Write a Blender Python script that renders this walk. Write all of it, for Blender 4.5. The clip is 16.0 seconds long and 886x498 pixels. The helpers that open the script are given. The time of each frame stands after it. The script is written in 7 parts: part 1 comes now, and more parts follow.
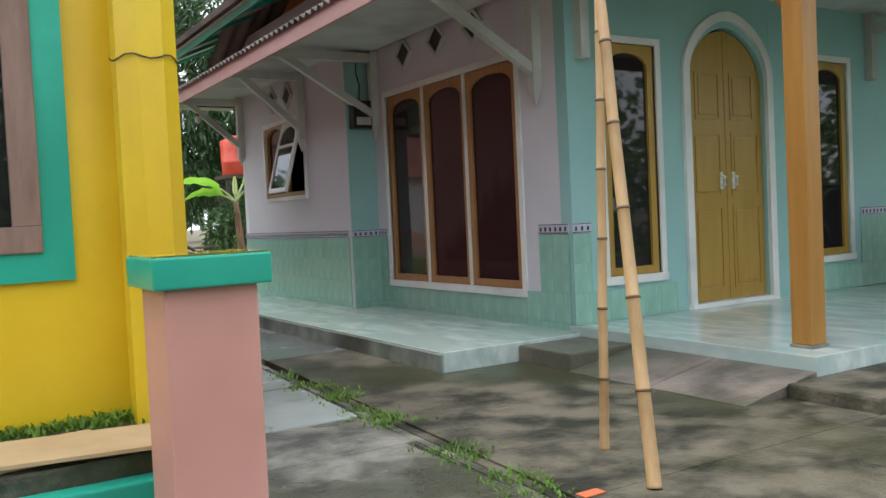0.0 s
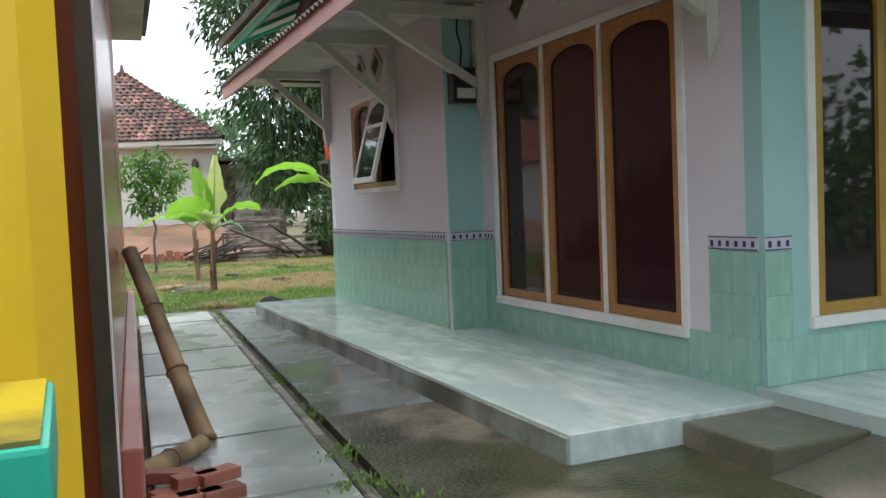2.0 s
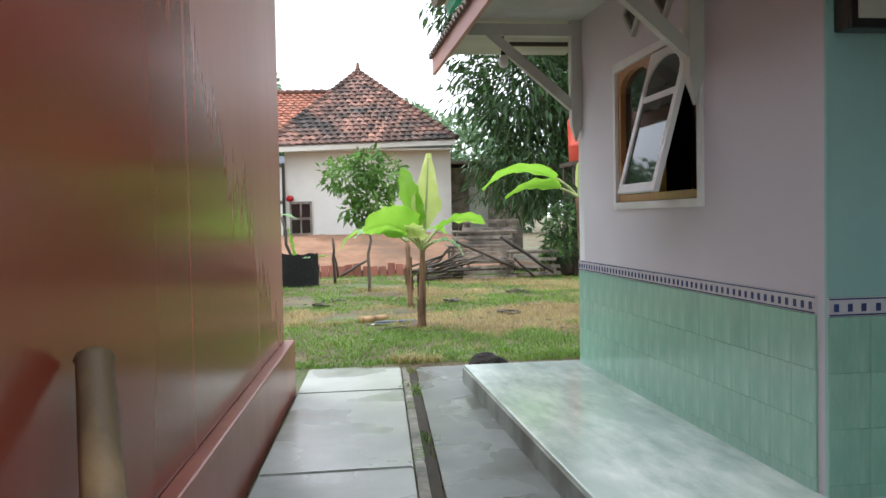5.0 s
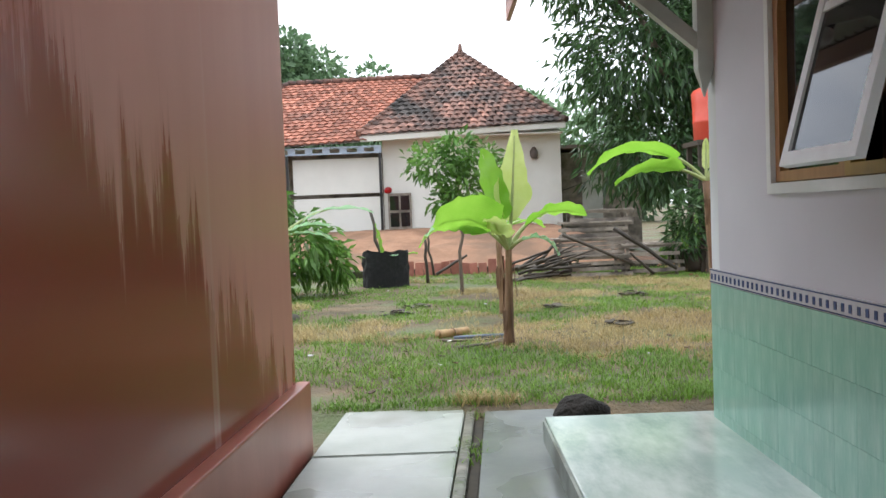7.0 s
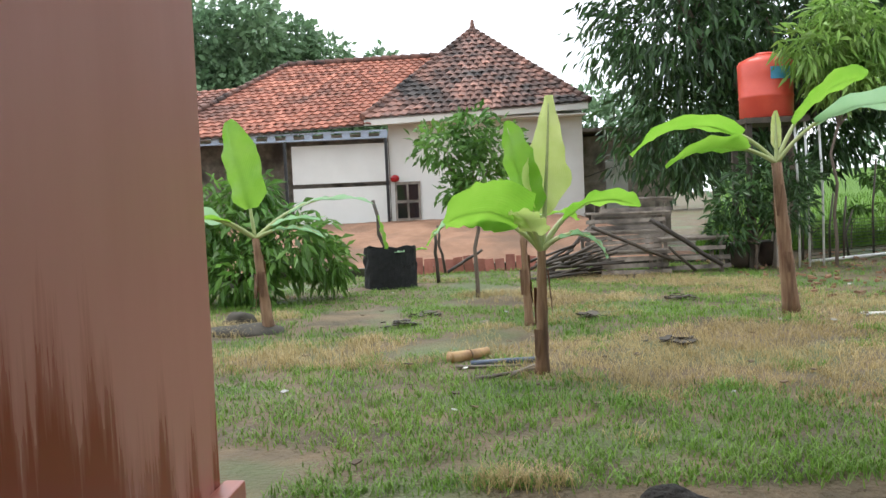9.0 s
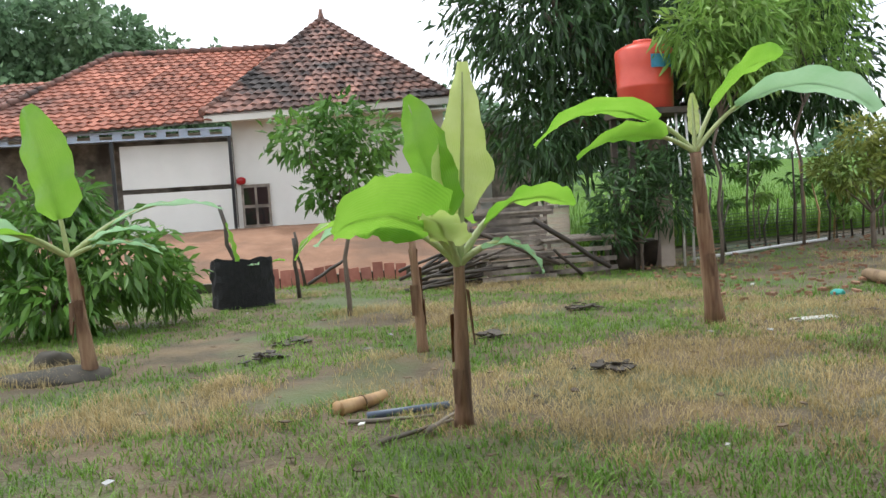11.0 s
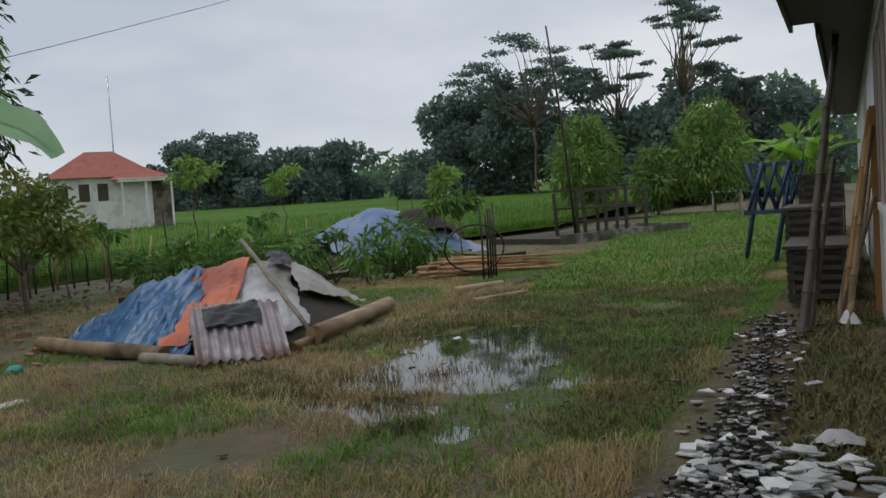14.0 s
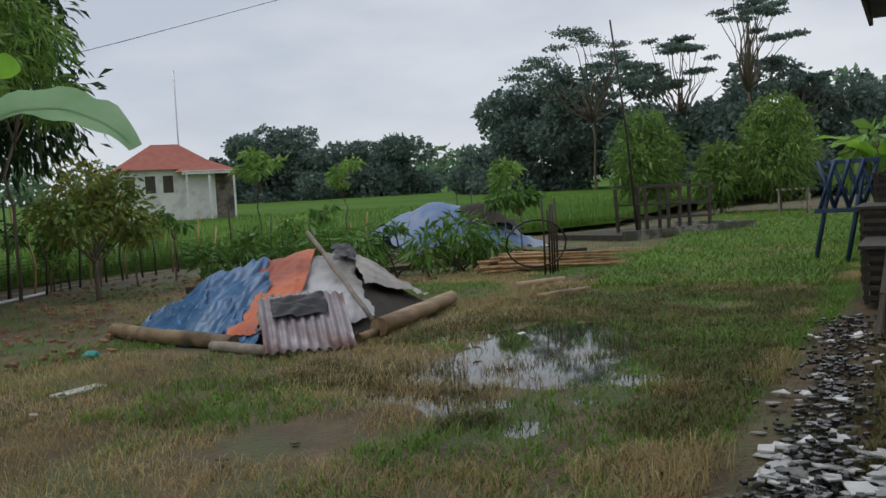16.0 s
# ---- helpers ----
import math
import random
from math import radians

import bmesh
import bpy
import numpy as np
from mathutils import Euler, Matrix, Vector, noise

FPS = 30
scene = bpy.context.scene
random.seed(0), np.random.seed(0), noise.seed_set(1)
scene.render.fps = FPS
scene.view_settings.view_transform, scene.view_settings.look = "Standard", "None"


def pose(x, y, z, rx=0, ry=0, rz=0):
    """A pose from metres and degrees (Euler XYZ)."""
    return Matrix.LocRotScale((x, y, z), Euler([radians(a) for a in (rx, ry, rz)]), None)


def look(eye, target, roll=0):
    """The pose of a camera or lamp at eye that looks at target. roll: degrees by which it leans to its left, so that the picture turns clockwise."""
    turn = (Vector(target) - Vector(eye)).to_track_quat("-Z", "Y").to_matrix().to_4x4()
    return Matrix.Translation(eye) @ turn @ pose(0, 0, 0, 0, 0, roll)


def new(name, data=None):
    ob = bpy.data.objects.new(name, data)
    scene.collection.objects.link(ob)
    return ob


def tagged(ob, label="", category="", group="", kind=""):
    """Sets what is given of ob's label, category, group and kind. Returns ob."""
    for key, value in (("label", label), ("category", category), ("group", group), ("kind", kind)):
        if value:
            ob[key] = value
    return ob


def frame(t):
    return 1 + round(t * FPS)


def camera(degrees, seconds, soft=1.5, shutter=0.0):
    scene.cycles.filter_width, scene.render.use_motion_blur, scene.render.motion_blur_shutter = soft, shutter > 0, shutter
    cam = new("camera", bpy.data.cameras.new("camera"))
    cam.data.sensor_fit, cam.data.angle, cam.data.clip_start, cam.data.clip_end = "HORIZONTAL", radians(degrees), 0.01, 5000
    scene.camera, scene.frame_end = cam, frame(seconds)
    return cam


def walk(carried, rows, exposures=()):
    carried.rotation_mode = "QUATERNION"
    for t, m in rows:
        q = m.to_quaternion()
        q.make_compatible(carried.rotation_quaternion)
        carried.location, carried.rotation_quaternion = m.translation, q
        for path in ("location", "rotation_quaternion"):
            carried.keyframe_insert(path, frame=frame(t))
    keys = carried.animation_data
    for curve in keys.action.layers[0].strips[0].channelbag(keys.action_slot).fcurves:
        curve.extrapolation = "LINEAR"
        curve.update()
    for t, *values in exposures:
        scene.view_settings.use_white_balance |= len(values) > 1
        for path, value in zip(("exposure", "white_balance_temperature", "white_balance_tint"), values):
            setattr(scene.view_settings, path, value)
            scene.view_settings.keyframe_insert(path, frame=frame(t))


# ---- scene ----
cam = camera(54.9, 16.0)
PATH = [
    (0, (1.16, 1.216, 1.142), (2.207, 2.918, 1.069), -2.7),
    (0.5, (1.427, 1.579, 1.162), (2.631, 3.172, 1.042), -3.7),
    (1, (1.731, 2.061, 1.287), (3.007, 3.599, 1.201), -3.7),
    (1.5, (1.866, 2.55, 1.3), (2.971, 4.211, 1.155), -2.7),
    (2, (2.216, 3.042, 1.287), (3.024, 4.869, 1.186), -2.3),
    (2.5, (2.433, 3.705, 1.282), (3.087, 5.59, 1.141), -2.1),
    (3, (2.667, 4.443, 1.293), (3.217, 6.361, 1.154), -1.9),
    (3.5, (2.83, 5.039, 1.334), (3.302, 6.979, 1.228), -1.9),
    (4, (2.941, 5.547, 1.383), (3.352, 7.502, 1.298), -1.8),
    (6.5, (3.702, 8.177, 1.442), (3.757, 10.175, 1.368), -1.4),
    (7, (3.821, 8.676, 1.443), (3.816, 10.674, 1.357), -2.2),
    (7.5, (3.855, 9.315, 1.436), (3.821, 11.312, 1.339), -2.5),
    (8, (3.872, 9.831, 1.441), (3.828, 11.827, 1.33), -2.4),
    (10.5, (3.576, 12.054, 1.464), (3.712, 14.046, 1.353), -4.2),
    (11, (3.533, 12.525, 1.46), (3.859, 14.495, 1.337), -3.7),
    (11.5, (3.631, 13.135, 1.391), (4.208, 15.046, 1.268), -3.2),
    (12, (3.636, 13.638, 1.381), (4.554, 15.412, 1.277), -3.1),
    (12.5, (3.768, 13.818, 1.414), (4.982, 15.404, 1.309), -3.9),
    (13, (3.847, 13.986, 1.393), (5.324, 15.329, 1.273), -5.0),
    (13.5, (3.81, 13.928, 1.446), (5.482, 15.02, 1.323), -4.5),
    (14, (3.974, 14.083, 1.418), (5.777, 14.943, 1.309), -3.7),
    (14.5, (3.967, 14.082, 1.409), (5.846, 14.76, 1.305), -3.2),
    (15, (3.978, 14.108, 1.402), (5.872, 14.741, 1.295), -2.9),
    (15.5, (3.917, 14.064, 1.446), (5.767, 14.815, 1.326), -3.0),
    (16, (3.927, 14.173, 1.416), (5.669, 15.149, 1.303), -3.1),
]
walk(cam, [(t, look(eye, target, roll)) for t, eye, target, roll in PATH],
     exposures=[(0, 1.55), (0.5, 1.6), (1.0, 2.0), (1.5, 1.75), (2.0, 1.5), (2.5, 1.35), (3.0, 1.5), (4, 1.7), (6.5, 1.6), (8, 1.5), (10.5, 1.35), (11, 1.3), (11.5, 1.2), (12.1, 0.25), (12.5, 0.08), (13, 0.25), (13.5, 0.0), (14, -0.12), (14.5, -0.3), (15, -0.28), (15.5, -0.1), (16, -0.05)])

# ---- world and light ----
world = bpy.data.worlds.new("overcast")
scene.world = world
world.use_nodes = True
wn, wl = world.node_tree.nodes, world.node_tree.links
wn.clear()
w_out = wn.new("ShaderNodeOutputWorld")
w_bg = wn.new("ShaderNodeBackground")
w_sky = wn.new("ShaderNodeTexSky")
w_sky.sky_type, w_sky.sun_disc = "NISHITA", False
w_sky.sun_elevation, w_sky.sun_rotation = radians(62), radians(326)
w_coord = wn.new("ShaderNodeTexCoord")
w_map = wn.new("ShaderNodeMapping")
w_map.inputs["Scale"].default_value = (1.0, 1.0, 3.2)
w_noise = wn.new("ShaderNodeTexNoise")
w_noise.inputs["Scale"].default_value, w_noise.inputs["Detail"].default_value = 2.2, 5
w_ramp = wn.new("ShaderNodeValToRGB")
w_ramp.color_ramp.elements[0].position, w_ramp.color_ramp.elements[0].color = 0.34, (5.6, 6.1, 7.0, 1)
w_ramp.color_ramp.elements[1].position, w_ramp.color_ramp.elements[1].color = 0.66, (8.6, 8.8, 9.2, 1)
w_mix = wn.new("ShaderNodeMix")
w_mix.data_type = "RGBA"
w_mix.inputs[0].default_value = 0.88
wl.new(w_coord.outputs["Generated"], w_map.inputs[0])
wl.new(w_map.outputs[0], w_noise.inputs["Vector"])
wl.new(w_noise.outputs["Fac"], w_ramp.inputs[0])
wl.new(w_sky.outputs[0], w_mix.inputs[6])
wl.new(w_ramp.outputs[0], w_mix.inputs[7])
wl.new(w_mix.outputs[2], w_bg.inputs["Color"])
w_bg.inputs["Strength"].default_value = 0.1
wl.new(w_bg.outputs[0], w_out.inputs[0])

sun = new("sun", bpy.data.lights.new("sun", "SUN"))
sun.data.energy, sun.data.angle, sun.data.color = 0.7, radians(25), (1.0, 0.97, 0.92)
sun.matrix_world = look((-15, 22, 60), (0, 0, 0))


# ---- materials ----
def mat(name, c1, c2, scale=3.0, rough=0.6, bump=0.15, bscale=40.0, metal=0.0, detail=6.0, stretch=(1, 1, 1), c3=None, wet=0.0, vary=0.0, island=0.0, spec=0.5, dist=0.004, sharp=0.18):
    """A procedural surface: two colours mixed by noise, a third in stains, fine relief, patches of gloss."""
    m = bpy.data.materials.new(name)
    m.use_nodes = True
    n, l = m.node_tree.nodes, m.node_tree.links
    b = n["Principled BSDF"]
    co = n.new("ShaderNodeTexCoord")
    mp = n.new("ShaderNodeMapping")
    mp.inputs["Scale"].default_value = stretch
    l.new(co.outputs["Object"], mp.inputs[0])
    n1 = n.new("ShaderNodeTexNoise")
    n1.inputs["Scale"].default_value, n1.inputs["Detail"].default_value, n1.inputs["Roughness"].default_value = scale, detail, 0.62
    l.new(mp.outputs[0], n1.inputs["Vector"])
    ramp = n.new("ShaderNodeValToRGB")
    ramp.color_ramp.elements[0].position, ramp.color_ramp.elements[0].color = 0.5 - sharp, (*c1, 1)
    ramp.color_ramp.elements[1].position, ramp.color_ramp.elements[1].color = 0.5 + sharp, (*c2, 1)
    l.new(n1.outputs["Fac"], ramp.inputs[0])
    colour = ramp.outputs[0]
    n2 = n.new("ShaderNodeTexNoise")
    n2.inputs["Scale"].default_value, n2.inputs["Detail"].default_value = scale * 0.31, 4
    l.new(mp.outputs[0], n2.inputs["Vector"])
    if c3:
        r2 = n.new("ShaderNodeValToRGB")
        r2.color_ramp.elements[0].position, r2.color_ramp.elements[1].position = 0.5, 0.64
        l.new(n2.outputs["Fac"], r2.inputs[0])
        mx = n.new("ShaderNodeMix")
        mx.data_type = "RGBA"
        l.new(r2.outputs[0], mx.inputs[0])
        l.new(colour, mx.inputs[6])
        mx.inputs[7].default_value = (*c3, 1)
        colour = mx.outputs[2]
    if vary or island:
        hs = n.new("ShaderNodeHueSaturation")
        mr = n.new("ShaderNodeMapRange")
        amount = vary or island
        mr.inputs[3].default_value, mr.inputs[4].default_value = 1 - amount, 1 + amount
        if vary:
            oi = n.new("ShaderNodeObjectInfo")
            l.new(oi.outputs["Random"], mr.inputs[0])
        else:
            ge = n.new("ShaderNodeNewGeometry")
            l.new(ge.outputs["Random Per Island"], mr.inputs[0])
        l.new(mr.outputs[0], hs.inputs["Value"])
        l.new(colour, hs.inputs["Color"])
        colour = hs.outputs[0]
    l.new(colour, b.inputs["Base Color"])
    b.inputs["Metallic"].default_value = metal
    b.inputs["Specular IOR Level"].default_value = spec
    if wet:
        r3 = n.new("ShaderNodeMapRange")
        r3.inputs[1].default_value, r3.inputs[2].default_value = 0.42, 0.6
        r3.inputs[3].default_value, r3.inputs[4].default_value = rough, max(0.05, rough - wet)
        l.new(n2.outputs["Fac"], r3.inputs[0])
        l.new(r3.outputs[0], b.inputs["Roughness"])
    else:
        b.inputs["Roughness"].default_value = rough
    if bump:
        n3 = n.new("ShaderNodeTexNoise")
        n3.inputs["Scale"].default_value, n3.inputs["Detail"].default_value = bscale, 5
        l.new(mp.outputs[0], n3.inputs["Vector"])
        bp = n.new("ShaderNodeBump")
        bp.inputs["Strength"].default_value, bp.inputs["Distance"].default_value = bump, dist
        l.new(n3.outputs["Fac"], bp.inputs["Height"])
        l.new(bp.outputs[0], b.inputs["Normal"])
    return m


def leaf_mat(name, c1, c2, rough=0.45, through_light=0.35, amount=0.35, scale=0.9):
    """A leaf: colour varies leaf by leaf and over the crown, and some light passes through."""
    m = mat(name, c1, c2, scale=scale, rough=rough, bump=0, island=amount)
    n, l = m.node_tree.nodes, m.node_tree.links
    b, out = n["Principled BSDF"], n["Material Output"]
    tr = n.new("ShaderNodeBsdfTranslucent")
    l.new(b.inputs["Base Color"].links[0].from_socket, tr.inputs["Color"])
    ms = n.new("ShaderNodeMixShader")
    ms.inputs[0].default_value = through_light
    l.new(b.outputs[0], ms.inputs[1])
    l.new(tr.outputs[0], ms.inputs[2])
    l.new(ms.outputs[0], out.inputs["Surface"])
    return m


def glass_mat(name, tint, rough=0.03):
    """Dark window glass in front of an unlit room: a glossy thin pane."""
    m = bpy.data.materials.new(name)
    m.use_nodes = True
    b = m.node_tree.nodes["Principled BSDF"]
    b.inputs["Base Color"].default_value = (*tint, 1)
    b.inputs["Roughness"].default_value = rough
    b.inputs["Transmission Weight"].default_value = 0.12
    b.inputs["IOR"].default_value = 1.45
    return m


M_MINT = mat("mint_wall_paint", (0.28, 0.50, 0.485), (0.33, 0.55, 0.535), 1.3, 0.5, 0.08, 25, c3=(0.26, 0.47, 0.455))
M_LILAC = mat("pale_lilac_wall_paint", (0.60, 0.57, 0.61), (0.67, 0.64, 0.68), 0.9, 0.5, 0.1, 20, c3=(0.57, 0.54, 0.58))
M_WHITEWALL = mat("grey_white_plaster", (0.73, 0.755, 0.775), (0.82, 0.84, 0.86), 2.6, 0.65, 0.12, 18, c3=(0.56, 0.56, 0.53), stretch=(1, 1, 0.3), detail=10)
M_TILE = mat("mint_wall_tile", (0.235, 0.45, 0.36), (0.34, 0.56, 0.47), 5.0, 0.16, 0.02, 8, vary=0.05, c3=(0.21, 0.44, 0.34), stretch=(5, 5, 0.9))
M_FLOORTILE = mat("marbled_floor_tile", (0.36, 0.46, 0.43), (0.66, 0.74, 0.71), 4.2, 0.13, 0.02, 6, detail=11, stretch=(1.6, 0.55, 1), c3=(0.42, 0.53, 0.50))
M_WHITE = mat("white_paint", (0.72, 0.72, 0.70), (0.80, 0.80, 0.78), 4, 0.5, 0.1, 60, c3=(0.60, 0.60, 0.57))
M_CREAM = mat("cream_beam_paint", (0.50, 0.51, 0.47), (0.60, 0.61, 0.56), 3, 0.55, 0.15, 40, c3=(0.40, 0.40, 0.36))
M_FASCIA = mat("salmon_fascia_paint", (0.50, 0.26, 0.22), (0.60, 0.34, 0.29), 3, 0.5, 0.2, 30, c3=(0.36, 0.20, 0.17), stretch=(1, 0.2, 1))
M_OCHRE = mat("ochre_door_paint", (0.36, 0.21, 0.035), (0.43, 0.26, 0.05), 5, 0.35, 0.1, 30, stretch=(3, 3, 0.3))
M_POST = mat("orange_varnished_post", (0.36, 0.165, 0.035), (0.44, 0.22, 0.055), 4, 0.35, 0.1, 30, stretch=(3, 3, 0.3))
M_WINWOOD = mat("varnished_window_wood", (0.33, 0.15, 0.05), (0.42, 0.21, 0.08), 5, 0.35, 0.15, 40, stretch=(4, 4, 0.4))
M_PANE = glass_mat("dark_window_glass", (0.02, 0.018, 0.02))
M_PANE2 = glass_mat("reddish_curtained_glass", (0.032, 0.014, 0.018), 0.05)
# Near-black stands in for the shade of the unlit rooms.
M_ROOMSHADE = mat("unlit_room_shade", (0.03, 0.026, 0.028), (0.05, 0.04, 0.042), 2, 0.9, 0)
M_BORDER = mat("lilac_border_tile", (0.52, 0.50, 0.56), (0.62, 0.60, 0.65), 9, 0.2, 0, c3=(0.48, 0.44, 0.52))
M_NAVY = mat("navy_tile_motif", (0.03, 0.05, 0.16), (0.05, 0.07, 0.2), 9, 0.2, 0)
M_YELLOW = mat("glossy_yellow_paint", (0.78, 0.52, 0.02), (0.86, 0.60, 0.03), 1.6, 0.28, 0.1, 12, c3=(0.72, 0.45, 0.02))
M_GREEN = mat("teal_green_paint", (0.02, 0.42, 0.29), (0.03, 0.50, 0.35), 2.5, 0.3, 0.12, 14, c3=(0.02, 0.36, 0.25))
M_PINK = mat("salmon_pink_paint", (0.66, 0.33, 0.28), (0.74, 0.39, 0.33), 2.0, 0.45, 0.12, 18, c3=(0.60, 0.29, 0.24))
# Dry wall paint, lightened and pinked to include the sky's sheen on the gloss.
M_RED = mat("brown_red_wall_paint", (0.47, 0.20, 0.15), (0.54, 0.25, 0.19), 1.5, 0.38, 0.1, 9, stretch=(1, 1, 0.14))


def rain_streaks(m):
    """Wet runs: the wall is soaked dark and glossy up to an edge of drips that falls towards the yard."""
    n, l = m.node_tree.nodes, m.node_tree.links
    b = n["Principled BSDF"]
    co = n.new("ShaderNodeTexCoord")
    mp = n.new("ShaderNodeMapping")
    mp.inputs["Scale"].default_value = (6.5, 6.5, 0.32)
    l.new(co.outputs["Object"], mp.inputs[0])
    ns = n.new("ShaderNodeTexNoise")
    ns.inputs["Scale"].default_value, ns.inputs["Detail"].default_value, ns.inputs["Roughness"].default_value = 1.0, 6, 0.66
    l.new(mp.outputs[0], ns.inputs["Vector"])
    sp = n.new("ShaderNodeSeparateXYZ")
    l.new(co.outputs["Object"], sp.inputs[0])
    ad = n.new("ShaderNodeMath")
    ad.operation = "MULTIPLY_ADD"
    ad.inputs[1].default_value = 2.3
    l.new(ns.outputs["Fac"], ad.inputs[0])
    l.new(sp.outputs["Z"], ad.inputs[2])
    ay = n.new("ShaderNodeMath")
    ay.operation = "MULTIPLY_ADD"
    ay.inputs[1].default_value = 0.62
    l.new(sp.outputs["Y"], ay.inputs[0])
    l.new(ad.outputs[0], ay.inputs[2])
    mr = n.new("ShaderNodeMapRange")
    mr.inputs[1].default_value, mr.inputs[2].default_value = 9.95, 10.3
    l.new(ay.outputs[0], mr.inputs[0])
    mx = n.new("ShaderNodeMix")
    mx.data_type = "RGBA"
    l.new(mr.outputs[0], mx.inputs[0])
    mx.inputs[6].default_value = (0.255, 0.05, 0.028, 1)
    # Above the drips: the dry colour with the sheen painted in.
    l.new(b.inputs["Base Color"].links[0].from_socket, mx.inputs[7])
    mp2 = n.new("ShaderNodeMapping")
    mp2.inputs["Scale"].default_value = (5.0, 5.0, 0.06)
    l.new(co.outputs["Object"], mp2.inputs[0])
    run = n.new("ShaderNodeTexNoise")
    run.inputs["Scale"].default_value, run.inputs["Detail"].default_value = 1.0, 2
    l.new(mp2.outputs[0], run.inputs["Vector"])
    lime = n.new("ShaderNodeMapRange")
    lime.inputs[1].default_value, lime.inputs[2].default_value = 0.655, 0.69
    lime.inputs[4].default_value = 0.45
    l.new(run.outputs["Fac"], lime.inputs[0])
    m2 = n.new("ShaderNodeMix")
    m2.data_type = "RGBA"
    l.new(lime.outputs[0], m2.inputs[0])
    l.new(mx.outputs[2], m2.inputs[6])
    m2.inputs[7].default_value = (0.55, 0.34, 0.29, 1)
    l.new(m2.outputs[2], b.inputs["Base Color"])
    rr = n.new("ShaderNodeMapRange")
    rr.inputs[3].default_value, rr.inputs[4].default_value = 0.2, 0.36
    l.new(mr.outputs[0], rr.inputs[0])
    l.new(rr.outputs[0], b.inputs["Roughness"])


rain_streaks(M_RED)
M_PLINTH = mat("red_plinth_paint", (0.30, 0.085, 0.06), (0.42, 0.15, 0.11), 2.0, 0.3, 0.1, 9, stretch=(1, 1, 0.3))
M_CONC = mat("wet_stained_concrete", (0.07, 0.07, 0.055), (0.30, 0.285, 0.24), 3.4, 0.6, 0.4, 22, c3=(0.085, 0.09, 0.065), wet=0.5, detail=11, dist=0.012, sharp=0.11)
M_MOSSCONC = mat("mossy_concrete", (0.022, 0.022, 0.014), (0.15, 0.132, 0.095), 2.2, 0.62, 0.7, 34, c3=(0.046, 0.05, 0.022), spec=0.4, wet=0.34, detail=13, dist=0.016, sharp=0.085)
M_SLAB = mat("pale_paving_slab", (0.33, 0.37, 0.34), (0.45, 0.49, 0.46), 2.2, 0.5, 0.3, 30, c3=(0.25, 0.28, 0.25), wet=0.34, vary=0.08, detail=10)
M_DARKCONC = mat("dark_wet_strip", (0.13, 0.15, 0.155), (0.20, 0.22, 0.22), 1.8, 0.5, 0.35, 20, c3=(0.085, 0.095, 0.085), wet=0.36, detail=10, sharp=0.12)
M_SOIL = mat("dark_drain_soil", (0.03, 0.028, 0.02), (0.06, 0.05, 0.035), 8, 0.8, 0.5, 40)
M_BAMBOO = mat("dry_bamboo", (0.42, 0.25, 0.11), (0.58, 0.38, 0.19), 6, 0.45, 0.15, 50, stretch=(2, 2, 0.5), c3=(0.30, 0.17, 0.08))
M_BAMBOO2 = mat("weathered_bamboo", (0.23, 0.15, 0.075), (0.38, 0.27, 0.14), 5, 0.6, 0.3, 40, stretch=(2, 2, 0.5), c3=(0.13, 0.09, 0.05), vary=0.2)
M_GREYWOOD = mat("grey_weathered_wood", (0.18, 0.15, 0.12), (0.38, 0.33, 0.275), 5, 0.75, 0.3, 40, c3=(0.10, 0.085, 0.07), vary=0.25)
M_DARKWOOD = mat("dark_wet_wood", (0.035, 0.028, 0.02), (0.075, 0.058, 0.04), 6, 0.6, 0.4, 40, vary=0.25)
M_SHEET = mat("corrugated_roof_sheet", (0.16, 0.13, 0.115), (0.26, 0.20, 0.17), 3, 0.6, 0.2, 30, c3=(0.10, 0.08, 0.07))
M_ORANGE = mat("orange_gable_paint", (0.60, 0.27, 0.13), (0.68, 0.33, 0.17), 2, 0.5, 0.1, 20)
M_BLACK = mat("black_plastic", (0.012, 0.012, 0.013), (0.022, 0.022, 0.024), 8, 0.3, 0)
M_RUBBER = mat("tyre_rubber", (0.012, 0.012, 0.012), (0.025, 0.025, 0.025), 12, 0.75, 0.2, 60)
M_STEEL = mat("brushed_steel", (0.45, 0.45, 0.46), (0.55, 0.55, 0.56), 8, 0.3, 0.05, 60, metal=1)
M_REDLENS = mat("red_lamp_lens", (0.32, 0.01, 0.012), (0.42, 0.015, 0.018), 9, 0.12, 0)
M_CARD = mat("wet_cardboard", (0.50, 0.34, 0.18), (0.60, 0.43, 0.25), 3, 0.7, 0.2, 30, c3=(0.40, 0.26, 0.13))


# ---- mesh helpers ----
def box(bm, x0, x1, y0, y1, z0, z1, m=None, bevel=0.0):
    r = bmesh.ops.create_cube(bm, size=1.0)
    vs = r["verts"]
    bmesh.ops.scale(bm, vec=(x1 - x0, y1 - y0, z1 - z0), verts=vs)
    bmesh.ops.translate(bm, vec=((x0 + x1) / 2, (y0 + y1) / 2, (z0 + z1) / 2), verts=vs)
    if bevel:
        es = list({e for v in vs for e in v.link_edges})
        out = bmesh.ops.bevel(bm, geom=es, offset=bevel, segments=2, affect="EDGES", profile=0.6)
        vs = list({v for f in out["faces"] for v in f.verts} | {v for v in vs if v.is_valid})
    if m is not None:
        bmesh.ops.transform(bm, matrix=m, verts=vs)
    return vs


def cube(x0, x1, y0, y1, z0, z1, m=None, bevel=0.0):
    bm = bmesh.new()
    box(bm, x0, x1, y0, y1, z0, z1, m, bevel)
    return bm


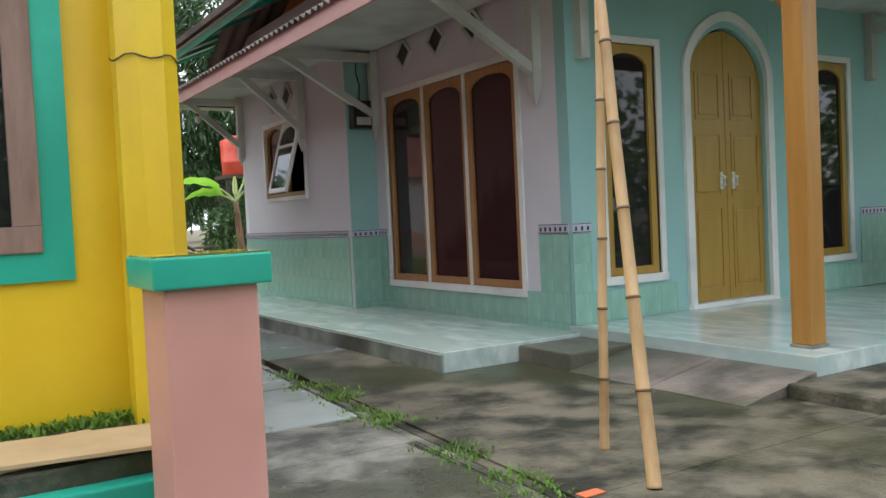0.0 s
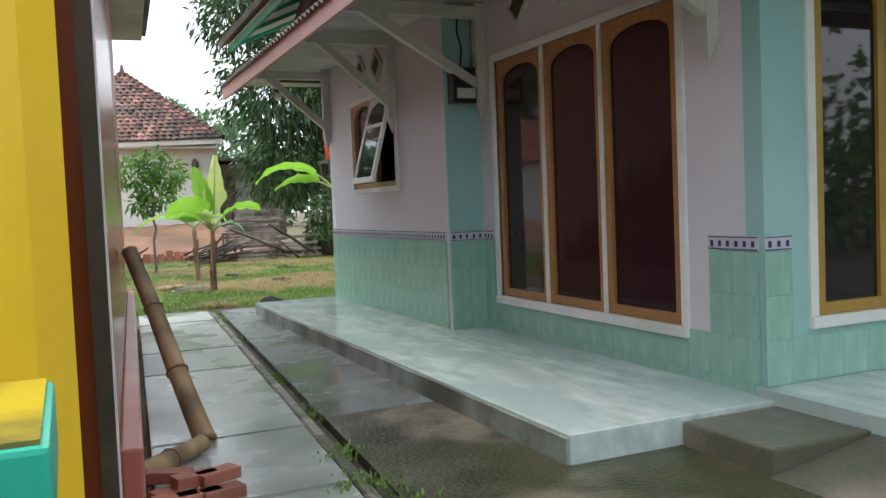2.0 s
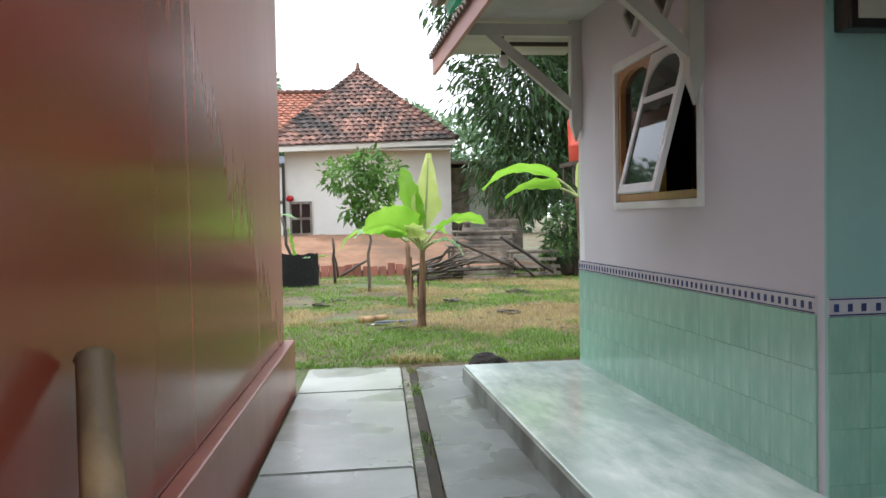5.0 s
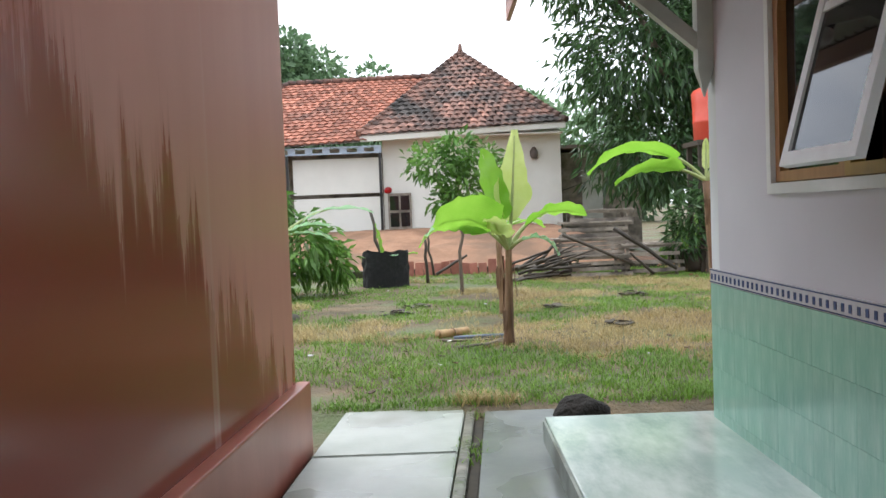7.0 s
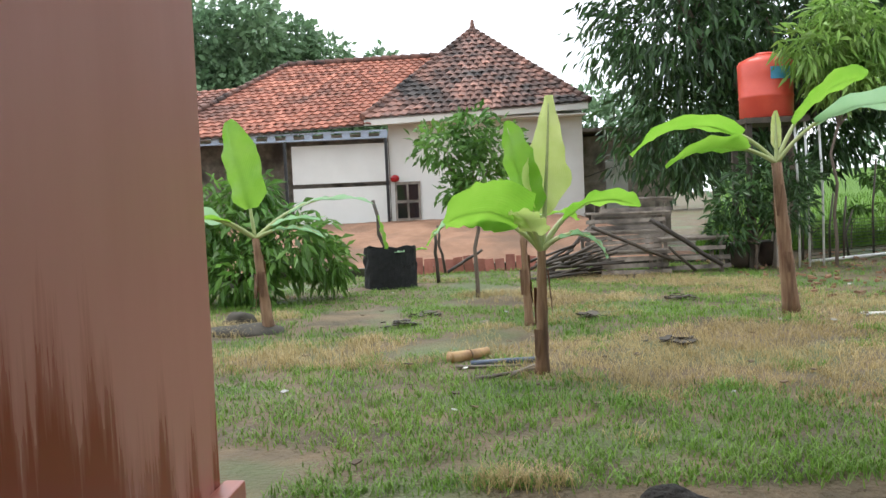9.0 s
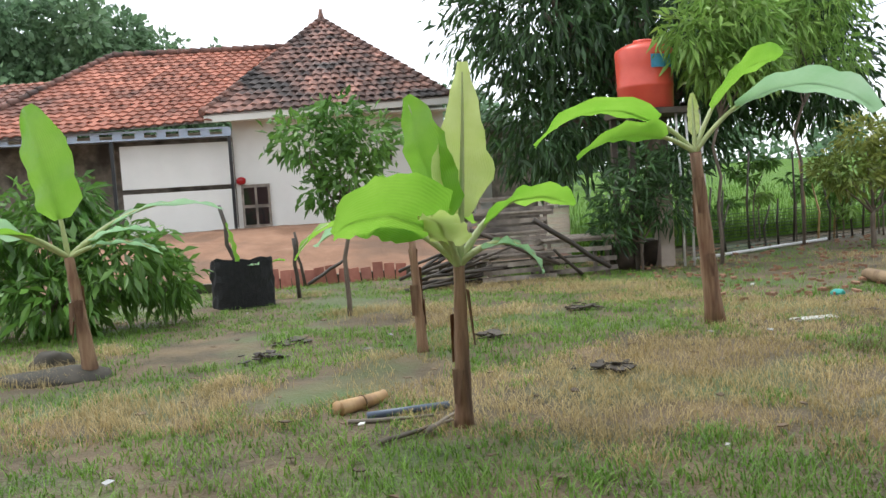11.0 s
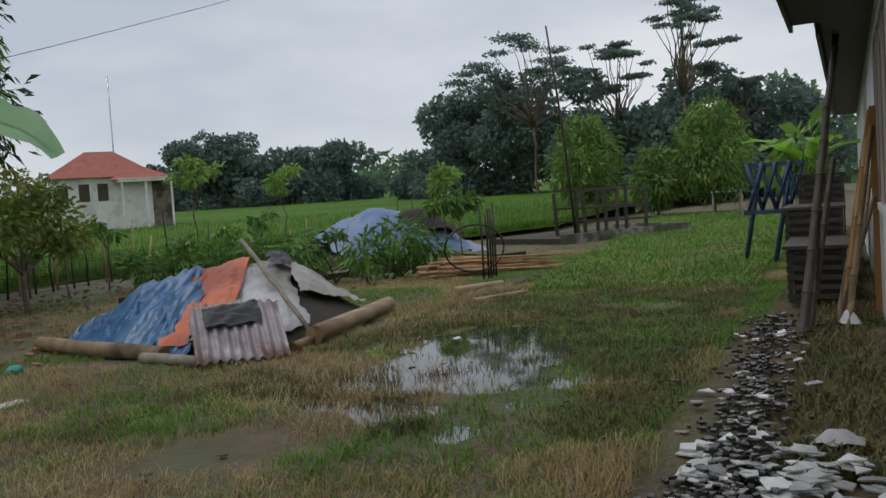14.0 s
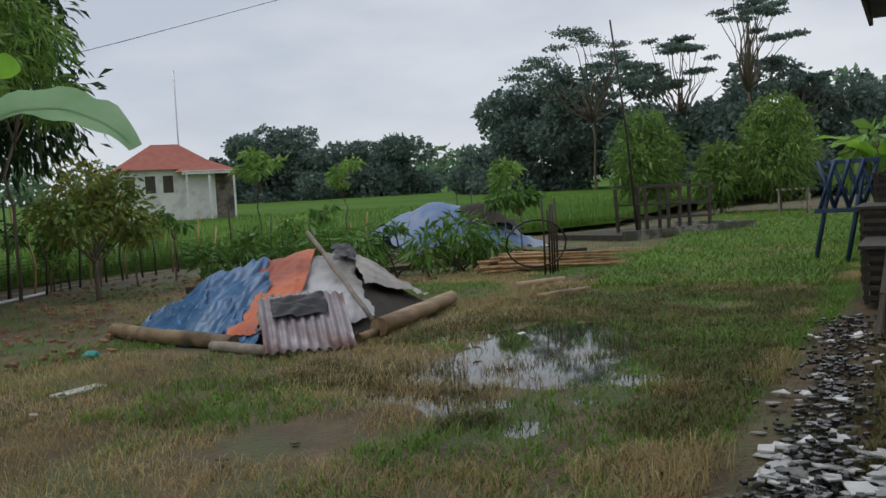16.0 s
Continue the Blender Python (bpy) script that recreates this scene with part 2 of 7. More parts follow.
def tube(bm, points, radii, sides=8, cap=True):
    """A round bar along points, with a radius at each."""
    pts = [Vector(p) for p in points]
    rings = []
    for i, p in enumerate(pts):
        d = (pts[min(i + 1, len(pts) - 1)] - pts[max(i - 1, 0)]).normalized()
        up = Vector((0, 0, 1)) if abs(d.z) < 0.9 else Vector((1, 0, 0))
        a = d.cross(up).normalized()
        b = d.cross(a)
        r = radii[i] if isinstance(radii, (list, tuple)) else radii
        rings.append([bm.verts.new(p + (a * math.cos(6.2832 * k / sides) + b * math.sin(6.2832 * k / sides)) * r) for k in range(sides)])
    for r0, r1 in zip(rings, rings[1:]):
        for k in range(sides):
            f = bm.faces.new((r0[k], r0[(k + 1) % sides], r1[(k + 1) % sides], r1[k]))
            f.smooth = True
    if cap:
        bm.faces.new(rings[0][::-1])
        bm.faces.new(rings[-1])
    return bm


def part(name, bm, material, parent=None, label=""):
    """Links a bmesh as one mesh object, as a part of parent if one is given."""
    bmesh.ops.recalc_face_normals(bm, faces=bm.faces)
    me = bpy.data.meshes.new(name)
    bm.to_mesh(me)
    bm.free()
    return link(name, me, material, parent, label)


def link(name, me, material, parent=None, label=""):
    if material and not me.materials:
        me.materials.append(material)
    ob = new(name, me)
    if parent is not None:
        ob.parent = parent
        ob.matrix_parent_inverse = Matrix.Translation(-parent.location)
    if label:
        tagged(ob, label)
    return ob


def pieces(name, verts, faces, material, parent=None, smooth=False):
    me = bpy.data.meshes.new(name)
    me.from_pydata(verts, [], faces)
    if smooth:
        for p in me.polygons:
            p.use_smooth = True
    return link(name, me, material, parent)


def thing(name, at, label, category, group="", kind=""):
    ob = new(name)
    ob.location = at
    ob.empty_display_size = 0.1
    return tagged(ob, label, category, group, kind)


def holed(spans_u, spans_v, holes, u0, u1, v0, v1):
    """Cells of a rectangle that no hole covers."""
    us = sorted({u0, u1, *[h[0] for h in holes], *[h[1] for h in holes]})
    vs = sorted({v0, v1, *[h[2] for h in holes], *[h[3] for h in holes]})
    for a, b in zip(us, us[1:]):
        for c, d in zip(vs, vs[1:]):
            if not any(h[0] < (a + b) / 2 < h[1] and h[2] < (c + d) / 2 < h[3] for h in holes):
                yield a, b, c, d


def wall(name, material, axis, at, thick, u0, u1, v0, v1, holes=(), label=""):
    """A wall with openings through it. axis 'x': it stands at x = at and runs along y; 'y': the other way."""
    bm = bmesh.new()
    for a, b, c, d in holed(0, 0, holes, u0, u1, v0, v1):
        if axis == "x":
            box(bm, at, at + thick, a, b, c, d)
        else:
            box(bm, a, b, at, at + thick, c, d)
    ob = part(name, bm, material)
    return tagged(ob, label, "wall", kind="structure")


def arch_ring(w, h, border, rise, depth, foot=True, n=10, outer_arch=False, curve=(2.0, 0.5)):
    """A frame w by h in the x-z plane, centred on x, front at y = 0: its opening has an arched head."""
    bm = bmesh.new()
    iw, spring = w / 2 - border, h - border - rise
    ix = [iw * math.cos(math.pi * k / n) for k in range(n + 1)]
    inner = [(-iw, border if foot else 0), (iw, border if foot else 0)] + [(x, spring + rise * max(0, 1 - abs(x / iw) ** curve[0]) ** curve[1]) for x in ix]
    if outer_arch:
        ow = w / 2
        outer = [(-ow, 0), (ow, 0)] + [(x / iw * ow, spring + (rise + border) * max(0, 1 - abs(x / iw) ** curve[0]) ** curve[1]) for x in ix]
    else:
        outer = [(-w / 2, 0), (w / 2, 0)] + [(x / iw * w / 2, h) for x in ix]
    k = len(inner)
    v = [[bm.verts.new((p[0], y, p[1])) for p in loop] for y in (0, depth) for loop in (outer, inner)]
    rng = range(k) if foot else [i for i in range(k) if i != 0]
    for i in rng:
        j = (i + 1) % k
        for quad in ((v[0][i], v[0][j], v[1][j], v[1][i]), (v[2][j], v[2][i], v[3][i], v[3][j]), (v[0][j], v[0][i], v[2][i], v[2][j]), (v[1][i], v[1][j], v[3][j], v[3][i])):
            if len(set(quad)) == 4:
                bm.faces.new(quad)
    return bm


def placed(bm, m):
    bmesh.ops.transform(bm, matrix=m, verts=bm.verts)
    return bm


SIDE = Matrix.Rotation(radians(-90), 4, "Z")   # facing -x
BACK = Matrix.Rotation(radians(180), 4, "Z")   # facing +y
FRONT = Matrix.Identity(4)                     # facing -y


def arched_window(name, m, widths, h, label, pane=M_PANE, trim=0.06, rise=0.12, frame_m=M_WINWOOD, trim_m=M_WHITE):
    """A row of fixed casements with arched heads in a painted surround; m puts the sill's middle in place."""
    total = sum(widths)
    ob = thing(name, m.translation, label, "window", kind="structure")
    bm = bmesh.new()
    box(bm, -total / 2 - trim, total / 2 + trim, -0.035, 0.05, -trim - 0.01, 0, bevel=0.006)
    part("window_sill", placed(bm, m), trim_m, ob, "chipped white painted sill")
    bm = bmesh.new()
    box(bm, -total / 2 - trim, -total / 2, -0.02, 0.06, 0, h + trim)
    box(bm, total / 2, total / 2 + trim, -0.02, 0.06, 0, h + trim)
    box(bm, -total / 2, total / 2, -0.02, 0.06, h, h + trim)
    u = -total / 2
    for w in widths[:-1]:
        u += w
        box(bm, u - 0.012, u + 0.012, -0.016, 0.04, 0, h)
    part("window_trim", placed(bm, m), trim_m, ob, "white painted surround")
    u = -total / 2
    for w in widths:
        at = m @ Matrix.Translation((u + w / 2, 0.008, 0))
        fr = part("window_frame", placed(arch_ring(w - 0.026, h - 0.004, 0.07, rise, 0.055), at), frame_m, ob)
        part("pane", placed(cube(-w / 2 + 0.05, w / 2 - 0.05, 0.026, 0.032, 0.05, h - 0.03), at), pane, fr)
        u += w
    return ob


# ---- the green house ----
SX, FX, FY, BY = 5.757, 5.416, 6.64, 13.78
WT = 0.14
w3_hole = (7.33, 9.77, 0.47, 2.53)
wall("wall_side_near", M_LILAC, "x", SX, WT, FY + WT, 10.1, 0.0, 3.9, [w3_hole], "pale lilac plastered wall above mint tiles")
wall("wall_side_far", M_LILAC, "x", FX, WT, 10.1, BY - WT, 0.0, 3.9, [(11.36, 12.78, 1.52, 2.52)], "pale lilac plastered wall above mint tiles")
wall("wall_return", M_MINT, "y", 10.085, 0.02, FX - 0.012, SX, 0.0, 3.9, (), "mint painted end of the projecting wall")
wall("wall_front", M_MINT, "y", FY, WT, SX, 16.0, 0.0, 3.9,
     [(6.14, 6.76, 0.57, 2.56), (7.10, 8.32, 0.2, 2.88), (8.94, 9.56, 0.57, 2.56), (10.82, 11.98, 1.70, 2.66)], "mint painted front wall of the porch")
wall("wall_back", M_WHITEWALL, "y", BY - WT, WT, FX, 30.0, -0.05, 3.9,
     [(5.85, 7.16, 1.5, 3.0), (10.95, 13.9, 1.14, 2.75), (17.6, 19.0, 1.2, 2.8)], "grey-white plastered rear wall with damp streaks")
# Added inner walls, coloured as room shade so the windows look dark.
wall("wall_inner", M_ROOMSHADE, "x", 6.9, 0.1, FY + 0.6, BY - 0.6, 0.0, 3.9, (), "inner wall coloured near-black as the shade of an unlit room")
wall("wall_inner_front", M_ROOMSHADE, "y", 8.4, 0.1, 7.0, 15.5, 0.0, 3.9, (), "inner wall coloured near-black as the shade of an unlit room")
wall("wall_inner_back", M_ROOMSHADE, "y", 12.6, 0.1, 7.0, 29.5, 0.0, 3.9, (), "inner wall coloured near-black as the shade of an unlit room")
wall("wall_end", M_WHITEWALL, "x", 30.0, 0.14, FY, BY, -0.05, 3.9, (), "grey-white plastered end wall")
tagged(part("ceiling", cube(SX + 0.15, 29.9, FY + 0.15, BY - 0.15, 3.9, 3.96), M_ROOMSHADE), "plain ceiling coloured near-black as the shade of unlit rooms", "ceiling", kind="structure")

arched_window("window_1", Matrix.Translation((SX, 8.55, 0.47)) @ SIDE, [0.80, 0.80, 0.84], 2.06, "three tall arched casements in varnished wood", M_PANE2)
arched_window("window_2", Matrix.Translation((6.45, FY, 0.57)), [0.62], 1.99, "tall narrow arched window in varnished wood", M_PANE, frame_m=M_OCHRE)
arched_window("window_3", Matrix.Translation((9.25, FY, 0.57)), [0.62], 1.99, "tall narrow arched window in varnished wood", M_PANE, frame_m=M_OCHRE)
arched_window("window_4", Matrix.Translation((11.40, FY, 1.70)), [0.58, 0.58], 0.96, "small pair of arched casements in varnished wood", M_PANE, frame_m=M_OCHRE)
arched_window("window_6", Matrix.Translation((6.505, BY, 1.5)) @ BACK, [0.65, 0.66], 1.5, "pair of tall glazed casements in brown wood", M_PANE, trim_m=M_WHITEWALL)
arched_window("window_7", Matrix.Translation((12.425, BY, 1.14)) @ BACK, [0.98, 0.98, 0.99], 1.61, "three arched casements in brown wood", M_PANE, trim_m=M_WHITEWALL)
arched_window("window_8", Matrix.Translation((18.3, BY, 1.2)) @ BACK, [0.7, 0.7], 1.6, "pair of arched casements in brown wood", M_PANE, trim_m=M_WHITEWALL)

# small side window with its casement propped open
w5 = thing("window_5", (FX, 12.07, 1.52), "small arched window with a casement propped open", "window", kind="structure")
m5 = Matrix.Translation((FX, 12.07, 1.52)) @ SIDE
part("window_trim", placed(arch_ring(1.50, 1.08, 0.05, 0.02, 0.06), m5 @ Matrix.Translation((0, -0.025, -0.05))), M_WHITE, w5)
for k in (-0.35, 0.35):
    part("window_frame", placed(arch_ring(0.70, 0.99, 0.05, 0.14, 0.06), m5 @ Matrix.Translation((k, 0.0, 0.005))), M_WINWOOD if k < 0 else M_OCHRE, w5)
part("pane", placed(cube(-0.64, -0.06, 0.04, 0.046, 0.04, 0.96), m5), M_PANE, w5)
for k in (0.35,):
    tilt = m5 @ Matrix.Translation((k, -0.03, 0.97)) @ Matrix.Rotation(radians(-15), 4, "X") @ Matrix.Translation((0, 0, -0.95))
    sash = part("casement", placed(arch_ring(0.62, 0.94, 0.055, 0.16, 0.035), tilt), M_WHITE, w5, "open white-edged casement")
    part("pane", placed(cube(-0.27, 0.27, 0.012, 0.018, 0.04, 0.90), tilt), M_PANE, sash)
    part("glazing_bar", placed(cube(-0.26, 0.26, 0.004, 0.03, 0.60, 0.64), tilt), M_WHITE, sash)

# arched double door
door = thing("door_1", (7.71, FY, 0.2), "closed ochre double door with an arched head", "door", kind="structure")
bm = arch_ring(1.22, 2.68, 0.085, 0.48, 0.10, foot=False, n=16, curve=(1.75, 0.55))
part("arch_infill", placed(bm, Matrix.Translation((7.71, FY + 0.002, 0.2))), M_MINT, door)
part("door_frame", placed(arch_ring(1.24, 2.74, 0.085, 0.50, 0.16, foot=False, n=18, outer_arch=True, curve=(1.75, 0.55)), Matrix.Translation((7.71, FY - 0.035, 0.2))), M_WHITE, door, "white arched door surround")
part("threshold", cube(7.1, 8.32, FY - 0.05, FY + 0.12, 0.2, 0.245, bevel=0.006), M_WHITE, door)
for s in (-1, 1):
    n = 9
    bm = bmesh.new()
    top = [(0.5225 * k / n, 2.1 + 0.47 * max(0, 1 - (k / n) ** 1.75) ** 0.55) for k in range(n + 1)]
    loop = [(0.004, 0.05), (0.5225, 0.05)] + [(max(0.004, x), z) for x, z in top[::-1]]
    ring = [[bm.verts.new((7.71 + s * x, y, 0.2 + z)) for x, z in loop] for y in (FY + 0.045, FY + 0.085)]
    bm.faces.new(ring[0]); bm.faces.new(ring[1][::-1])
    for i in range(len(loop)):
        bm.faces.new((ring[0][i], ring[0][(i + 1) % len(loop)], ring[1][(i + 1) % len(loop)], ring[1][i]))
    leaf = part("door_leaf", bm, M_OCHRE, door)
    for a, b, c, d in ((0.07, 0.46, 0.15, 0.93), (0.07, 0.46, 1.02, 1.62), (0.07, 0.40, 1.74, 2.18)):
        x0, x1 = sorted((7.71 + s * a, 7.71 + s * b))
        bm = bmesh.new()
        for q in ((x0, x1, c, c + 0.02), (x0, x1, d - 0.02, d), (x0, x0 + 0.02, c + 0.02, d - 0.02), (x1 - 0.02, x1, c + 0.02, d - 0.02)):
            box(bm, q[0], q[1], FY + 0.036, FY + 0.046, 0.2 + q[2], 0.2 + q[3])
        box(bm, x0 + 0.045, x1 - 0.045, FY + 0.038, FY + 0.046, 0.2 + c + 0.045, 0.2 + d - 0.045, bevel=0.006)
        part("door_panel", bm, M_OCHRE, leaf)
    bm = bmesh.new()
    hx = 7.71 + s * 0.085
    tube(bm, [(hx, FY + 0.035, 1.31), (hx, FY - 0.01, 1.33), (hx, FY - 0.01, 1.40), (hx, FY + 0.035, 1.42)], [0.010, 0.017, 0.017, 0.010])
    box(bm, hx - 0.016, hx + 0.016, FY + 0.026, FY + 0.044, 1.29, 1.45, bevel=0.004)
    part("door_handle", bm, M_WHITE, door, "white and brass pull handle")

# platform, porch, step, ledge
tagged(part("platform", cube(4.40, FX + 0.5, 6.55, 13.93, -0.05, 0.15, bevel=0.008), M_FLOORTILE), "low platform of glossy marbled pale green tiles", "platform", kind="structure")
# Riser tile darkened in its colour for the shadow along the platform's side.
M_RISERSHADE = mat("shaded_riser_tile", (0.10, 0.12, 0.10), (0.36, 0.42, 0.38), 3.0, 0.4, 0.2, 25, c3=(0.07, 0.075, 0.05), detail=9)
tagged(part("platform_riser", cube(4.386, 4.3995, 6.56, 13.92, -0.05, 0.13), M_RISERSHADE), "riser of the tiled platform, its shade painted as darker blotched tile", "riser", kind="structure")
tagged(part("porch_floor", cube(5.72, 16.0, 4.40, FY + 0.05, 0.0, 0.2, bevel=0.008), M_FLOORTILE), "porch floor of glossy marbled pale green tiles", "floor", kind="structure")
M_STEP = mat("pinkish_worn_concrete", (0.10, 0.088, 0.072), (0.25, 0.21, 0.18), 3.0, 0.6, 0.5, 30, c3=(0.10, 0.10, 0.07), wet=0.3, detail=11, dist=0.012, sharp=0.12)
tagged(part("concrete_step", cube(5.08, 5.715, 5.93, 6.545, -0.02, 0.125, bevel=0.014), M_STEP), "worn pinkish concrete step beside the porch", "step", kind="structure")
for y0, y1 in ((5.16, 5.925), (4.40, 5.15)):
    bm = bmesh.new()
    lo = [bm.verts.new(p) for p in ((5.06, y0, -0.01), (5.715, y0, -0.01), (5.715, y1, -0.01), (5.06, y1, -0.01))]
    hi = [bm.verts.new(p) for p in ((5.06, y0, 0.004), (5.715, y0, 0.11), (5.715, y1, 0.11), (5.06, y1, 0.004))]
    bm.faces.new(hi); bm.faces.new(lo[::-1])
    for i in range(4):
        bm.faces.new((lo[i], lo[(i + 1) % 4], hi[(i + 1) % 4], hi[i]))
    tagged(part("concrete_ramp", bm, M_STEP), "sloping worn concrete slab beside the porch", "ramp", kind="structure")
bm = cube(5.42, 16.0, 3.82, 4.395, -0.04, 0.085, bevel=0.02)
tagged(part("concrete_ledge", bm, M_MOSSCONC), "mossy concrete ledge below the porch floor", "ledge", kind="structure")

# porch post with its braces
post = thing("porch_post", (6.02, 4.66, 0.2), "square varnished orange wooden post on the porch edge", "post")
part("shaft", cube(5.945, 6.095, 4.585, 4.735, 0.22, 3.02, bevel=0.008), M_POST, post)
part("base", cube(5.935, 6.105, 4.575, 4.745, 0.2, 0.22, bevel=0.006), M_CONC, post, "grey mortar foot")
for dx, dy in ((1, 0), (0, 1)):
    bm = bmesh.new()
    tube(bm, [(6.02 + dx * 0.06, 4.66 + dy * 0.06, 2.38), (6.02 + dx * 0.3, 4.66 + dy * 0.3, 2.72), (6.02 + dx * 0.62, 4.66 + dy * 0.62, 2.96)], 0.05, 6)
    part("brace", bm, M_POST, post)

# roofs: side eave, porch roof, back eave
def roof_sheet(name, corners, waves, material, label):
    """A corrugated sheet between four corners (eave start, eave end, ridge end, ridge start), waves along the eave."""
    a, b, c, d = [Vector(p) for p in corners]
    n = waves * 6
    verts, faces = [], []
    up = (b - a).cross(d - a).normalized()
    if up.z < 0:
        up = -up
    for lift in (0, 0.012):
        for j in range(2):
            for i in range(n + 1):
                p = a.lerp(b, i / n).lerp(d.lerp(c, i / n), j)
                verts.append(p + up * (0.022 * math.sin(6.2832 * i / 6) + lift))
    k = n + 1
    for i in range(n):
        faces += [(i, i + 1, k + i + 1, k + i), (2 * k + i, 3 * k + i, 3 * k + i + 1, 2 * k + i + 1), (i, 2 * k + i, 2 * k + i + 1, i + 1)]
    ob = pieces(name, verts, faces, material, None, True)
    return tagged(ob, label, "roof", kind="structure")


roof_sheet("roof_side", ((4.32, 5.6, 3.06), (4.32, 15.3, 3.06), (7.2, 15.3, 4.35), (7.2, 5.6, 4.35)), 70, M_SHEET, "weathered corrugated roof sheets over the side wall")
roof_sheet("roof_front", ((5.3, 3.9, 3.12), (16.2, 3.9, 3.12), (16.2, 7.2, 4.4), (7.2, 7.2, 4.4)), 70, M_SHEET, "weathered corrugated roof sheets over the porch")
roof_sheet("roof_back", ((5.0, 14.62, 3.24), (14.4, 14.62, 3.24), (14.4, 10.0, 5.4), (5.0, 10.0, 5.4)), 50, M_SHEET, "weathered corrugated roof sheets over the rear wall")
roof_sheet("roof_back_far", ((14.4, 14.36, 3.20), (30.4, 14.36, 3.20), (30.4, 10.0, 5.2), (14.4, 10.0, 5.2)), 70, M_SHEET, "weathered corrugated roof sheets over the rear wall")
tagged(part("fascia_side", cube(4.36, 4.395, 5.7, 15.35, 2.90, 3.07, bevel=0.005), M_FASCIA), "salmon painted wooden fascia board", "fascia", kind="structure")
tagged(part("fascia_front", cube(5.4, 16.1, 3.95, 3.985, 2.93, 3.10, bevel=0.005), M_FASCIA), "salmon painted wooden fascia board", "fascia", kind="structure")
tagged(part("soffit_side", cube(4.40, FX + 0.3, 5.7, 15.2, 3.085, 3.105), M_CREAM), "cream boarded soffit under the eave", "soffit", kind="structure")
tagged(part("soffit_front", cube(5.8, 16.0, 4.0, FY, 3.105, 3.12), M_CREAM), "cream boarded porch ceiling", "ceiling", kind="structure")
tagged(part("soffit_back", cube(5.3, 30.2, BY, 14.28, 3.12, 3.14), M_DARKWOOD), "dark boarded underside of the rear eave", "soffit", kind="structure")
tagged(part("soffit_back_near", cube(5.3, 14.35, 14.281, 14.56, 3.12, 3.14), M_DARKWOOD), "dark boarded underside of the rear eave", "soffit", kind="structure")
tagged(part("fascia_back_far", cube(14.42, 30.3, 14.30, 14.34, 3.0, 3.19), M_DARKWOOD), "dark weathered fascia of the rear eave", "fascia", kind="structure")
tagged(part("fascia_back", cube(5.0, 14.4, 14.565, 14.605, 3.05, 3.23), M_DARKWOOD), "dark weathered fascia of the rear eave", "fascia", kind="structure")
tagged(part("porch_beam", cube(5.95, 16.0, 4.58, 4.72, 2.95, 3.10, bevel=0.006), M_CREAM), "cream painted beam along the porch edge", "beam", kind="structure")


def bracket(y, wall_x):
    ob = thing("eave_bracket", (wall_x, y, 2.1), "cream painted triangular wooden eave bracket", "bracket", "eave brackets")
    bm = cube(wall_x - 0.09, wall_x, y - 0.045, y + 0.045, 2.22, 3.08)
    bmesh.ops.create_cone(bm, cap_ends=True, segments=4, radius1=0.005, radius2=0.064, depth=0.16, matrix=Matrix.Translation((wall_x - 0.045, y, 2.14)) @ Matrix.Rotation(radians(45), 4, "Z"))
    part("wall_post", bm, M_CREAM, ob)
    part("arm", cube(4.40, wall_x - 0.09, y - 0.04, y + 0.04, 2.95, 3.05), M_CREAM, ob)
    bm = bmesh.new()
    d = Vector((4.62 - (wall_x - 0.07), 0, 0.62))
    ln = d.length
    m = Matrix.Translation((wall_x - 0.07, y, 2.36)) @ d.to_track_quat("X", "Z").to_matrix().to_4x4()
    box(bm, 0, ln, -0.035, 0.035, -0.04, 0.04, m)
    part("strut", bm, M_CREAM, ob)


for y, x in ((13.70, FX), (11.35, FX), (9.98, SX), (7.0, SX)):
    bracket(y, x)
for x in (5.9, 9.95, 12.2):
    ob = thing("porch_bracket", (x, FY, 2.3), "cream painted wooden bracket on the porch wall", "bracket", "porch brackets")
    part("wall_post", cube(x - 0.045, x + 0.045, FY - 0.09, FY, 2.4, 3.1), M_CREAM, ob)
    part("arm", cube(x - 0.04, x + 0.04, 4.72, FY - 0.09, 2.88, 2.99), M_CREAM, ob)

# diamond vents high on the side wall
def vent(m):
    ob = thing("wall_vent", m.translation, "diamond-shaped vent block set in the wall", "vent", "wall vents")
    d = m @ Matrix.Rotation(radians(45), 4, "Y")
    bm = bmesh.new()
    for a in ((-0.13, 0.13, -0.13, -0.10), (-0.13, 0.13, 0.10, 0.13), (-0.13, -0.10, -0.10, 0.10), (0.10, 0.13, -0.10, 0.10)):
        box(bm, a[0], a[1], -0.03, 0.0, a[2], a[3], d)
    part("frame", bm, M_CREAM, ob)
    # No hole is cut: a dark plate gives the vent's inner shade.
    part("opening", cube(-0.10, 0.10, -0.008, 0.0, -0.10, 0.10, d), M_DARKWOOD, ob, "dark plate that stands for the shade in the opening")


for y, z, x in ((8.62, 2.95, SX), (9.3, 2.93, SX), (7.95, 2.95, SX), (11.85, 2.84, FX), (12.4, 2.86, FX)):
    vent(Matrix.Translation((x, y, z)) @ SIDE)

# electricity meter on the projecting wall
meter = thing("electric_meter", (FX + 0.16, 10.07, 2.2), "small dark electricity meter box on the wall", "meter")
part("case", cube(FX + 0.02, FX + 0.28, 9.97, 10.084, 2.2, 2.52, bevel=0.012), M_BLACK, meter)
part("cover", cube(FX + 0.06, FX + 0.24, 9.955, 9.97, 2.24, 2.33, bevel=0.005), M_CREAM, meter, "cream cover plate")
bm = bmesh.new()
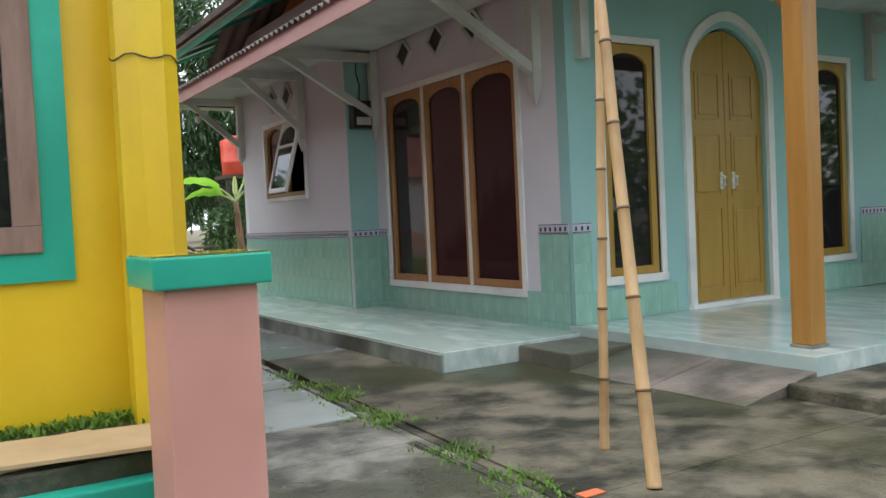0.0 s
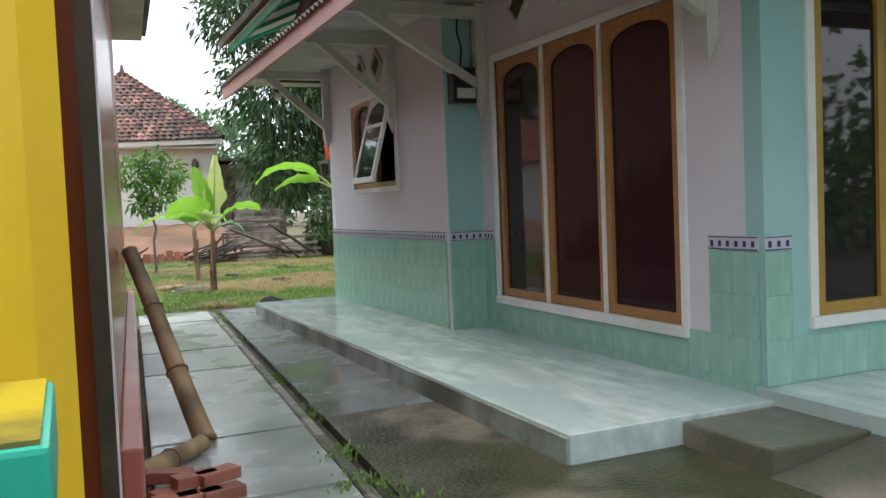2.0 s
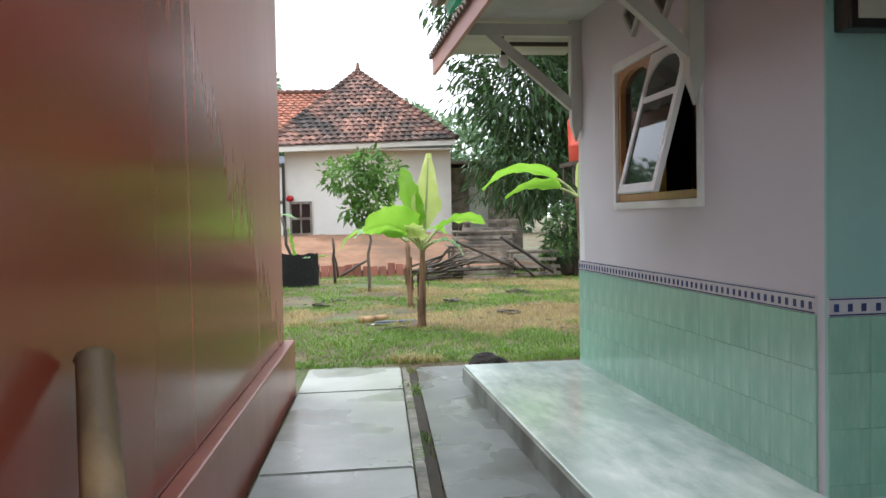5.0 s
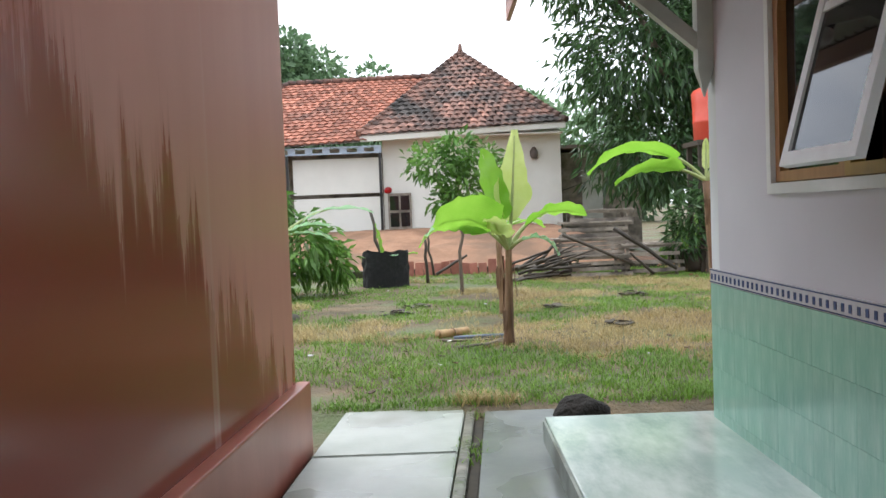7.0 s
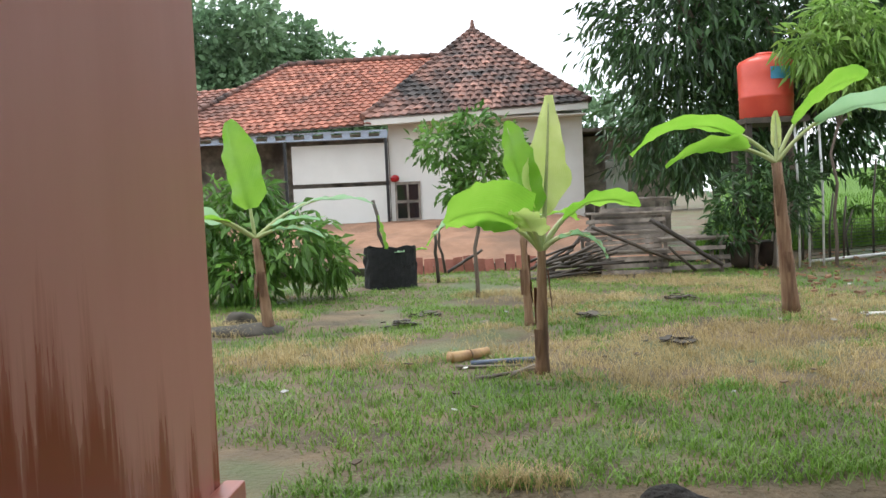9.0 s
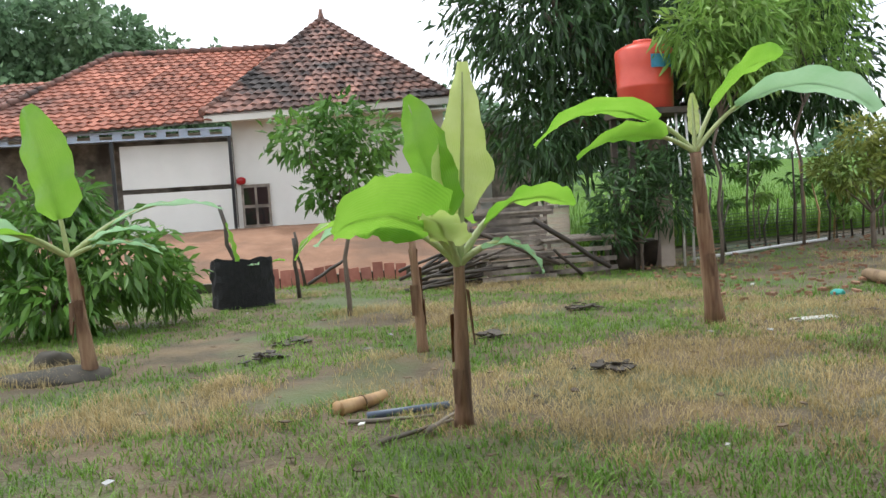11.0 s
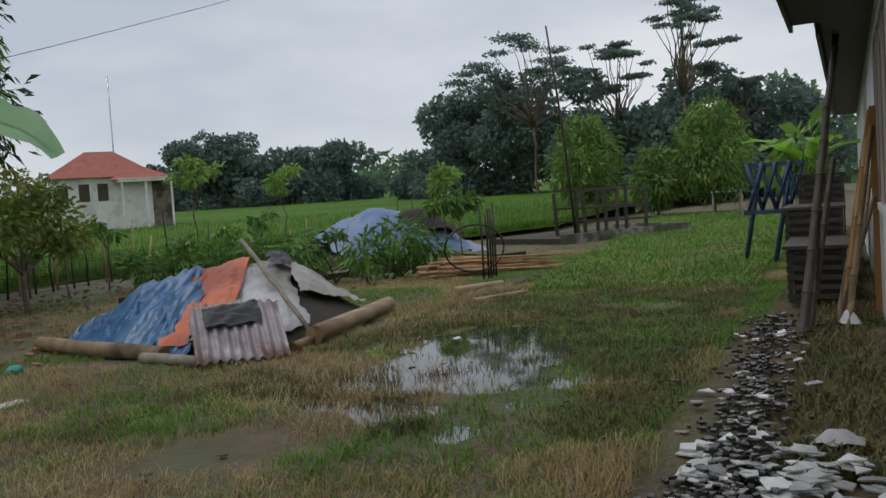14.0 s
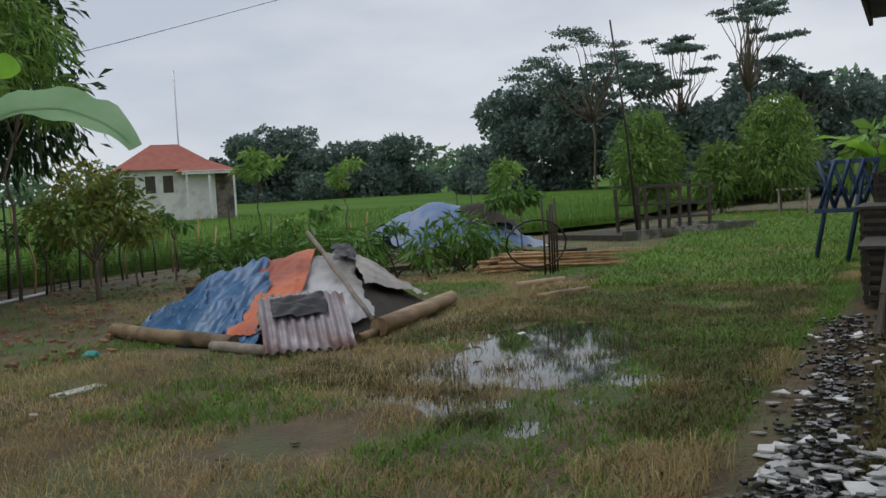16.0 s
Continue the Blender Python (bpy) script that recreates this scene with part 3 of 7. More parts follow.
tube(bm, [(FX + 0.15, 10.07, 2.52), (FX + 0.17, 10.075, 2.7), (FX + 0.13, 10.075, 2.85), (FX + 0.15, 10.075, 3.08)], 0.008, 6)
part("cable", bm, M_BLACK, meter)

# upper storey gable glimpsed above the eave
up = thing("upper_gable", (7.0, 12.0, 3.9), "orange painted upper gable with a green-trimmed eave", "gable", kind="structure")
part("wall", cube(5.75, 12.0, 9.0, 14.3, 3.7, 6.6), M_ORANGE, up)
EX, EZ = 4.65, 3.76                              # outer edge of the upper eave
rise = Matrix.Translation((EX, 0, EZ)) @ Matrix.Rotation(radians(-24), 4, "Y")
part("soffit", cube(0, 2.6, 8.5, 16.18, 0.05, 0.08, rise), M_WHITE, up, "white soffit boards")
part("roof", cube(-0.1, 2.7, 8.4, 16.3, 0.10, 0.17, rise), M_SHEET, up)
for y in (10.6, 11.7, 12.8, 13.9, 15.0, 16.1):
    part("eave_batten", cube(0.09, 2.5, y, y + 0.07, 0.0, 0.05, rise), M_GREEN, up, "green painted eave batten")
part("eave_trim", cube(0, 0.08, 8.5, 16.2, -0.03, 0.05, rise), M_GREEN, up, "green painted eave trim")
part("eave_trim", cube(1.2, 1.27, 8.5, 16.1, -0.002, 0.048, rise), M_GREEN, up, "green painted eave trim")

# ---- the yellow and red house ----
RA, RB = Vector((2.31, 5.73, 0)), Vector((2.86, 13.93, 0))
R_ANG = math.atan2(RB.x - RA.x, RB.y - RA.y)
RM = Matrix.Translation(RA) @ Matrix.Rotation(-R_ANG, 4, "Z")     # local: x outwards, y along the wall
RL = (RB - RA).length
tagged(part("wall_red", cube(-0.14, 0.0, 0.06, RL, -0.05, 3.5, RM), M_RED), "glossy brown-red painted wall with rain streaks", "wall", kind="structure")
tagged(part("wall_red_end", cube(-6.0, -0.14, RL - 0.14, RL - 0.004, -0.05, 3.5, RM), M_RED), "brown-red painted rear wall", "wall", kind="structure")
bm = cube(0.0, 0.085, 0.7, RL + 0.05, -0.05, 0.42, RM, bevel=0.012)
tagged(part("plinth_red", bm, M_PLINTH), "red painted plinth along the wall foot", "plinth", kind="structure")
tagged(part("trim_white", cube(-0.02, 0.018, 0.015, 0.055, 0.0, 3.45, RM), M_WHITE), "white painted strip at the wall's end", "trim", kind="structure")
tagged(part("trim_dark", cube(-0.035, 0.012, -0.02, 0.013, 0.0, 3.45, RM), M_DARKWOOD), "dark strip at the wall's end", "trim", kind="structure")
tagged(part("eave_red", cube(-6.2, 0.34, 0.4, RL + 0.5, 3.5, 3.58, RM), M_CREAM), "grey boarded eave of the red house", "eave", kind="structure")
roof_sheet("roof_red", ((2.80, 5.9, 3.6), (3.3, 14.6, 3.6), (-1.5, 14.6, 5.6), (-1.9, 5.9, 5.6)), 60, M_SHEET, "weathered roof of the red house")
tagged(part("wall_yellow", cube(-4.0, 2.22, 5.45, 5.60, -0.05, 3.5), M_YELLOW), "glossy yellow painted wall", "wall", kind="structure")
tagged(part("terrace", cube(-4.0, 2.0, 4.67, 5.45, -0.05, 0.28, bevel=0.015), M_MOSSCONC), "mossy concrete terrace edge", "terrace", kind="structure")
tagged(part("terrace_kerb", cube(-4.0, 2.0, 4.55, 4.665, -0.05, 0.2, bevel=0.01), M_GREEN), "green painted kerb of the terrace", "kerb", kind="structure")
yw = thing("window_9", (1.2, 5.45, 0.95), "brown wooden window in a teal painted surround", "window", kind="structure")
bm = bmesh.new()
for q in ((0.3, 1.77, 0.94, 1.07), (0.3, 1.77, 2.4, 2.53), (1.64, 1.77, 1.07, 2.4), (0.3, 0.43, 1.07, 2.4)):
    box(bm, q[0], q[1], 5.425, 5.452, q[2], q[3])
part("surround", bm, M_GREEN, yw, "teal painted surround")
bm = bmesh.new()
for q in ((0.43, 1.64, 1.07, 1.19), (0.43, 1.64, 2.28, 2.4), (1.52, 1.64, 1.19, 2.28), (0.43, 0.55, 1.19, 2.28)):
    box(bm, q[0], q[1], 5.405, 5.452, q[2], q[3], bevel=0.006)
part("window_frame", bm, mat("faded_brown_frame", (0.20, 0.12, 0.09), (0.32, 0.20, 0.16), 5, 0.6, 0.25, 40, stretch=(3, 3, 0.5)), yw)
part("pane", cube(0.55, 1.52, 5.43, 5.44, 1.19, 2.28), M_PANE, yw)

pil = thing("gate_pillar", (1.99, 4.21, 0), "salmon pink gate pillar with a wet teal cap", "pillar")
part("pedestal", cube(1.83, 2.15, 4.05, 4.37, -0.04, 0.95, bevel=0.012), M_PINK, pil, "salmon pink pedestal")
part("cap", cube(1.79, 2.19, 4.01, 4.41, 0.95, 1.055, bevel=0.008), M_GREEN, pil, "teal painted cap")
# The yellow here paints the column's reflection onto the wet cap.
part("cap_top", cube(1.80, 2.18, 4.02, 4.40, 1.055, 1.061), mat("yellow_reflection_wet_top", (0.55, 0.42, 0.03), (0.66, 0.50, 0.04), 8, 0.08, 0.1, 20, c3=(0.16, 0.15, 0.05)), pil, "wet cap top with the column's yellow reflection painted on")
col = thing("porch_column", (2.09, 5.26, 0), "faceted glossy yellow column with a crack", "column")
bm = bmesh.new()
bmesh.ops.create_cone(bm, cap_ends=True, segments=8, radius1=0.145, radius2=0.145, depth=3.55, matrix=Matrix.Translation((2.09, 5.26, 1.725)) @ Matrix.Rotation(radians(22.5), 4, "Z"))
part("shaft", bm, M_YELLOW, col)
bm = bmesh.new()
pts = [(2.09 + 0.147 * math.cos(a), 5.26 + 0.147 * math.sin(a), 1.92 + 0.012 * math.sin(a * 5)) for a in [radians(-190 + 14 * k) for k in range(16)]]
tube(bm, pts, 0.004, 5)
part("crack", bm, M_DARKWOOD, col, "dark crack round the shaft")

for k, (x, y, a) in enumerate(((1.35, 4.93, 6), (1.62, 4.86, -9))):
    bm = cube(-0.42, 0.42, -0.22, 0.2, 0.283 + 0.02 * k, 0.298 + 0.02 * k, Matrix.Translation((x, y, 0)) @ Matrix.Rotation(radians(a), 4, "Z"))
    tagged(part("cardboard_sheet", bm, M_CARD), "flattened wet cardboard lying on the terrace", "cardboard", "cardboard sheets")

# ---- ground ----
def fields(x, y):
    """Height of the ground sheet."""
    if y < 14.75 and -40 < x < 30.2:
        return -0.06
    if 0 < x < 26 and y < 30:
        h = 0.022 * noise.noise((x * 0.9, y * 0.9, 0)) + 0.03 * noise.noise((x * 1.9, y * 1.9, 2)) * math.exp(-((x - 11.1) / 4) ** 2 - ((y - 17.2) / 2.6) ** 2) + 0.018 * noise.noise((x * 3.1, y * 3.1, 4))
        d = ((x - 11.1 - 0.5 * (y - 17.2)) / 2.3) ** 2 + ((y - 17.2) / 1.4) ** 2
        return h - 0.002 - 0.056 * math.exp(-d)
    return -0.02


def spread(lo, hi, a, b, step):
    out, d = [], step
    p = a
    while p > lo:
        d *= 1.5
        p -= d
        out.append(max(p, lo))
    out = out[::-1] + [a + step * k for k in range(int((b - a) / step) + 1)]
    p, d = out[-1], step
    while p < hi:
        d *= 1.5
        p += d
        out.append(min(p, hi))
    return out


gx, gy = spread(-1800, 1800, -2, 22, 0.14), spread(-1800, 1800, 14.7, 28, 0.14)
verts = [(x, y, fields(x, y)) for y in gy for x in gx]
k = len(gx)
faces = [(j * k + i, j * k + i + 1, (j + 1) * k + i + 1, (j + 1) * k + i) for j in range(len(gy) - 1) for i in range(k - 1)]
M_GROUND = mat("grassy_yard_soil", (0.062, 0.052, 0.026), (0.20, 0.142, 0.078), 1.9, 0.8, 0.9, 28, c3=(0.075, 0.115, 0.026), detail=13, wet=0.18, dist=0.04)
tagged(pieces("ground", verts, faces, M_GROUND, None, True), "patchy wet grass and bare soil yard", "ground", kind="structure")
M_WATER = mat("puddle_water", (0.03, 0.03, 0.022), (0.05, 0.048, 0.035), 2, 0.03, 0.04, 12, spec=0.5)
M_WATER.node_tree.nodes["Principled BSDF"].inputs["Specular IOR Level"].default_value = 0.9
for (x, y, a, b, z) in ((11.1, 17.2, 2.9, 1.7, -0.031), (8.15, 20.5, 0.6, 0.3, -0.012), (8.3, 14.9, 0.25, 0.4, -0.03)):
    n = 40
    vs = [(x, y, z)] + [(x + a * math.cos(6.2832 * i / n) * (1 + 0.12 * math.sin(i * 1.7)), y + b * math.sin(6.2832 * i / n) * (1 + 0.12 * math.sin(i * 1.7)), z) for i in range(n)]
    tagged(pieces("puddle", vs, [(0, 1 + i, 1 + (i + 1) % n) for i in range(n)], M_WATER), "shallow rain puddle reflecting the grey sky", "puddle", kind="stuff")

tagged(part("apron", cube(-4.0, 16.2, -6.0, 3.815, -0.09, -0.002), M_MOSSCONC), "mossy wet concrete forecourt", "pavement", kind="structure")
tagged(part("apron_left", cube(-4.0, 3.375, 3.816, 5.73, -0.11, -0.06), M_CONC), "stained wet concrete forecourt", "pavement", kind="structure")

def skew(x, y):
    return x + 0.066 * (y - 9.7)


def quad_slab(name, x0, x1, y0, y1, z0, z1, material, label, category, parent=None):
    bm = bmesh.new()
    pts = [(skew(x0, y0), y0), (skew(x1, y0), y0), (skew(x1, y1), y1), (skew(x0, y1), y1)]
    lo = [bm.verts.new((*p, z0)) for p in pts]
    hi = [bm.verts.new((*p, z1)) for p in pts]
    bm.faces.new(hi); bm.faces.new(lo[::-1])
    for i in range(4):
        bm.faces.new((lo[i], lo[(i + 1) % 4], hi[(i + 1) % 4], hi[i]))
    bmesh.ops.bevel(bm, geom=[e for e in bm.edges if all(v in hi for v in e.verts)], offset=0.008, segments=2, affect="EDGES")
    ob = part(name, bm, material, parent)
    return tagged(ob, label, category, kind="structure") if label else ob


bm = bmesh.new()
lo = [(skew(3.73, 3.816), 3.816), (5.41, 3.816), (5.41, 8.19), (skew(3.73, 8.19), 8.19)]
a = [bm.verts.new((*p, -0.09)) for p in lo]
b = [bm.verts.new((*p, 0.0)) for p in lo]
bm.faces.new(b); bm.faces.new(a[::-1])
for i in range(4):
    bm.faces.new((a[i], a[(i + 1) % 4], b[(i + 1) % 4], b[i]))
tagged(part("apron_inner", bm, M_MOSSCONC), "mossy wet concrete forecourt", "pavement", kind="structure")
for i, (x0, x1, y0, y1) in enumerate(((-4.0, 0.3, 3.82, 4.8), (0.31, 1.72, 3.82, 4.8), (1.73, 3.23, 3.82, 5.03), (2.03, 3.30, 5.04, 5.728))):
    tagged(part("forecourt_slab", cube(x0, x1, y0, y1, -0.06, -0.002, None, 0.006), M_CONC), "stained pale concrete slab of the forecourt", "slab", "forecourt slabs", "structure")

path = thing("pavement", (3.2, 10, 0), "path of pale concrete slabs beside the red wall", "pavement", kind="structure")
for i in range(8):
    y0 = 5.735 + 1.145 * i
    quad_slab("slab", 2.70, 3.58, y0 + 0.008, y0 + 1.137, -0.07, 0.004 * (i % 3) - 0.002, M_SLAB, "", "", path)
quad_slab("drain_edge", 3.592, 3.655, 3.83, 14.85, -0.07, -0.003, M_CONC, "rough concrete edge of a narrow drain", "kerb")
quad_slab("drain_joint", 3.656, 3.729, 3.83, 6.9, -0.07, -0.008, M_MOSSCONC, "mossy filled joint in the forecourt", "joint")
quad_slab("drain_bed", 3.656, 3.725, 6.91, 14.85, -0.08, -0.05, M_SOIL, "narrow dark drain with soil and weeds", "drain")
bm = bmesh.new()
lo = [(skew(3.73, 8.2), 8.2), (4.395, 8.2), (4.56, 14.77), (skew(3.73, 14.77), 14.77)]
a = [bm.verts.new((*p, -0.08)) for p in lo]
b = [bm.verts.new((*p, -0.002)) for p in lo]
bm.faces.new(b); bm.faces.new(a[::-1])
for i in range(4):
    bm.faces.new((a[i], a[(i + 1) % 4], b[(i + 1) % 4], b[i]))
tagged(part("concrete_strip", bm, M_DARKCONC), "dark wet concrete strip beside the platform", "pavement", kind="structure")

# ---- bamboo ----
M_NODE = mat("dark_bamboo_node", (0.10, 0.06, 0.03), (0.18, 0.11, 0.055), 8, 0.6, 0.2, 40)


def bamboo(p, q, r, material, label, nodes=6, hollow=False, name="bamboo_pole"):
    p, q = Vector(p), Vector(q)
    bm = bmesh.new()
    pts, rad = [], []
    for k in range(nodes + 1):
        for off, f in ((-0.012, 1.0), (0, 1.14), (0.012, 1.0)):
            t = min(1, max(0, k / nodes + off / (q - p).length * 1.0))
            if pts and (p.lerp(q, t) - pts[-1]).length < 1e-4:
                continue
            sag = Vector((noise.noise((k * 1.3, r * 90, 0)), noise.noise((0, k * 1.7, r * 70)), 0)) * r * 0.35
            pts.append(p.lerp(q, t) + sag)
            rad.append(r * f * (1 - 0.25 * t))
    tube(bm, pts, rad, 10, cap=not hollow)
    if hollow:
        back = pts[::-1]
        tube(bm, back, [x * 0.72 for x in rad[::-1]], 10, cap=True)
    ob = tagged(part(name, bm, material), label, "bamboo pole")
    for k in range(1, nodes):
        t, d = k / nodes, (q - p).normalized() * 0.006
        sag = Vector((noise.noise((k * 1.3, r * 90, 0)), noise.noise((0, k * 1.7, r * 70)), 0)) * r * 0.35
        at = p.lerp(q, t) + sag
        part("node_ring", tube(bmesh.new(), [at - d, at + d], r * 1.17 * (1 - 0.25 * t), 10), M_NODE, ob)
    return ob


bamboo((3.90, 4.28, -0.002), (4.13, 4.42, 3.02), 0.024, M_BAMBOO, "thin dry bamboo pole propping the eave", 9)
bamboo((3.66, 3.72, -0.002), (4.03, 4.42, 3.06), 0.030, M_BAMBOO, "dry bamboo pole leaning up to the eave", 8)
bamboo((2.87, 7.98, 0.01), (2.60, 9.0, 1.07), 0.064, M_BAMBOO2, "thick brown bamboo pole leaning on the red wall", 3, True)
bamboo((2.46, 7.29, 0.06), (2.82, 7.74, 0.06), 0.06, M_BAMBOO2, "short cut length of bamboo lying by the wall", 2, True)
M_BRICK = mat("wet_red_brick", (0.30, 0.10, 0.07), (0.42, 0.17, 0.12), 6, 0.6, 0.4, 30, vary=0.2)
random.seed(5)
for i in range(7):
    m = Matrix.Translation((2.60 + 0.1 * (i % 3), 6.95 + 0.11 * (i // 3), 0.028 + 0.052 * (i // 4))) @ Matrix.Rotation(random.uniform(-0.5, 0.5), 4, "Z")
    tagged(part("brick", cube(-0.1, 0.1, -0.05, 0.05, -0.027, 0.027, m, 0.005), M_BRICK), "loose wet red brick beside the wall", "brick", "loose bricks")

# ---- plants ----
def leaves(centres, sizes, count, leaf, seed, droop=0.3, ratio=0.38, up=0.0, shell=0.55):
    """Vertices and faces of many folded leaves scattered through blobs."""
    rng = np.random.default_rng(seed)
    centres, sizes = np.array(centres, float), np.array(sizes, float)
    if sizes.ndim == 1:
        sizes = np.repeat(sizes[:, None], 3, 1)
    vol = sizes.prod(1) ** (2 / 3)
    idx = rng.choice(len(centres), count, p=vol / vol.sum())
    d = rng.normal(size=(count, 3))
    d /= np.linalg.norm(d, axis=1)[:, None]
    rad = (shell + (1 - shell) * rng.random(count)) * (0.8 + 0.35 * rng.random(count))
    p = centres[idx] + d * rad[:, None] * sizes[idx]
    way = d + rng.normal(size=(count, 3)) * 0.7
    way[:, 2] += up - droop * 1.5
    way /= np.linalg.norm(way, axis=1)[:, None]
    side = np.cross(way, rng.normal(size=(count, 3)))
    side /= np.linalg.norm(side, axis=1)[:, None] + 1e-9
    ln = leaf * (0.6 + 0.8 * rng.random(count))[:, None]
    nrm = np.cross(way, side)
    mid = p + way * ln * 0.5 - nrm * ln * 0.06
    tip = p + way * ln - np.array([0, 0, 1]) * ln * droop * 0.3
    v = np.stack([p, mid + side * ln * ratio * 0.5, tip, mid - side * ln * ratio * 0.5], 1).reshape(-1, 3)
    f = np.arange(count * 4).reshape(-1, 4)
    return v.tolist(), f.tolist()


M_BARK = mat("grey_brown_bark", (0.10, 0.075, 0.055), (0.19, 0.15, 0.115), 6, 0.85, 0.7, 30, stretch=(2, 2, 0.5), dist=0.015)
M_LEAF_DARK = leaf_mat("dark_glossy_leaf", (0.025, 0.065, 0.020), (0.065, 0.14, 0.04), 0.4, 0.25, 0.5)
M_LEAF_MID = leaf_mat("mid_green_leaf", (0.07, 0.18, 0.032), (0.16, 0.31, 0.055), 0.4, 0.35, 0.4)
M_LEAF_LIGHT = leaf_mat("light_green_leaf", (0.16, 0.32, 0.06), (0.30, 0.46, 0.11), 0.45, 0.4, 0.35)
M_LEAF_YELLOW = leaf_mat("yellowing_leaf", (0.12, 0.20, 0.04), (0.34, 0.36, 0.08), 0.45, 0.4, 0.4)
M_LEAF_ORCHARD = leaf_mat("orchard_leaf", (0.10, 0.20, 0.04), (0.21, 0.33, 0.07), 0.45, 0.4, 0.45)
# Far foliage: distance haze is mixed into these paler, greyer leaf colours.
M_LEAF_HAZED = leaf_mat("hazed_tree_leaf", (0.13, 0.195, 0.165), (0.18, 0.25, 0.21), 0.6, 0.45, 0.4, 0.1)
M_LEAF_HAZED2 = leaf_mat("pale_hazed_tree_leaf", (0.12, 0.22, 0.12), (0.20, 0.31, 0.16), 0.6, 0.35, 0.35, 0.1)


def limb(bm, p, q, r0, r1, seed, bends=4, wob=0.1):
    p, q = Vector(p), Vector(q)
    pts = []
    for k in range(bends + 1):
        t = k / bends
        s = 0 if k == 0 else wob * (q - p).length
        pts.append(p.lerp(q, t) + Vector((noise.noise((seed, k * 0.9, 1)), noise.noise((seed, k * 0.9, 7)), noise.noise((seed, k, 3)) * 0.4)) * s)
    tube(bm, pts, [r0 + (r1 - r0) * k / bends for k in range(bends + 1)], 8)
    return pts


def tree(name, at, height, blobs, trunk_r, count, leaf, material, label, seed, fork=0.35, droop=0.3, ratio=0.38, group="", shell=0.45, bark=None):
    """A trunk, limbs out to each blob of the crown, and a crown of leaves. Blobs: offset x, y, height, radius (and flatness)."""
    x, y, z = at
    ob = thing(name, at, label, "tree" if "tree" in name else "plant", group)
    bm = bmesh.new()
    top = limb(bm, (x, y, z - 0.1), (x + 0.1 * noise.noise((seed, 0, 0)), y, z + height * fork), trunk_r, trunk_r * 0.7, seed, 5, 0.06)[-1]
    part("trunk", bm, bark or M_BARK, ob)
    for i, b in enumerate(blobs):
        bm = bmesh.new()
        limb(bm, top - Vector((0, 0, 0.05)), (x + b[0], y + b[1], z + b[2]), trunk_r * 0.55, trunk_r * 0.12, seed + i * 3.1, 4, 0.12)
        part("limb", bm, bark or M_BARK, ob)
    v, f = leaves([(x + b[0], y + b[1], z + b[2]) for b in blobs], [(b[3], b[3], b[3] * (b[4] if len(b) > 4 else 0.8)) for b in blobs], count, leaf, seed, droop, ratio, shell=shell)
    pieces("crown", v, f, material, ob)
    return ob


M_STEM = mat("banana_stem_husk", (0.16, 0.075, 0.04), (0.34, 0.22, 0.13), 4, 0.7, 0.5, 25, stretch=(6, 6, 0.5), c3=(0.09, 0.05, 0.03), dist=0.015)
M_STALK = mat("pale_green_stalk", (0.30, 0.38, 0.14), (0.42, 0.48, 0.22), 6, 0.4, 0.1, 30)


def banana_leaf_mat(name, c1, c2):
    m = leaf_mat(name, c1, c2, 0.32, 0.55, 0.06, 1.5)
    n, l = m.node_tree.nodes, m.node_tree.links
    co = n.new("ShaderNodeTexCoord")
    wv = n.new("ShaderNodeTexWave")
    wv.inputs["Scale"].default_value = 14
    wv.inputs["Distortion"].default_value = 1.0
    l.new(co.outputs["UV"], wv.inputs["Vector"])
    bp = n.new("ShaderNodeBump")
    bp.inputs["Strength"].default_value, bp.inputs["Distance"].default_value = 0.35, 0.01
    l.new(wv.outputs["Fac"], bp.inputs["Height"])
    l.new(bp.outputs[0], n["Principled BSDF"].inputs["Normal"])
    return m


M_BAN_A = banana_leaf_mat("bright_banana_leaf", (0.20, 0.47, 0.04), (0.33, 0.60, 0.08))
M_BAN_B = banana_leaf_mat("pale_banana_leaf", (0.54, 0.68, 0.18), (0.70, 0.78, 0.36))
M_BAN_C = banana_leaf_mat("bluish_banana_leaf", (0.28, 0.52, 0.26), (0.42, 0.62, 0.40))


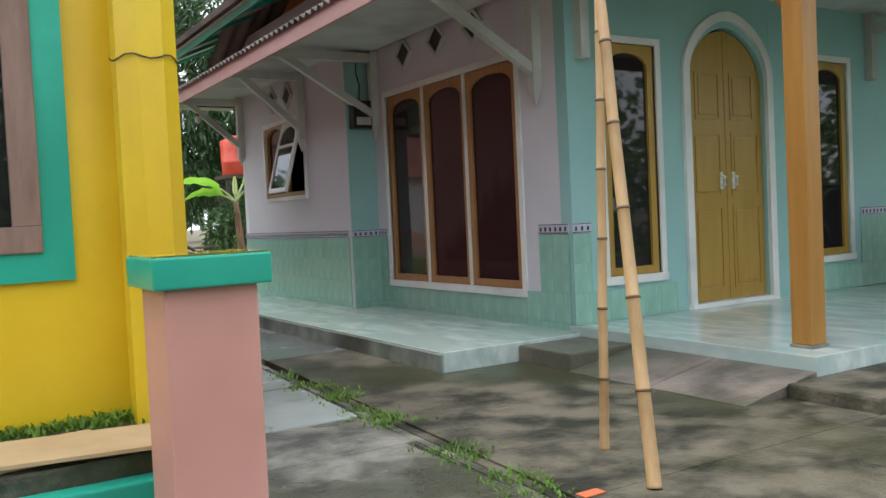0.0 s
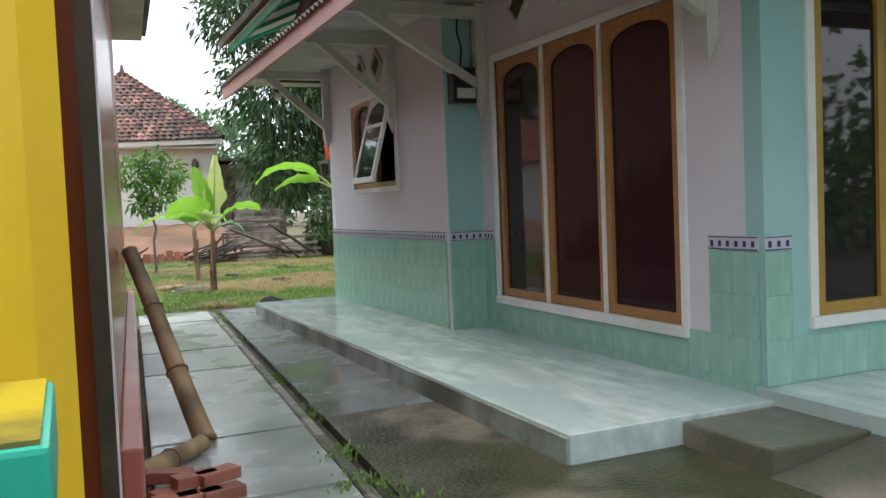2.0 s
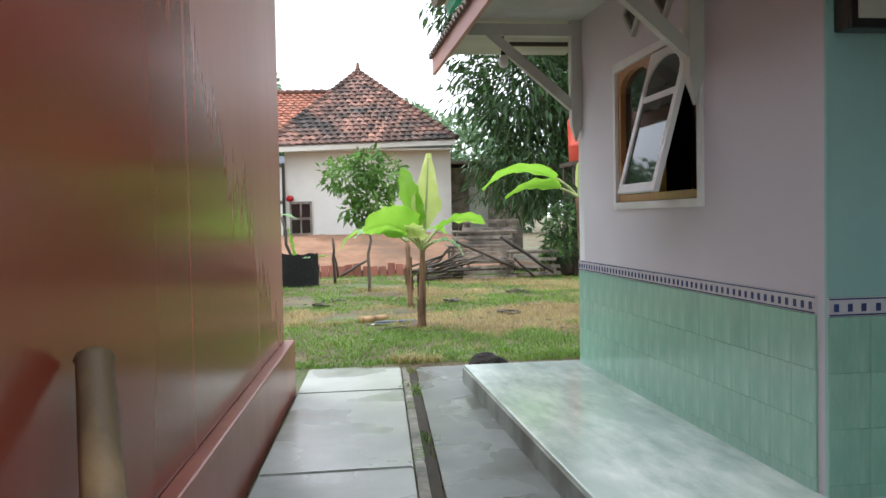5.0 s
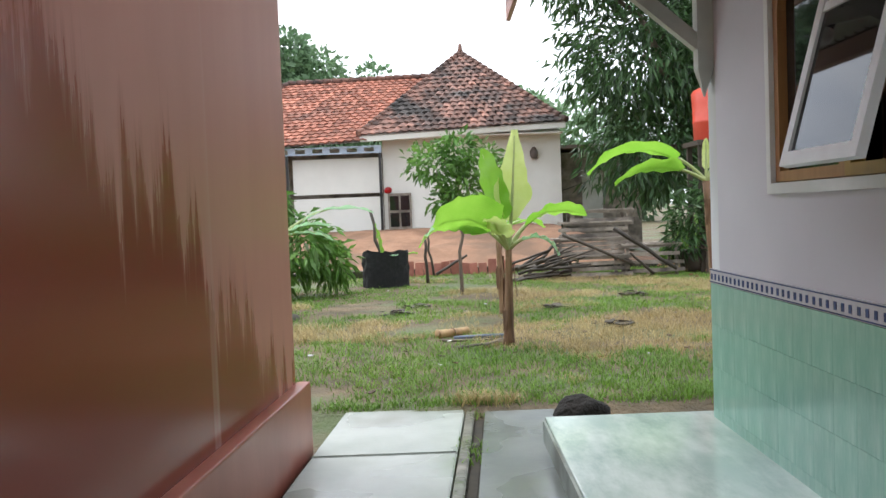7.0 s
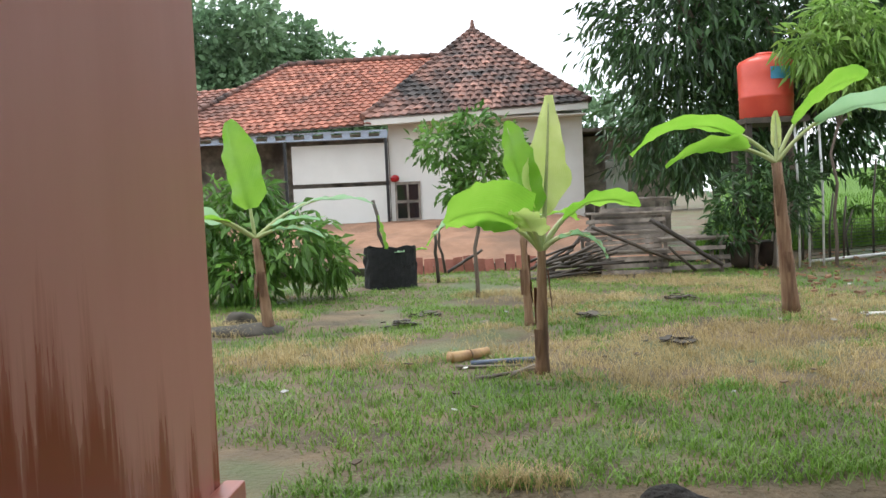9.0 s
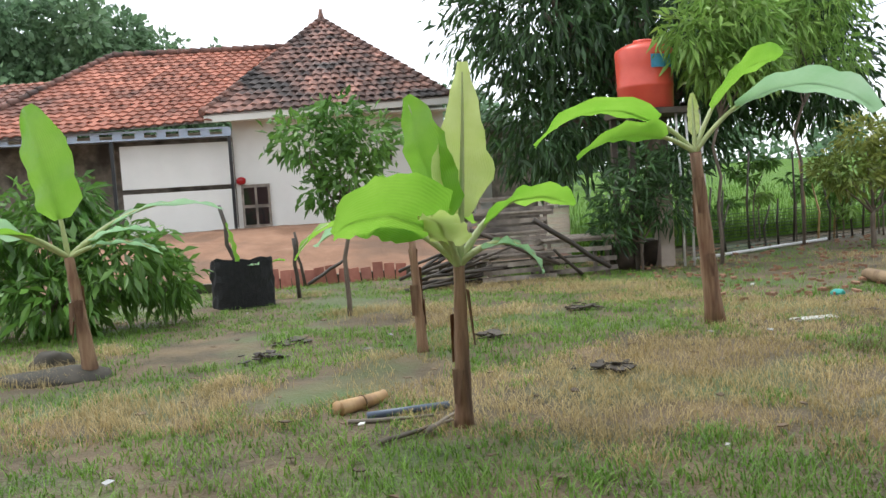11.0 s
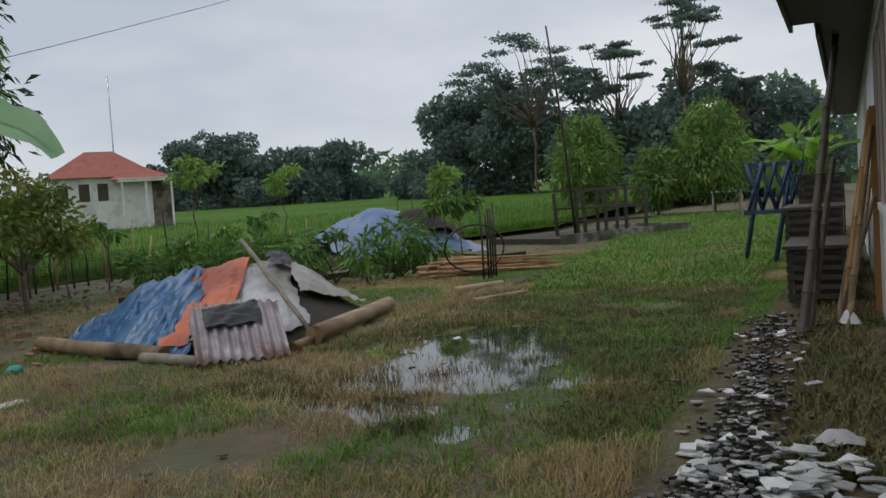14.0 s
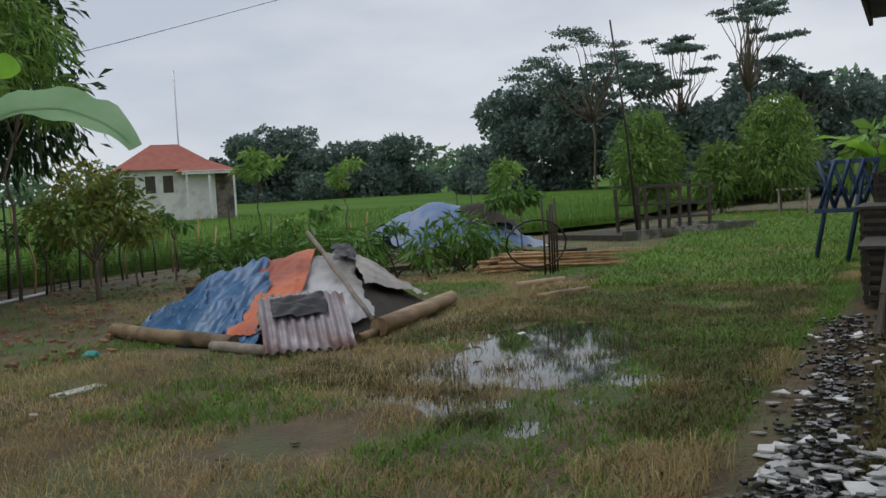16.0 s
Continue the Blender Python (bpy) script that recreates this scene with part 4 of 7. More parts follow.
def banana_leaf(base, azimuth, rise, length, width, sag, material, parent, roll=0.0, stalk=0.25, seed=0, taper=False, torn=0.0):
    """A broad leaf on a stalk: it leaves base at the angle rise (degrees) and bends down by sag (degrees) along its length."""
    base = Vector(base)
    n, m = 22, 4
    pts, p = [], base.copy()
    az = radians(azimuth)
    h = Vector((math.sin(az), math.cos(az), 0))
    step = length / n
    ways = []
    for i in range(n + 1):
        e = radians(rise - sag * (i / n) ** 1.3)
        way = h * math.cos(e) + Vector((0, 0, 1)) * math.sin(e)
        ways.append(way)
        pts.append(p.copy())
        p = p + way * step
    bm = bmesh.new()
    uv = bm.loops.layers.uv.new("UVMap")
    side0 = Vector((h.y, -h.x, 0))
    rows = []
    for i in range(n + 1):
        t = i / n
        if t < stalk:
            continue
        s = (t - stalk) / (1 - stalk)
        w = width * 0.5 * min(1, (s / 0.16) ** 0.6) * (1 - max(0, s - 0.55) ** 2 * 3.6) if s > 0 else 0.01
        if taper:
            w = width * 0.5 * (min(1, (s / 0.3) ** 0.7) if s < 0.36 else 1 - 0.86 * ((s - 0.36) / 0.64) ** 0.9)
        w = max(w, 0.012)
        up = side0.cross(ways[i])
        up = up if up.z > 0 or abs(rise) > 80 else -up
        side = (Matrix.Rotation(radians(roll), 3, ways[i]) @ side0)
        nrm = Matrix.Rotation(radians(roll), 3, ways[i]) @ up
        row = []
        split = [torn * max(0.0, noise.noise((i * 1.9, sd, seed)) + 0.15) for sd in (0, 5)]
        for j in range(-m, m + 1):
            q = j / m * (1 - split[j > 0] * abs(j / m) ** 2)
            wave = 0.018 * math.sin(t * 34 + q * 2 + seed) * abs(q) ** 2 + 0.03 * noise.noise((t * 5, q, seed))
            fold = 0.16 * w * (1 - abs(q)) * -1 + 0.10 * w * abs(q)
            row.append((bm.verts.new(pts[i] + side * w * q * (1 + 0.05 * noise.noise((t * 22, j > 0, seed)) * abs(q)) + nrm * (fold + wave)), (q * 0.3, t * 1.5 + abs(q) * 0.12)))
        rows.append(row)
    for r0, r1 in zip(rows, rows[1:]):
        for j in range(2 * m):
            qv = (r0[j], r0[j + 1], r1[j + 1], r1[j])
            f = bm.faces.new([v[0] for v in qv])
            f.smooth = True
            for lp, v in zip(f.loops, qv):
                lp[uv].uv = v[1]
    lf = part("leaf", bm, material, parent)
    bm = bmesh.new()
    tube(bm, [q - Vector((0, 0, 0.004)) for q in pts[:-1]], [0.028 * (1 - 0.85 * i / n) for i in range(n)], 6)
    part("midrib", bm, M_STALK, lf)


def banana(at, crown, r, leafs, label, seed):
    x, y, z = at
    ob = thing("banana_plant", at, label, "banana plant", "banana plants")
    bm = bmesh.new()
    top = Vector(crown)
    base = Vector((x, y, z - 0.05))
    pts = [base.lerp(top, k / 9) + Vector((noise.noise((seed, k, 0)), noise.noise((seed, 0, k)), 0)) * 0.012 for k in range(10)]
    tube(bm, pts, [r * (1.35 if k == 0 else 1.12 - 0.055 * k + 0.08 * (k % 2)) for k in range(10)], 14)
    part("stem", bm, M_STEM, ob, "brown flaking stem")
    rng = random.Random(seed)
    for k in range(5):
        a = rng.uniform(0, 6.28)
        h0 = rng.uniform(0.35, 0.95)
        p = base.lerp(top, h0)
        d = Vector((math.cos(a), math.sin(a), 0))
        bm = bmesh.new()
        vs = [bm.verts.new(p + d * (r * 0.98) + v) for v in (d.cross(Vector((0, 0, 1))) * 0.045, d.cross(Vector((0, 0, 1))) * -0.045)]
        vs += [bm.verts.new(p + d * (r * 1.5) + v - Vector((0, 0, 0.3 * h0 + 0.1))) for v in (d.cross(Vector((0, 0, 1))) * -0.015, d.cross(Vector((0, 0, 1))) * 0.02)]
        bm.faces.new(vs)
        bmesh.ops.solidify(bm, geom=bm.faces[:], thickness=0.006)
        part("husk", bm, M_STEM, ob, "dry hanging husk")
    for i, lf in enumerate(leafs):
        banana_leaf(top + Vector((0, 0, lf[6] if len(lf) > 6 else 0)), lf[0], lf[1], lf[2], lf[3], lf[4], lf[5], ob, roll=lf[7] if len(lf) > 7 else 0, seed=seed + i, taper=len(lf) > 8, torn=0.22)
    return ob


banana((4.47, 17.8, 0), (4.50, 17.8, 1.02), 0.052, [
    (75, 84, 1.34, 0.44, -3, M_BAN_B, -0.06, 82, True), (-62, 78, 1.12, 0.36, 6, M_BAN_A, 0.0, 70),
    (-112, 62, 1.05, 0.58, 112, M_BAN_A, 0, 42), (-75, 50, 1.05, 0.34, 96, M_BAN_C), (66, 56, 1.15, 0.32, 92, M_BAN_A, 0, -25),
    (100, 44, 0.68, 0.24, 130, M_BAN_C), (-150, 62, 0.62, 0.28, 60, M_BAN_B, -0.02, 0)], "young banana plant with broad pale green leaves", 3)
banana((4.60, 20.5, 0), (4.56, 20.5, 1.06), 0.048, [
    (-95, 40, 1.3, 0.36, 110, M_BAN_A), (60, 45, 0.9, 0.3, 90, M_BAN_A), (-60, 75, 0.7, 0.22, 20, M_BAN_A)], "banana plant with a slim brown stem", 8)
banana((7.64, 20.6, 0), (7.50, 20.6, 1.74), 0.085, [
    (-86, 48, 1.9, 0.52, 105, M_BAN_A, 0, 14), (-100, 30, 1.45, 0.46, 75, M_BAN_A, 0, 20), (70, 64, 1.75, 0.52, 66, M_BAN_A, 0, -40),
    (98, 52, 2.2, 0.50, 105, M_BAN_C, 0, -22), (20, 86, 0.6, 0.12, 5, M_BAN_B)], "tall banana plant with arching torn leaves", 13)
banana((1.51, 20.9, 0), (1.40, 20.9, 1.12), 0.065, [
    (-70, 84, 1.5, 0.60, 14, M_BAN_A, -0.05, 78), (-95, 34, 1.6, 0.34, 62, M_BAN_C, 0, 35), (80, 42, 0.85, 0.32, 70, M_BAN_C),
    (95, 26, 0.9, 0.28, 66, M_BAN_C), (-120, 40, 1.3, 0.30, 80, M_BAN_A), (60, 40, 1.7, 0.26, 66, M_BAN_C)], "banana plant in front of a leafy shrub", 21)

tree("young_tree", (4.09, 23.6, 0), 2.9, [(-0.45, 0, 2.3, 0.5), (0.35, 0, 2.25, 0.5), (0, 0.1, 2.5, 0.45), (0.1, 0, 1.85, 0.5), (-0.2, 0.1, 1.6, 0.35)], 0.035, 1500, 0.15, M_LEAF_MID, "slim young tree with glossy green leaves", 31, fork=0.45)
tree("leafy_shrub", (0.3, 24.2, 0), 2.0, [(0, 0, 1.35, 0.8), (0.9, -0.2, 0.9, 0.75), (-0.9, 0, 0.9, 0.8), (0.3, 0, 1.75, 0.45), (1.4, 0, 0.6, 0.5), (-1.8, 0.3, 0.8, 0.7), (0.2, -0.5, 0.5, 0.7)], 0.05, 4200, 0.22, M_LEAF_MID, "dense leafy shrub at the yard's edge", 32, fork=0.2, droop=0.5, ratio=0.3)
tree("big_mango_tree", (11.6, 31.0, 0), 10, [(-2.6, -0.5, 5.2, 2.3), (0, 0, 5.5, 2.8), (2.4, 0.3, 4.9, 2.5), (4.3, 0.6, 3.9, 1.9), (-2.3, 0.2, 2.9, 1.9), (1.0, 1.2, 3.2, 2.2), (-0.5, 0, 8.2, 2.8), (-4.0, -1, 7.4, 1.5), (3.0, 0, 7.6, 2.4), (-3.2, 0.5, 9.0, 1.8), (4.2, 0.8, 6.0, 1.7)], 0.32, 34000, 0.30, M_LEAF_DARK, "large dark mango tree with a dense crown", 33, fork=0.3, droop=0.6, ratio=0.26)
tree("cassava_plant", (10.55, 26.0, 0), 4.6, [(-0.35, 0, 3.9, 0.6), (0.55, 0, 4.1, 0.65), (0.2, 0.1, 3.35, 0.6), (0.85, 0, 3.4, 0.5), (0.1, 0, 4.5, 0.5)], 0.035, 2600, 0.27, M_LEAF_LIGHT, "tall cassava with fingered light green leaves", 34, fork=0.55, droop=0.5, ratio=0.22)
tree("cassava_plant", (13.6, 28.4, 0), 5.2, [(-0.3, 0, 4.4, 0.8), (0.6, 0, 4.8, 0.8), (0.9, 0.1, 3.8, 0.7), (0.0, 0, 5.4, 0.7)], 0.035, 2400, 0.24, M_LEAF_LIGHT, "tall cassava with yellowing lower leaves", 35, fork=0.55, droop=0.6, ratio=0.2)
tree("oleander_shrub", (9.2, 26.2, 0), 2.0, [(-0.3, 0, 1.2, 0.55), (0.5, 0.1, 1.1, 0.6), (0.1, 0, 1.7, 0.5), (0.7, 0, 1.7, 0.45), (-0.5, 0, 0.7, 0.4)], 0.035, 1900, 0.22, M_LEAF_DARK, "potted shrub with narrow dark leaves", 36, fork=0.25, ratio=0.2)
tree("fruit_bush", (14.0, 26.8, 0), 2.3, [(-0.5, 0, 1.45, 0.6), (0.5, 0, 1.55, 0.65), (0, 0.2, 2.1, 0.5), (1.1, 0.2, 1.25, 0.5), (-0.9, 0, 1.5, 0.4), (0.6, 0, 1.95, 0.4)], 0.055, 2400, 0.15, M_LEAF_YELLOW, "small fruit tree with yellow-green leaves", 37, fork=0.3)

# ---- the white house behind the yard ----
M_ROOFTILE = mat("terracotta_roof_tile", (0.28, 0.105, 0.07), (0.42, 0.17, 0.11), 1.4, 0.8, 0.4, 30, island=0.4, c3=(0.17, 0.085, 0.065))
M_ROOFTILE2 = mat("mossy_old_roof_tile", (0.065, 0.05, 0.046), (0.34, 0.17, 0.125), 2.4, 0.85, 0.4, 30, island=0.6, c3=(0.06, 0.052, 0.048))
M_WHITEHOUSE = mat("cream_white_house_wall", (0.72, 0.72, 0.67), (0.80, 0.80, 0.75), 0.8, 0.6, 0.1, 20, c3=(0.66, 0.64, 0.57))


def slope_tiles(parent, a, b, c, d, material, w=0.24, h=0.26):
    """Curved tiles laid in courses over a sloping quad: a-b the eave, d-c the upper edge."""
    a, b, c, d = [Vector(p) for p in (a, b, c, d)]
    under = pieces("roof_deck", [a - Vector((0, 0, 0.02)), b - Vector((0, 0, 0.02)), c - Vector((0, 0, 0.02)), d - Vector((0, 0, 0.02))], [(0, 1, 2, 3)], M_SHEET, parent)
    verts, faces = [], []
    rows = max(2, int((((a + b) / 2) - ((c + d) / 2)).length / h))
    up = (b - a).cross(d - a).normalized()
    up = up if up.z > 0 else -up
    for r in range(rows):
        l0, r0 = a.lerp(d, r / rows), b.lerp(c, r / rows)
        l1, r1 = a.lerp(d, min(1, (r + 1.15) / rows)), b.lerp(c, min(1, (r + 1.15) / rows))
        n = max(1, int((r0 - l0).length / w))
        for k in range(n):
            base = len(verts)
            for t, lo, hi, lift in ((0, l0, r0, 0.055), (1, l1, r1, 0.012)):
                for s, bulge in ((0.02, 0.0), (0.35, 0.035), (0.7, 0.012), (0.98, -0.012)):
                    p = lo.lerp(hi, (k + s) / n)
                    verts.append(p + up * (lift + bulge + 0.010 * noise.noise((k * 1.7, r * 2.3, lo.x))))
            faces += [(base + i, base + i + 1, base + 5 + i, base + 4 + i) for i in range(3)]
            base2 = len(verts)
            verts += [verts[base + i] - up * 0.03 for i in range(4)]
            faces += [(base + i, base2 + i, base2 + i + 1, base + i + 1) for i in range(3)]
    ob = pieces("roof_tiles", verts, faces, material, parent)
    return tagged(ob, kind="stuff")


house = thing("white_house", (4.5, 35, 0.9), "white village house with a mossy terracotta hip roof", "house")
part("wall", cube(2.0, 7.48, 35.0, 42.0, 0.3, 4.05), M_WHITEHOUSE, house)
part("wall", cube(-6.0, 2.0, 37.5, 42.0, 0.3, 3.7), M_WHITEHOUSE, house, "shaded wall under the lean-to")
E0, E1, ET = (1.35, 34.3, 3.82), (7.6, 34.3, 4.02), (4.6, 38.5, 6.9)
slope_tiles(house, E0, E1, (4.65, 38.5, 6.9), (4.55, 38.5, 6.9), M_ROOFTILE2)
slope_tiles(house, E1, (7.6, 42.7, 4.02), (4.65, 38.5, 6.9), (4.65, 38.4, 6.9), M_ROOFTILE2)
slope_tiles(house, (-4.75, 34.3, 3.42), (1.6, 34.3, 3.66), (3.6, 38.5, 6.1), (-1.4, 38.5, 6.02), M_ROOFTILE)
slope_tiles(house, (-5.2, 41.5, 3.6), (-4.75, 34.3, 3.42), (-1.4, 38.5, 6.0), (-1.45, 38.6, 6.0), M_ROOFTILE)
slope_tiles(house, (-8.4, 35.2, 3.5), (-4.4, 35.2, 3.7), (-3.0, 38.5, 5.4), (-6.4, 38.5, 5.3), M_ROOFTILE)
for p, q in ((E0, ET), (E1, ET), ((-1.4, 38.5, 6.06), (3.8, 38.5, 6.15)), ((-4.75, 34.3, 3.48), (-1.4, 38.5, 6.06))):
    p, q = Vector(p), Vector(q)
    n = int((q - p).length / 0.3)
    for k in range(n):
        bm = bmesh.new()
        tube(bm, [p.lerp(q, k / n) + Vector((0, 0, 0.06)), p.lerp(q, (k + 1.1) / n) + Vector((0, 0, 0.03))], [0.10, 0.08], 7)
        part("ridge_tile", bm, M_ROOFTILE2, house)
bm = bmesh.new()
tube(bm, [(4.6, 38.5, 6.9), (4.6, 38.5, 7.1), (4.6, 38.5, 7.25)], [0.13, 0.07, 0.05], 8)
part("finial", bm, M_ROOFTILE2, house)
bm = bmesh.new()
vs = [bm.verts.new(p) for p in ((1.4, 34.32, 3.64), (7.56, 34.32, 3.84), (7.56, 34.32, 4.02), (1.4, 34.32, 3.82), (1.4, 34.4, 3.64), (7.56, 34.4, 3.84), (7.56, 34.4, 4.02), (1.4, 34.4, 3.82))]
for q in ((0, 1, 2, 3), (7, 6, 5, 4), (0, 4, 5, 1), (3, 2, 6, 7), (0, 3, 7, 4), (1, 5, 6, 2)):
    bm.faces.new([vs[i] for i in q])
part("fascia", bm, M_WHITEHOUSE, house, "cream fascia board")
part("soffit", cube(1.4, 7.5, 34.4, 35.0, 3.7, 3.74), M_WHITEHOUSE, house)
# white screen panels and the steel beam of the lean-to
for z0, z1 in ((0.95, 2.0), (2.12, 3.2)):
    part("screen_panel", cube(-0.75, 1.98, 34.86, 34.94, z0, z1, bevel=0.006), M_WHITEHOUSE, house, "white screen board")
M_BLUEGREY = mat("blue_grey_steel_paint", (0.28, 0.34, 0.42), (0.38, 0.44, 0.52), 4, 0.45, 0.1, 30)
bm = bmesh.new()
box(bm, -6.0, 2.0, 34.4, 34.46, 3.48, 3.53)
box(bm, -6.0, 2.0, 34.4, 34.46, 3.30, 3.35)
for k in range(16):
    box(bm, -6.0 + k * 0.52, -5.78 + k * 0.52, 34.415, 34.445, 3.35, 3.48)
part("castellated_beam", bm, M_BLUEGREY, house, "blue-grey castellated steel beam")
for x in (-5.9, -3.6, -0.85, 1.96):
    part("lean_to_post", cube(x - 0.04, x + 0.04, 34.42, 34.5, 0.4, 3.3), M_BLUEGREY if x < -1 else M_BLACK, house)
# Grey sheet before the white wall, added as the lean-to's shade.
part("lean_to_shade", cube(-6.0, 1.9, 37.3, 37.4, 0.5, 3.5), M_GREYWOOD, house, "grey sheet that stands for the shade at the lean-to's back")
wn_ = part("window", cube(2.12, 2.84, 34.93, 35.0, 0.98, 2.08, bevel=0.01), M_GREYWOOD, house, "grey wooden window")
for q in ((2.18, 2.45, 1.56, 2.0), (2.51, 2.78, 1.56, 2.0), (2.18, 2.45, 1.05, 1.48), (2.51, 2.78, 1.05, 1.48)):
    part("pane", cube(q[0], q[1], 34.915, 34.932, q[2], q[3]), M_PANE, wn_)
# Dark plates on the solid wall give the vents' inner shade.
part("vent", cube(5.75, 6.05, 34.97, 35.01, 2.5, 2.85), M_DARKWOOD, house, "dark plate that stands for the shade in a vent")
part("vent", cube(5.75, 6.05, 34.97, 35.01, 2.95, 3.02), M_DARKWOOD, house, "dark plate that stands for the shade in a vent")
bm = bmesh.new()
tube(bm, [(6.65, 34.9, 2.98), (6.65, 34.9, 3.05), (6.65, 34.9, 3.2), (6.65, 34.9, 3.34)], [0.06, 0.12, 0.13, 0.04], 8)
part("wall_lamp", bm, M_SHEET, house, "rusty wall lantern")
bm = bmesh.new()
bmesh.ops.create_icosphere(bm, subdivisions=2, radius=0.13, matrix=Matrix.Translation((2.14, 34.86, 2.18)) @ Matrix.Diagonal((1, 0.6, 0.8, 1)))
part("red_bundle", bm, M_REDLENS, house, "small red bundle hung at the window")
annex = thing("grey_shed", (8.6, 36, 0.3), "grey boarded shed beside the white house", "shed")
part("wall", cube(7.6, 10.2, 36.2, 39.0, 0.2, 3.2), M_GREYWOOD, annex)
part("door", cube(8.3, 8.95, 36.13, 36.2, 0.9, 2.5, bevel=0.01), M_CREAM, annex, "pale weathered door")
part("roof", cube(7.3, 10.8, 35.5, 39.3, 3.3, 3.4), M_SHEET, annex)
far_roof = thing("far_left_house", (-12, 40, 0), "distant house with a red tiled roof", "house")
part("wall", cube(-16, -9.2, 40, 45, 0, 3.4), M_WHITEHOUSE, far_roof)
slope_tiles(far_roof, (-16.5, 39.4, 3.3), (-8.8, 39.4, 3.3), (-8.8, 42.5, 5.6), (-16.5, 42.5, 5.6), M_ROOFTILE)

# red earth bank with its kerb of stood-up tiles
nx, ny = 60, 22
verts = []
for j in range(ny + 1):
    for i in range(nx + 1):
        x, t = -7 + 16.5 * i / nx, j / ny
        y = 28.4 + 6.6 * t
        h = -0.03 + 1.0 * min(1, t * 1.3) ** 0.8 * min(1, max(0, (9.4 - x) / 2.2)) + (0.10 * noise.noise((x * 0.9, y * 0.9, 0)) + 0.05 * noise.noise((x * 2.6, y * 2.6, 0))) * min(1, t * 5) * (1 if t < 0.95 else 0)
        verts.append((x, y, h))
faces = [(j * (nx + 1) + i, j * (nx + 1) + i + 1, (j + 1) * (nx + 1) + i + 1, (j + 1) * (nx + 1) + i) for j in range(ny) for i in range(nx)]
M_EARTH = mat("red_bare_earth", (0.22, 0.115, 0.065), (0.36, 0.20, 0.12), 1.5, 0.85, 0.7, 20, c3=(0.17, 0.10, 0.06), dist=0.03)
tagged(pieces("earth_bank", verts, faces, M_EARTH, None, True), "bank of bare red earth below the white house", "ground", kind="structure")
tagged(part("kerb", cube(-1.0, 9.0, 28.30, 28.42, -0.08, 0.16, bevel=0.015), M_MOSSCONC), "mossy low kerb at the yard's edge", "kerb", kind="structure")
random.seed(11)
for i in range(12):
    m = Matrix.Translation((3.0 + 0.21 * i, 28.2, 0)) @ Matrix.Rotation(random.uniform(-0.12, 0.12), 4, "Y") @ Matrix.Rotation(random.uniform(-0.2, 0.05), 4, "X")
    tagged(part("stood_tile", cube(-0.095, 0.095, -0.012, 0.012, -0.05, 0.30 + random.uniform(-0.05, 0.05), m, 0.004), M_BRICK), "terracotta roof tile stood on edge along the kerb", "tile", "edging tiles")
for (p, q, r) in (((2.6, 27.0, -0.05), (2.2, 27.0, 1.55), 0.04), ((3.45, 26.2, -0.05), (3.4, 26.2, 0.95), 0.035), ((3.55, 28.1, -0.02), (3.4, 28.0, 1.0), 0.03), ((5.6, 27.2, 0), (6.5, 27.6, 0.9), 0.04), ((3.6, 27.8, 0.05), (4.3, 28.0, 0.45), 0.035), ((1.46, 17.96, -0.1), (1.44, 17.96, 0.52), 0.035)):
    bm = bmesh.new()
    limb(bm, p, q, r, r * 0.8, r * 100 + p[0], 5, 0.05)
    tagged(part("wooden_stake", bm, M_DARKWOOD), "dark weathered wooden stake in the yard", "stake", "wooden stakes")

# black net round a small plant
net = thing("netted_plant_guard", (2.6, 25.7, 0), "black mesh guard round a small banana shoot", "plant guard")
bm = bmesh.new()
n, rows = 28, 7
rings = []
for j in range(rows + 1):
    rings.append([bm.verts.new((2.62 + (0.46 + 0.06 * noise.noise((k * 0.6, j * 0.7, 1))) * math.cos(6.2832 * k / n), 25.75 + 0.4 * math.sin(6.2832 * k / n), -0.02 + (0.72 + 0.08 * noise.noise((k * 0.4, 0, 5))) * j / rows)) for k in range(n)])
for r0, r1 in zip(rings, rings[1:]):
    for k in range(n):
        bm.faces.new((r0[k], r0[(k + 1) % n], r1[(k + 1) % n], r1[k]))
part("net", bm, mat("black_shade_net", (0.006, 0.007, 0.007), (0.016, 0.017, 0.018), 14, 0.8, 0.8, 60, dist=0.02), net)
banana_leaf((2.6, 25.75, 0.3), -50, 82, 1.0, 0.2, 14, M_BAN_A, net, 60, seed=2)
banana_leaf((2.6, 25.75, 0.3), 80, 55, 0.8, 0.2, 70, M_BAN_A, net, seed=4)
banana_leaf((2.6, 25.75, 0.3), 150, 60, 0.7, 0.2, 70, M_BAN_C, net, seed=6)

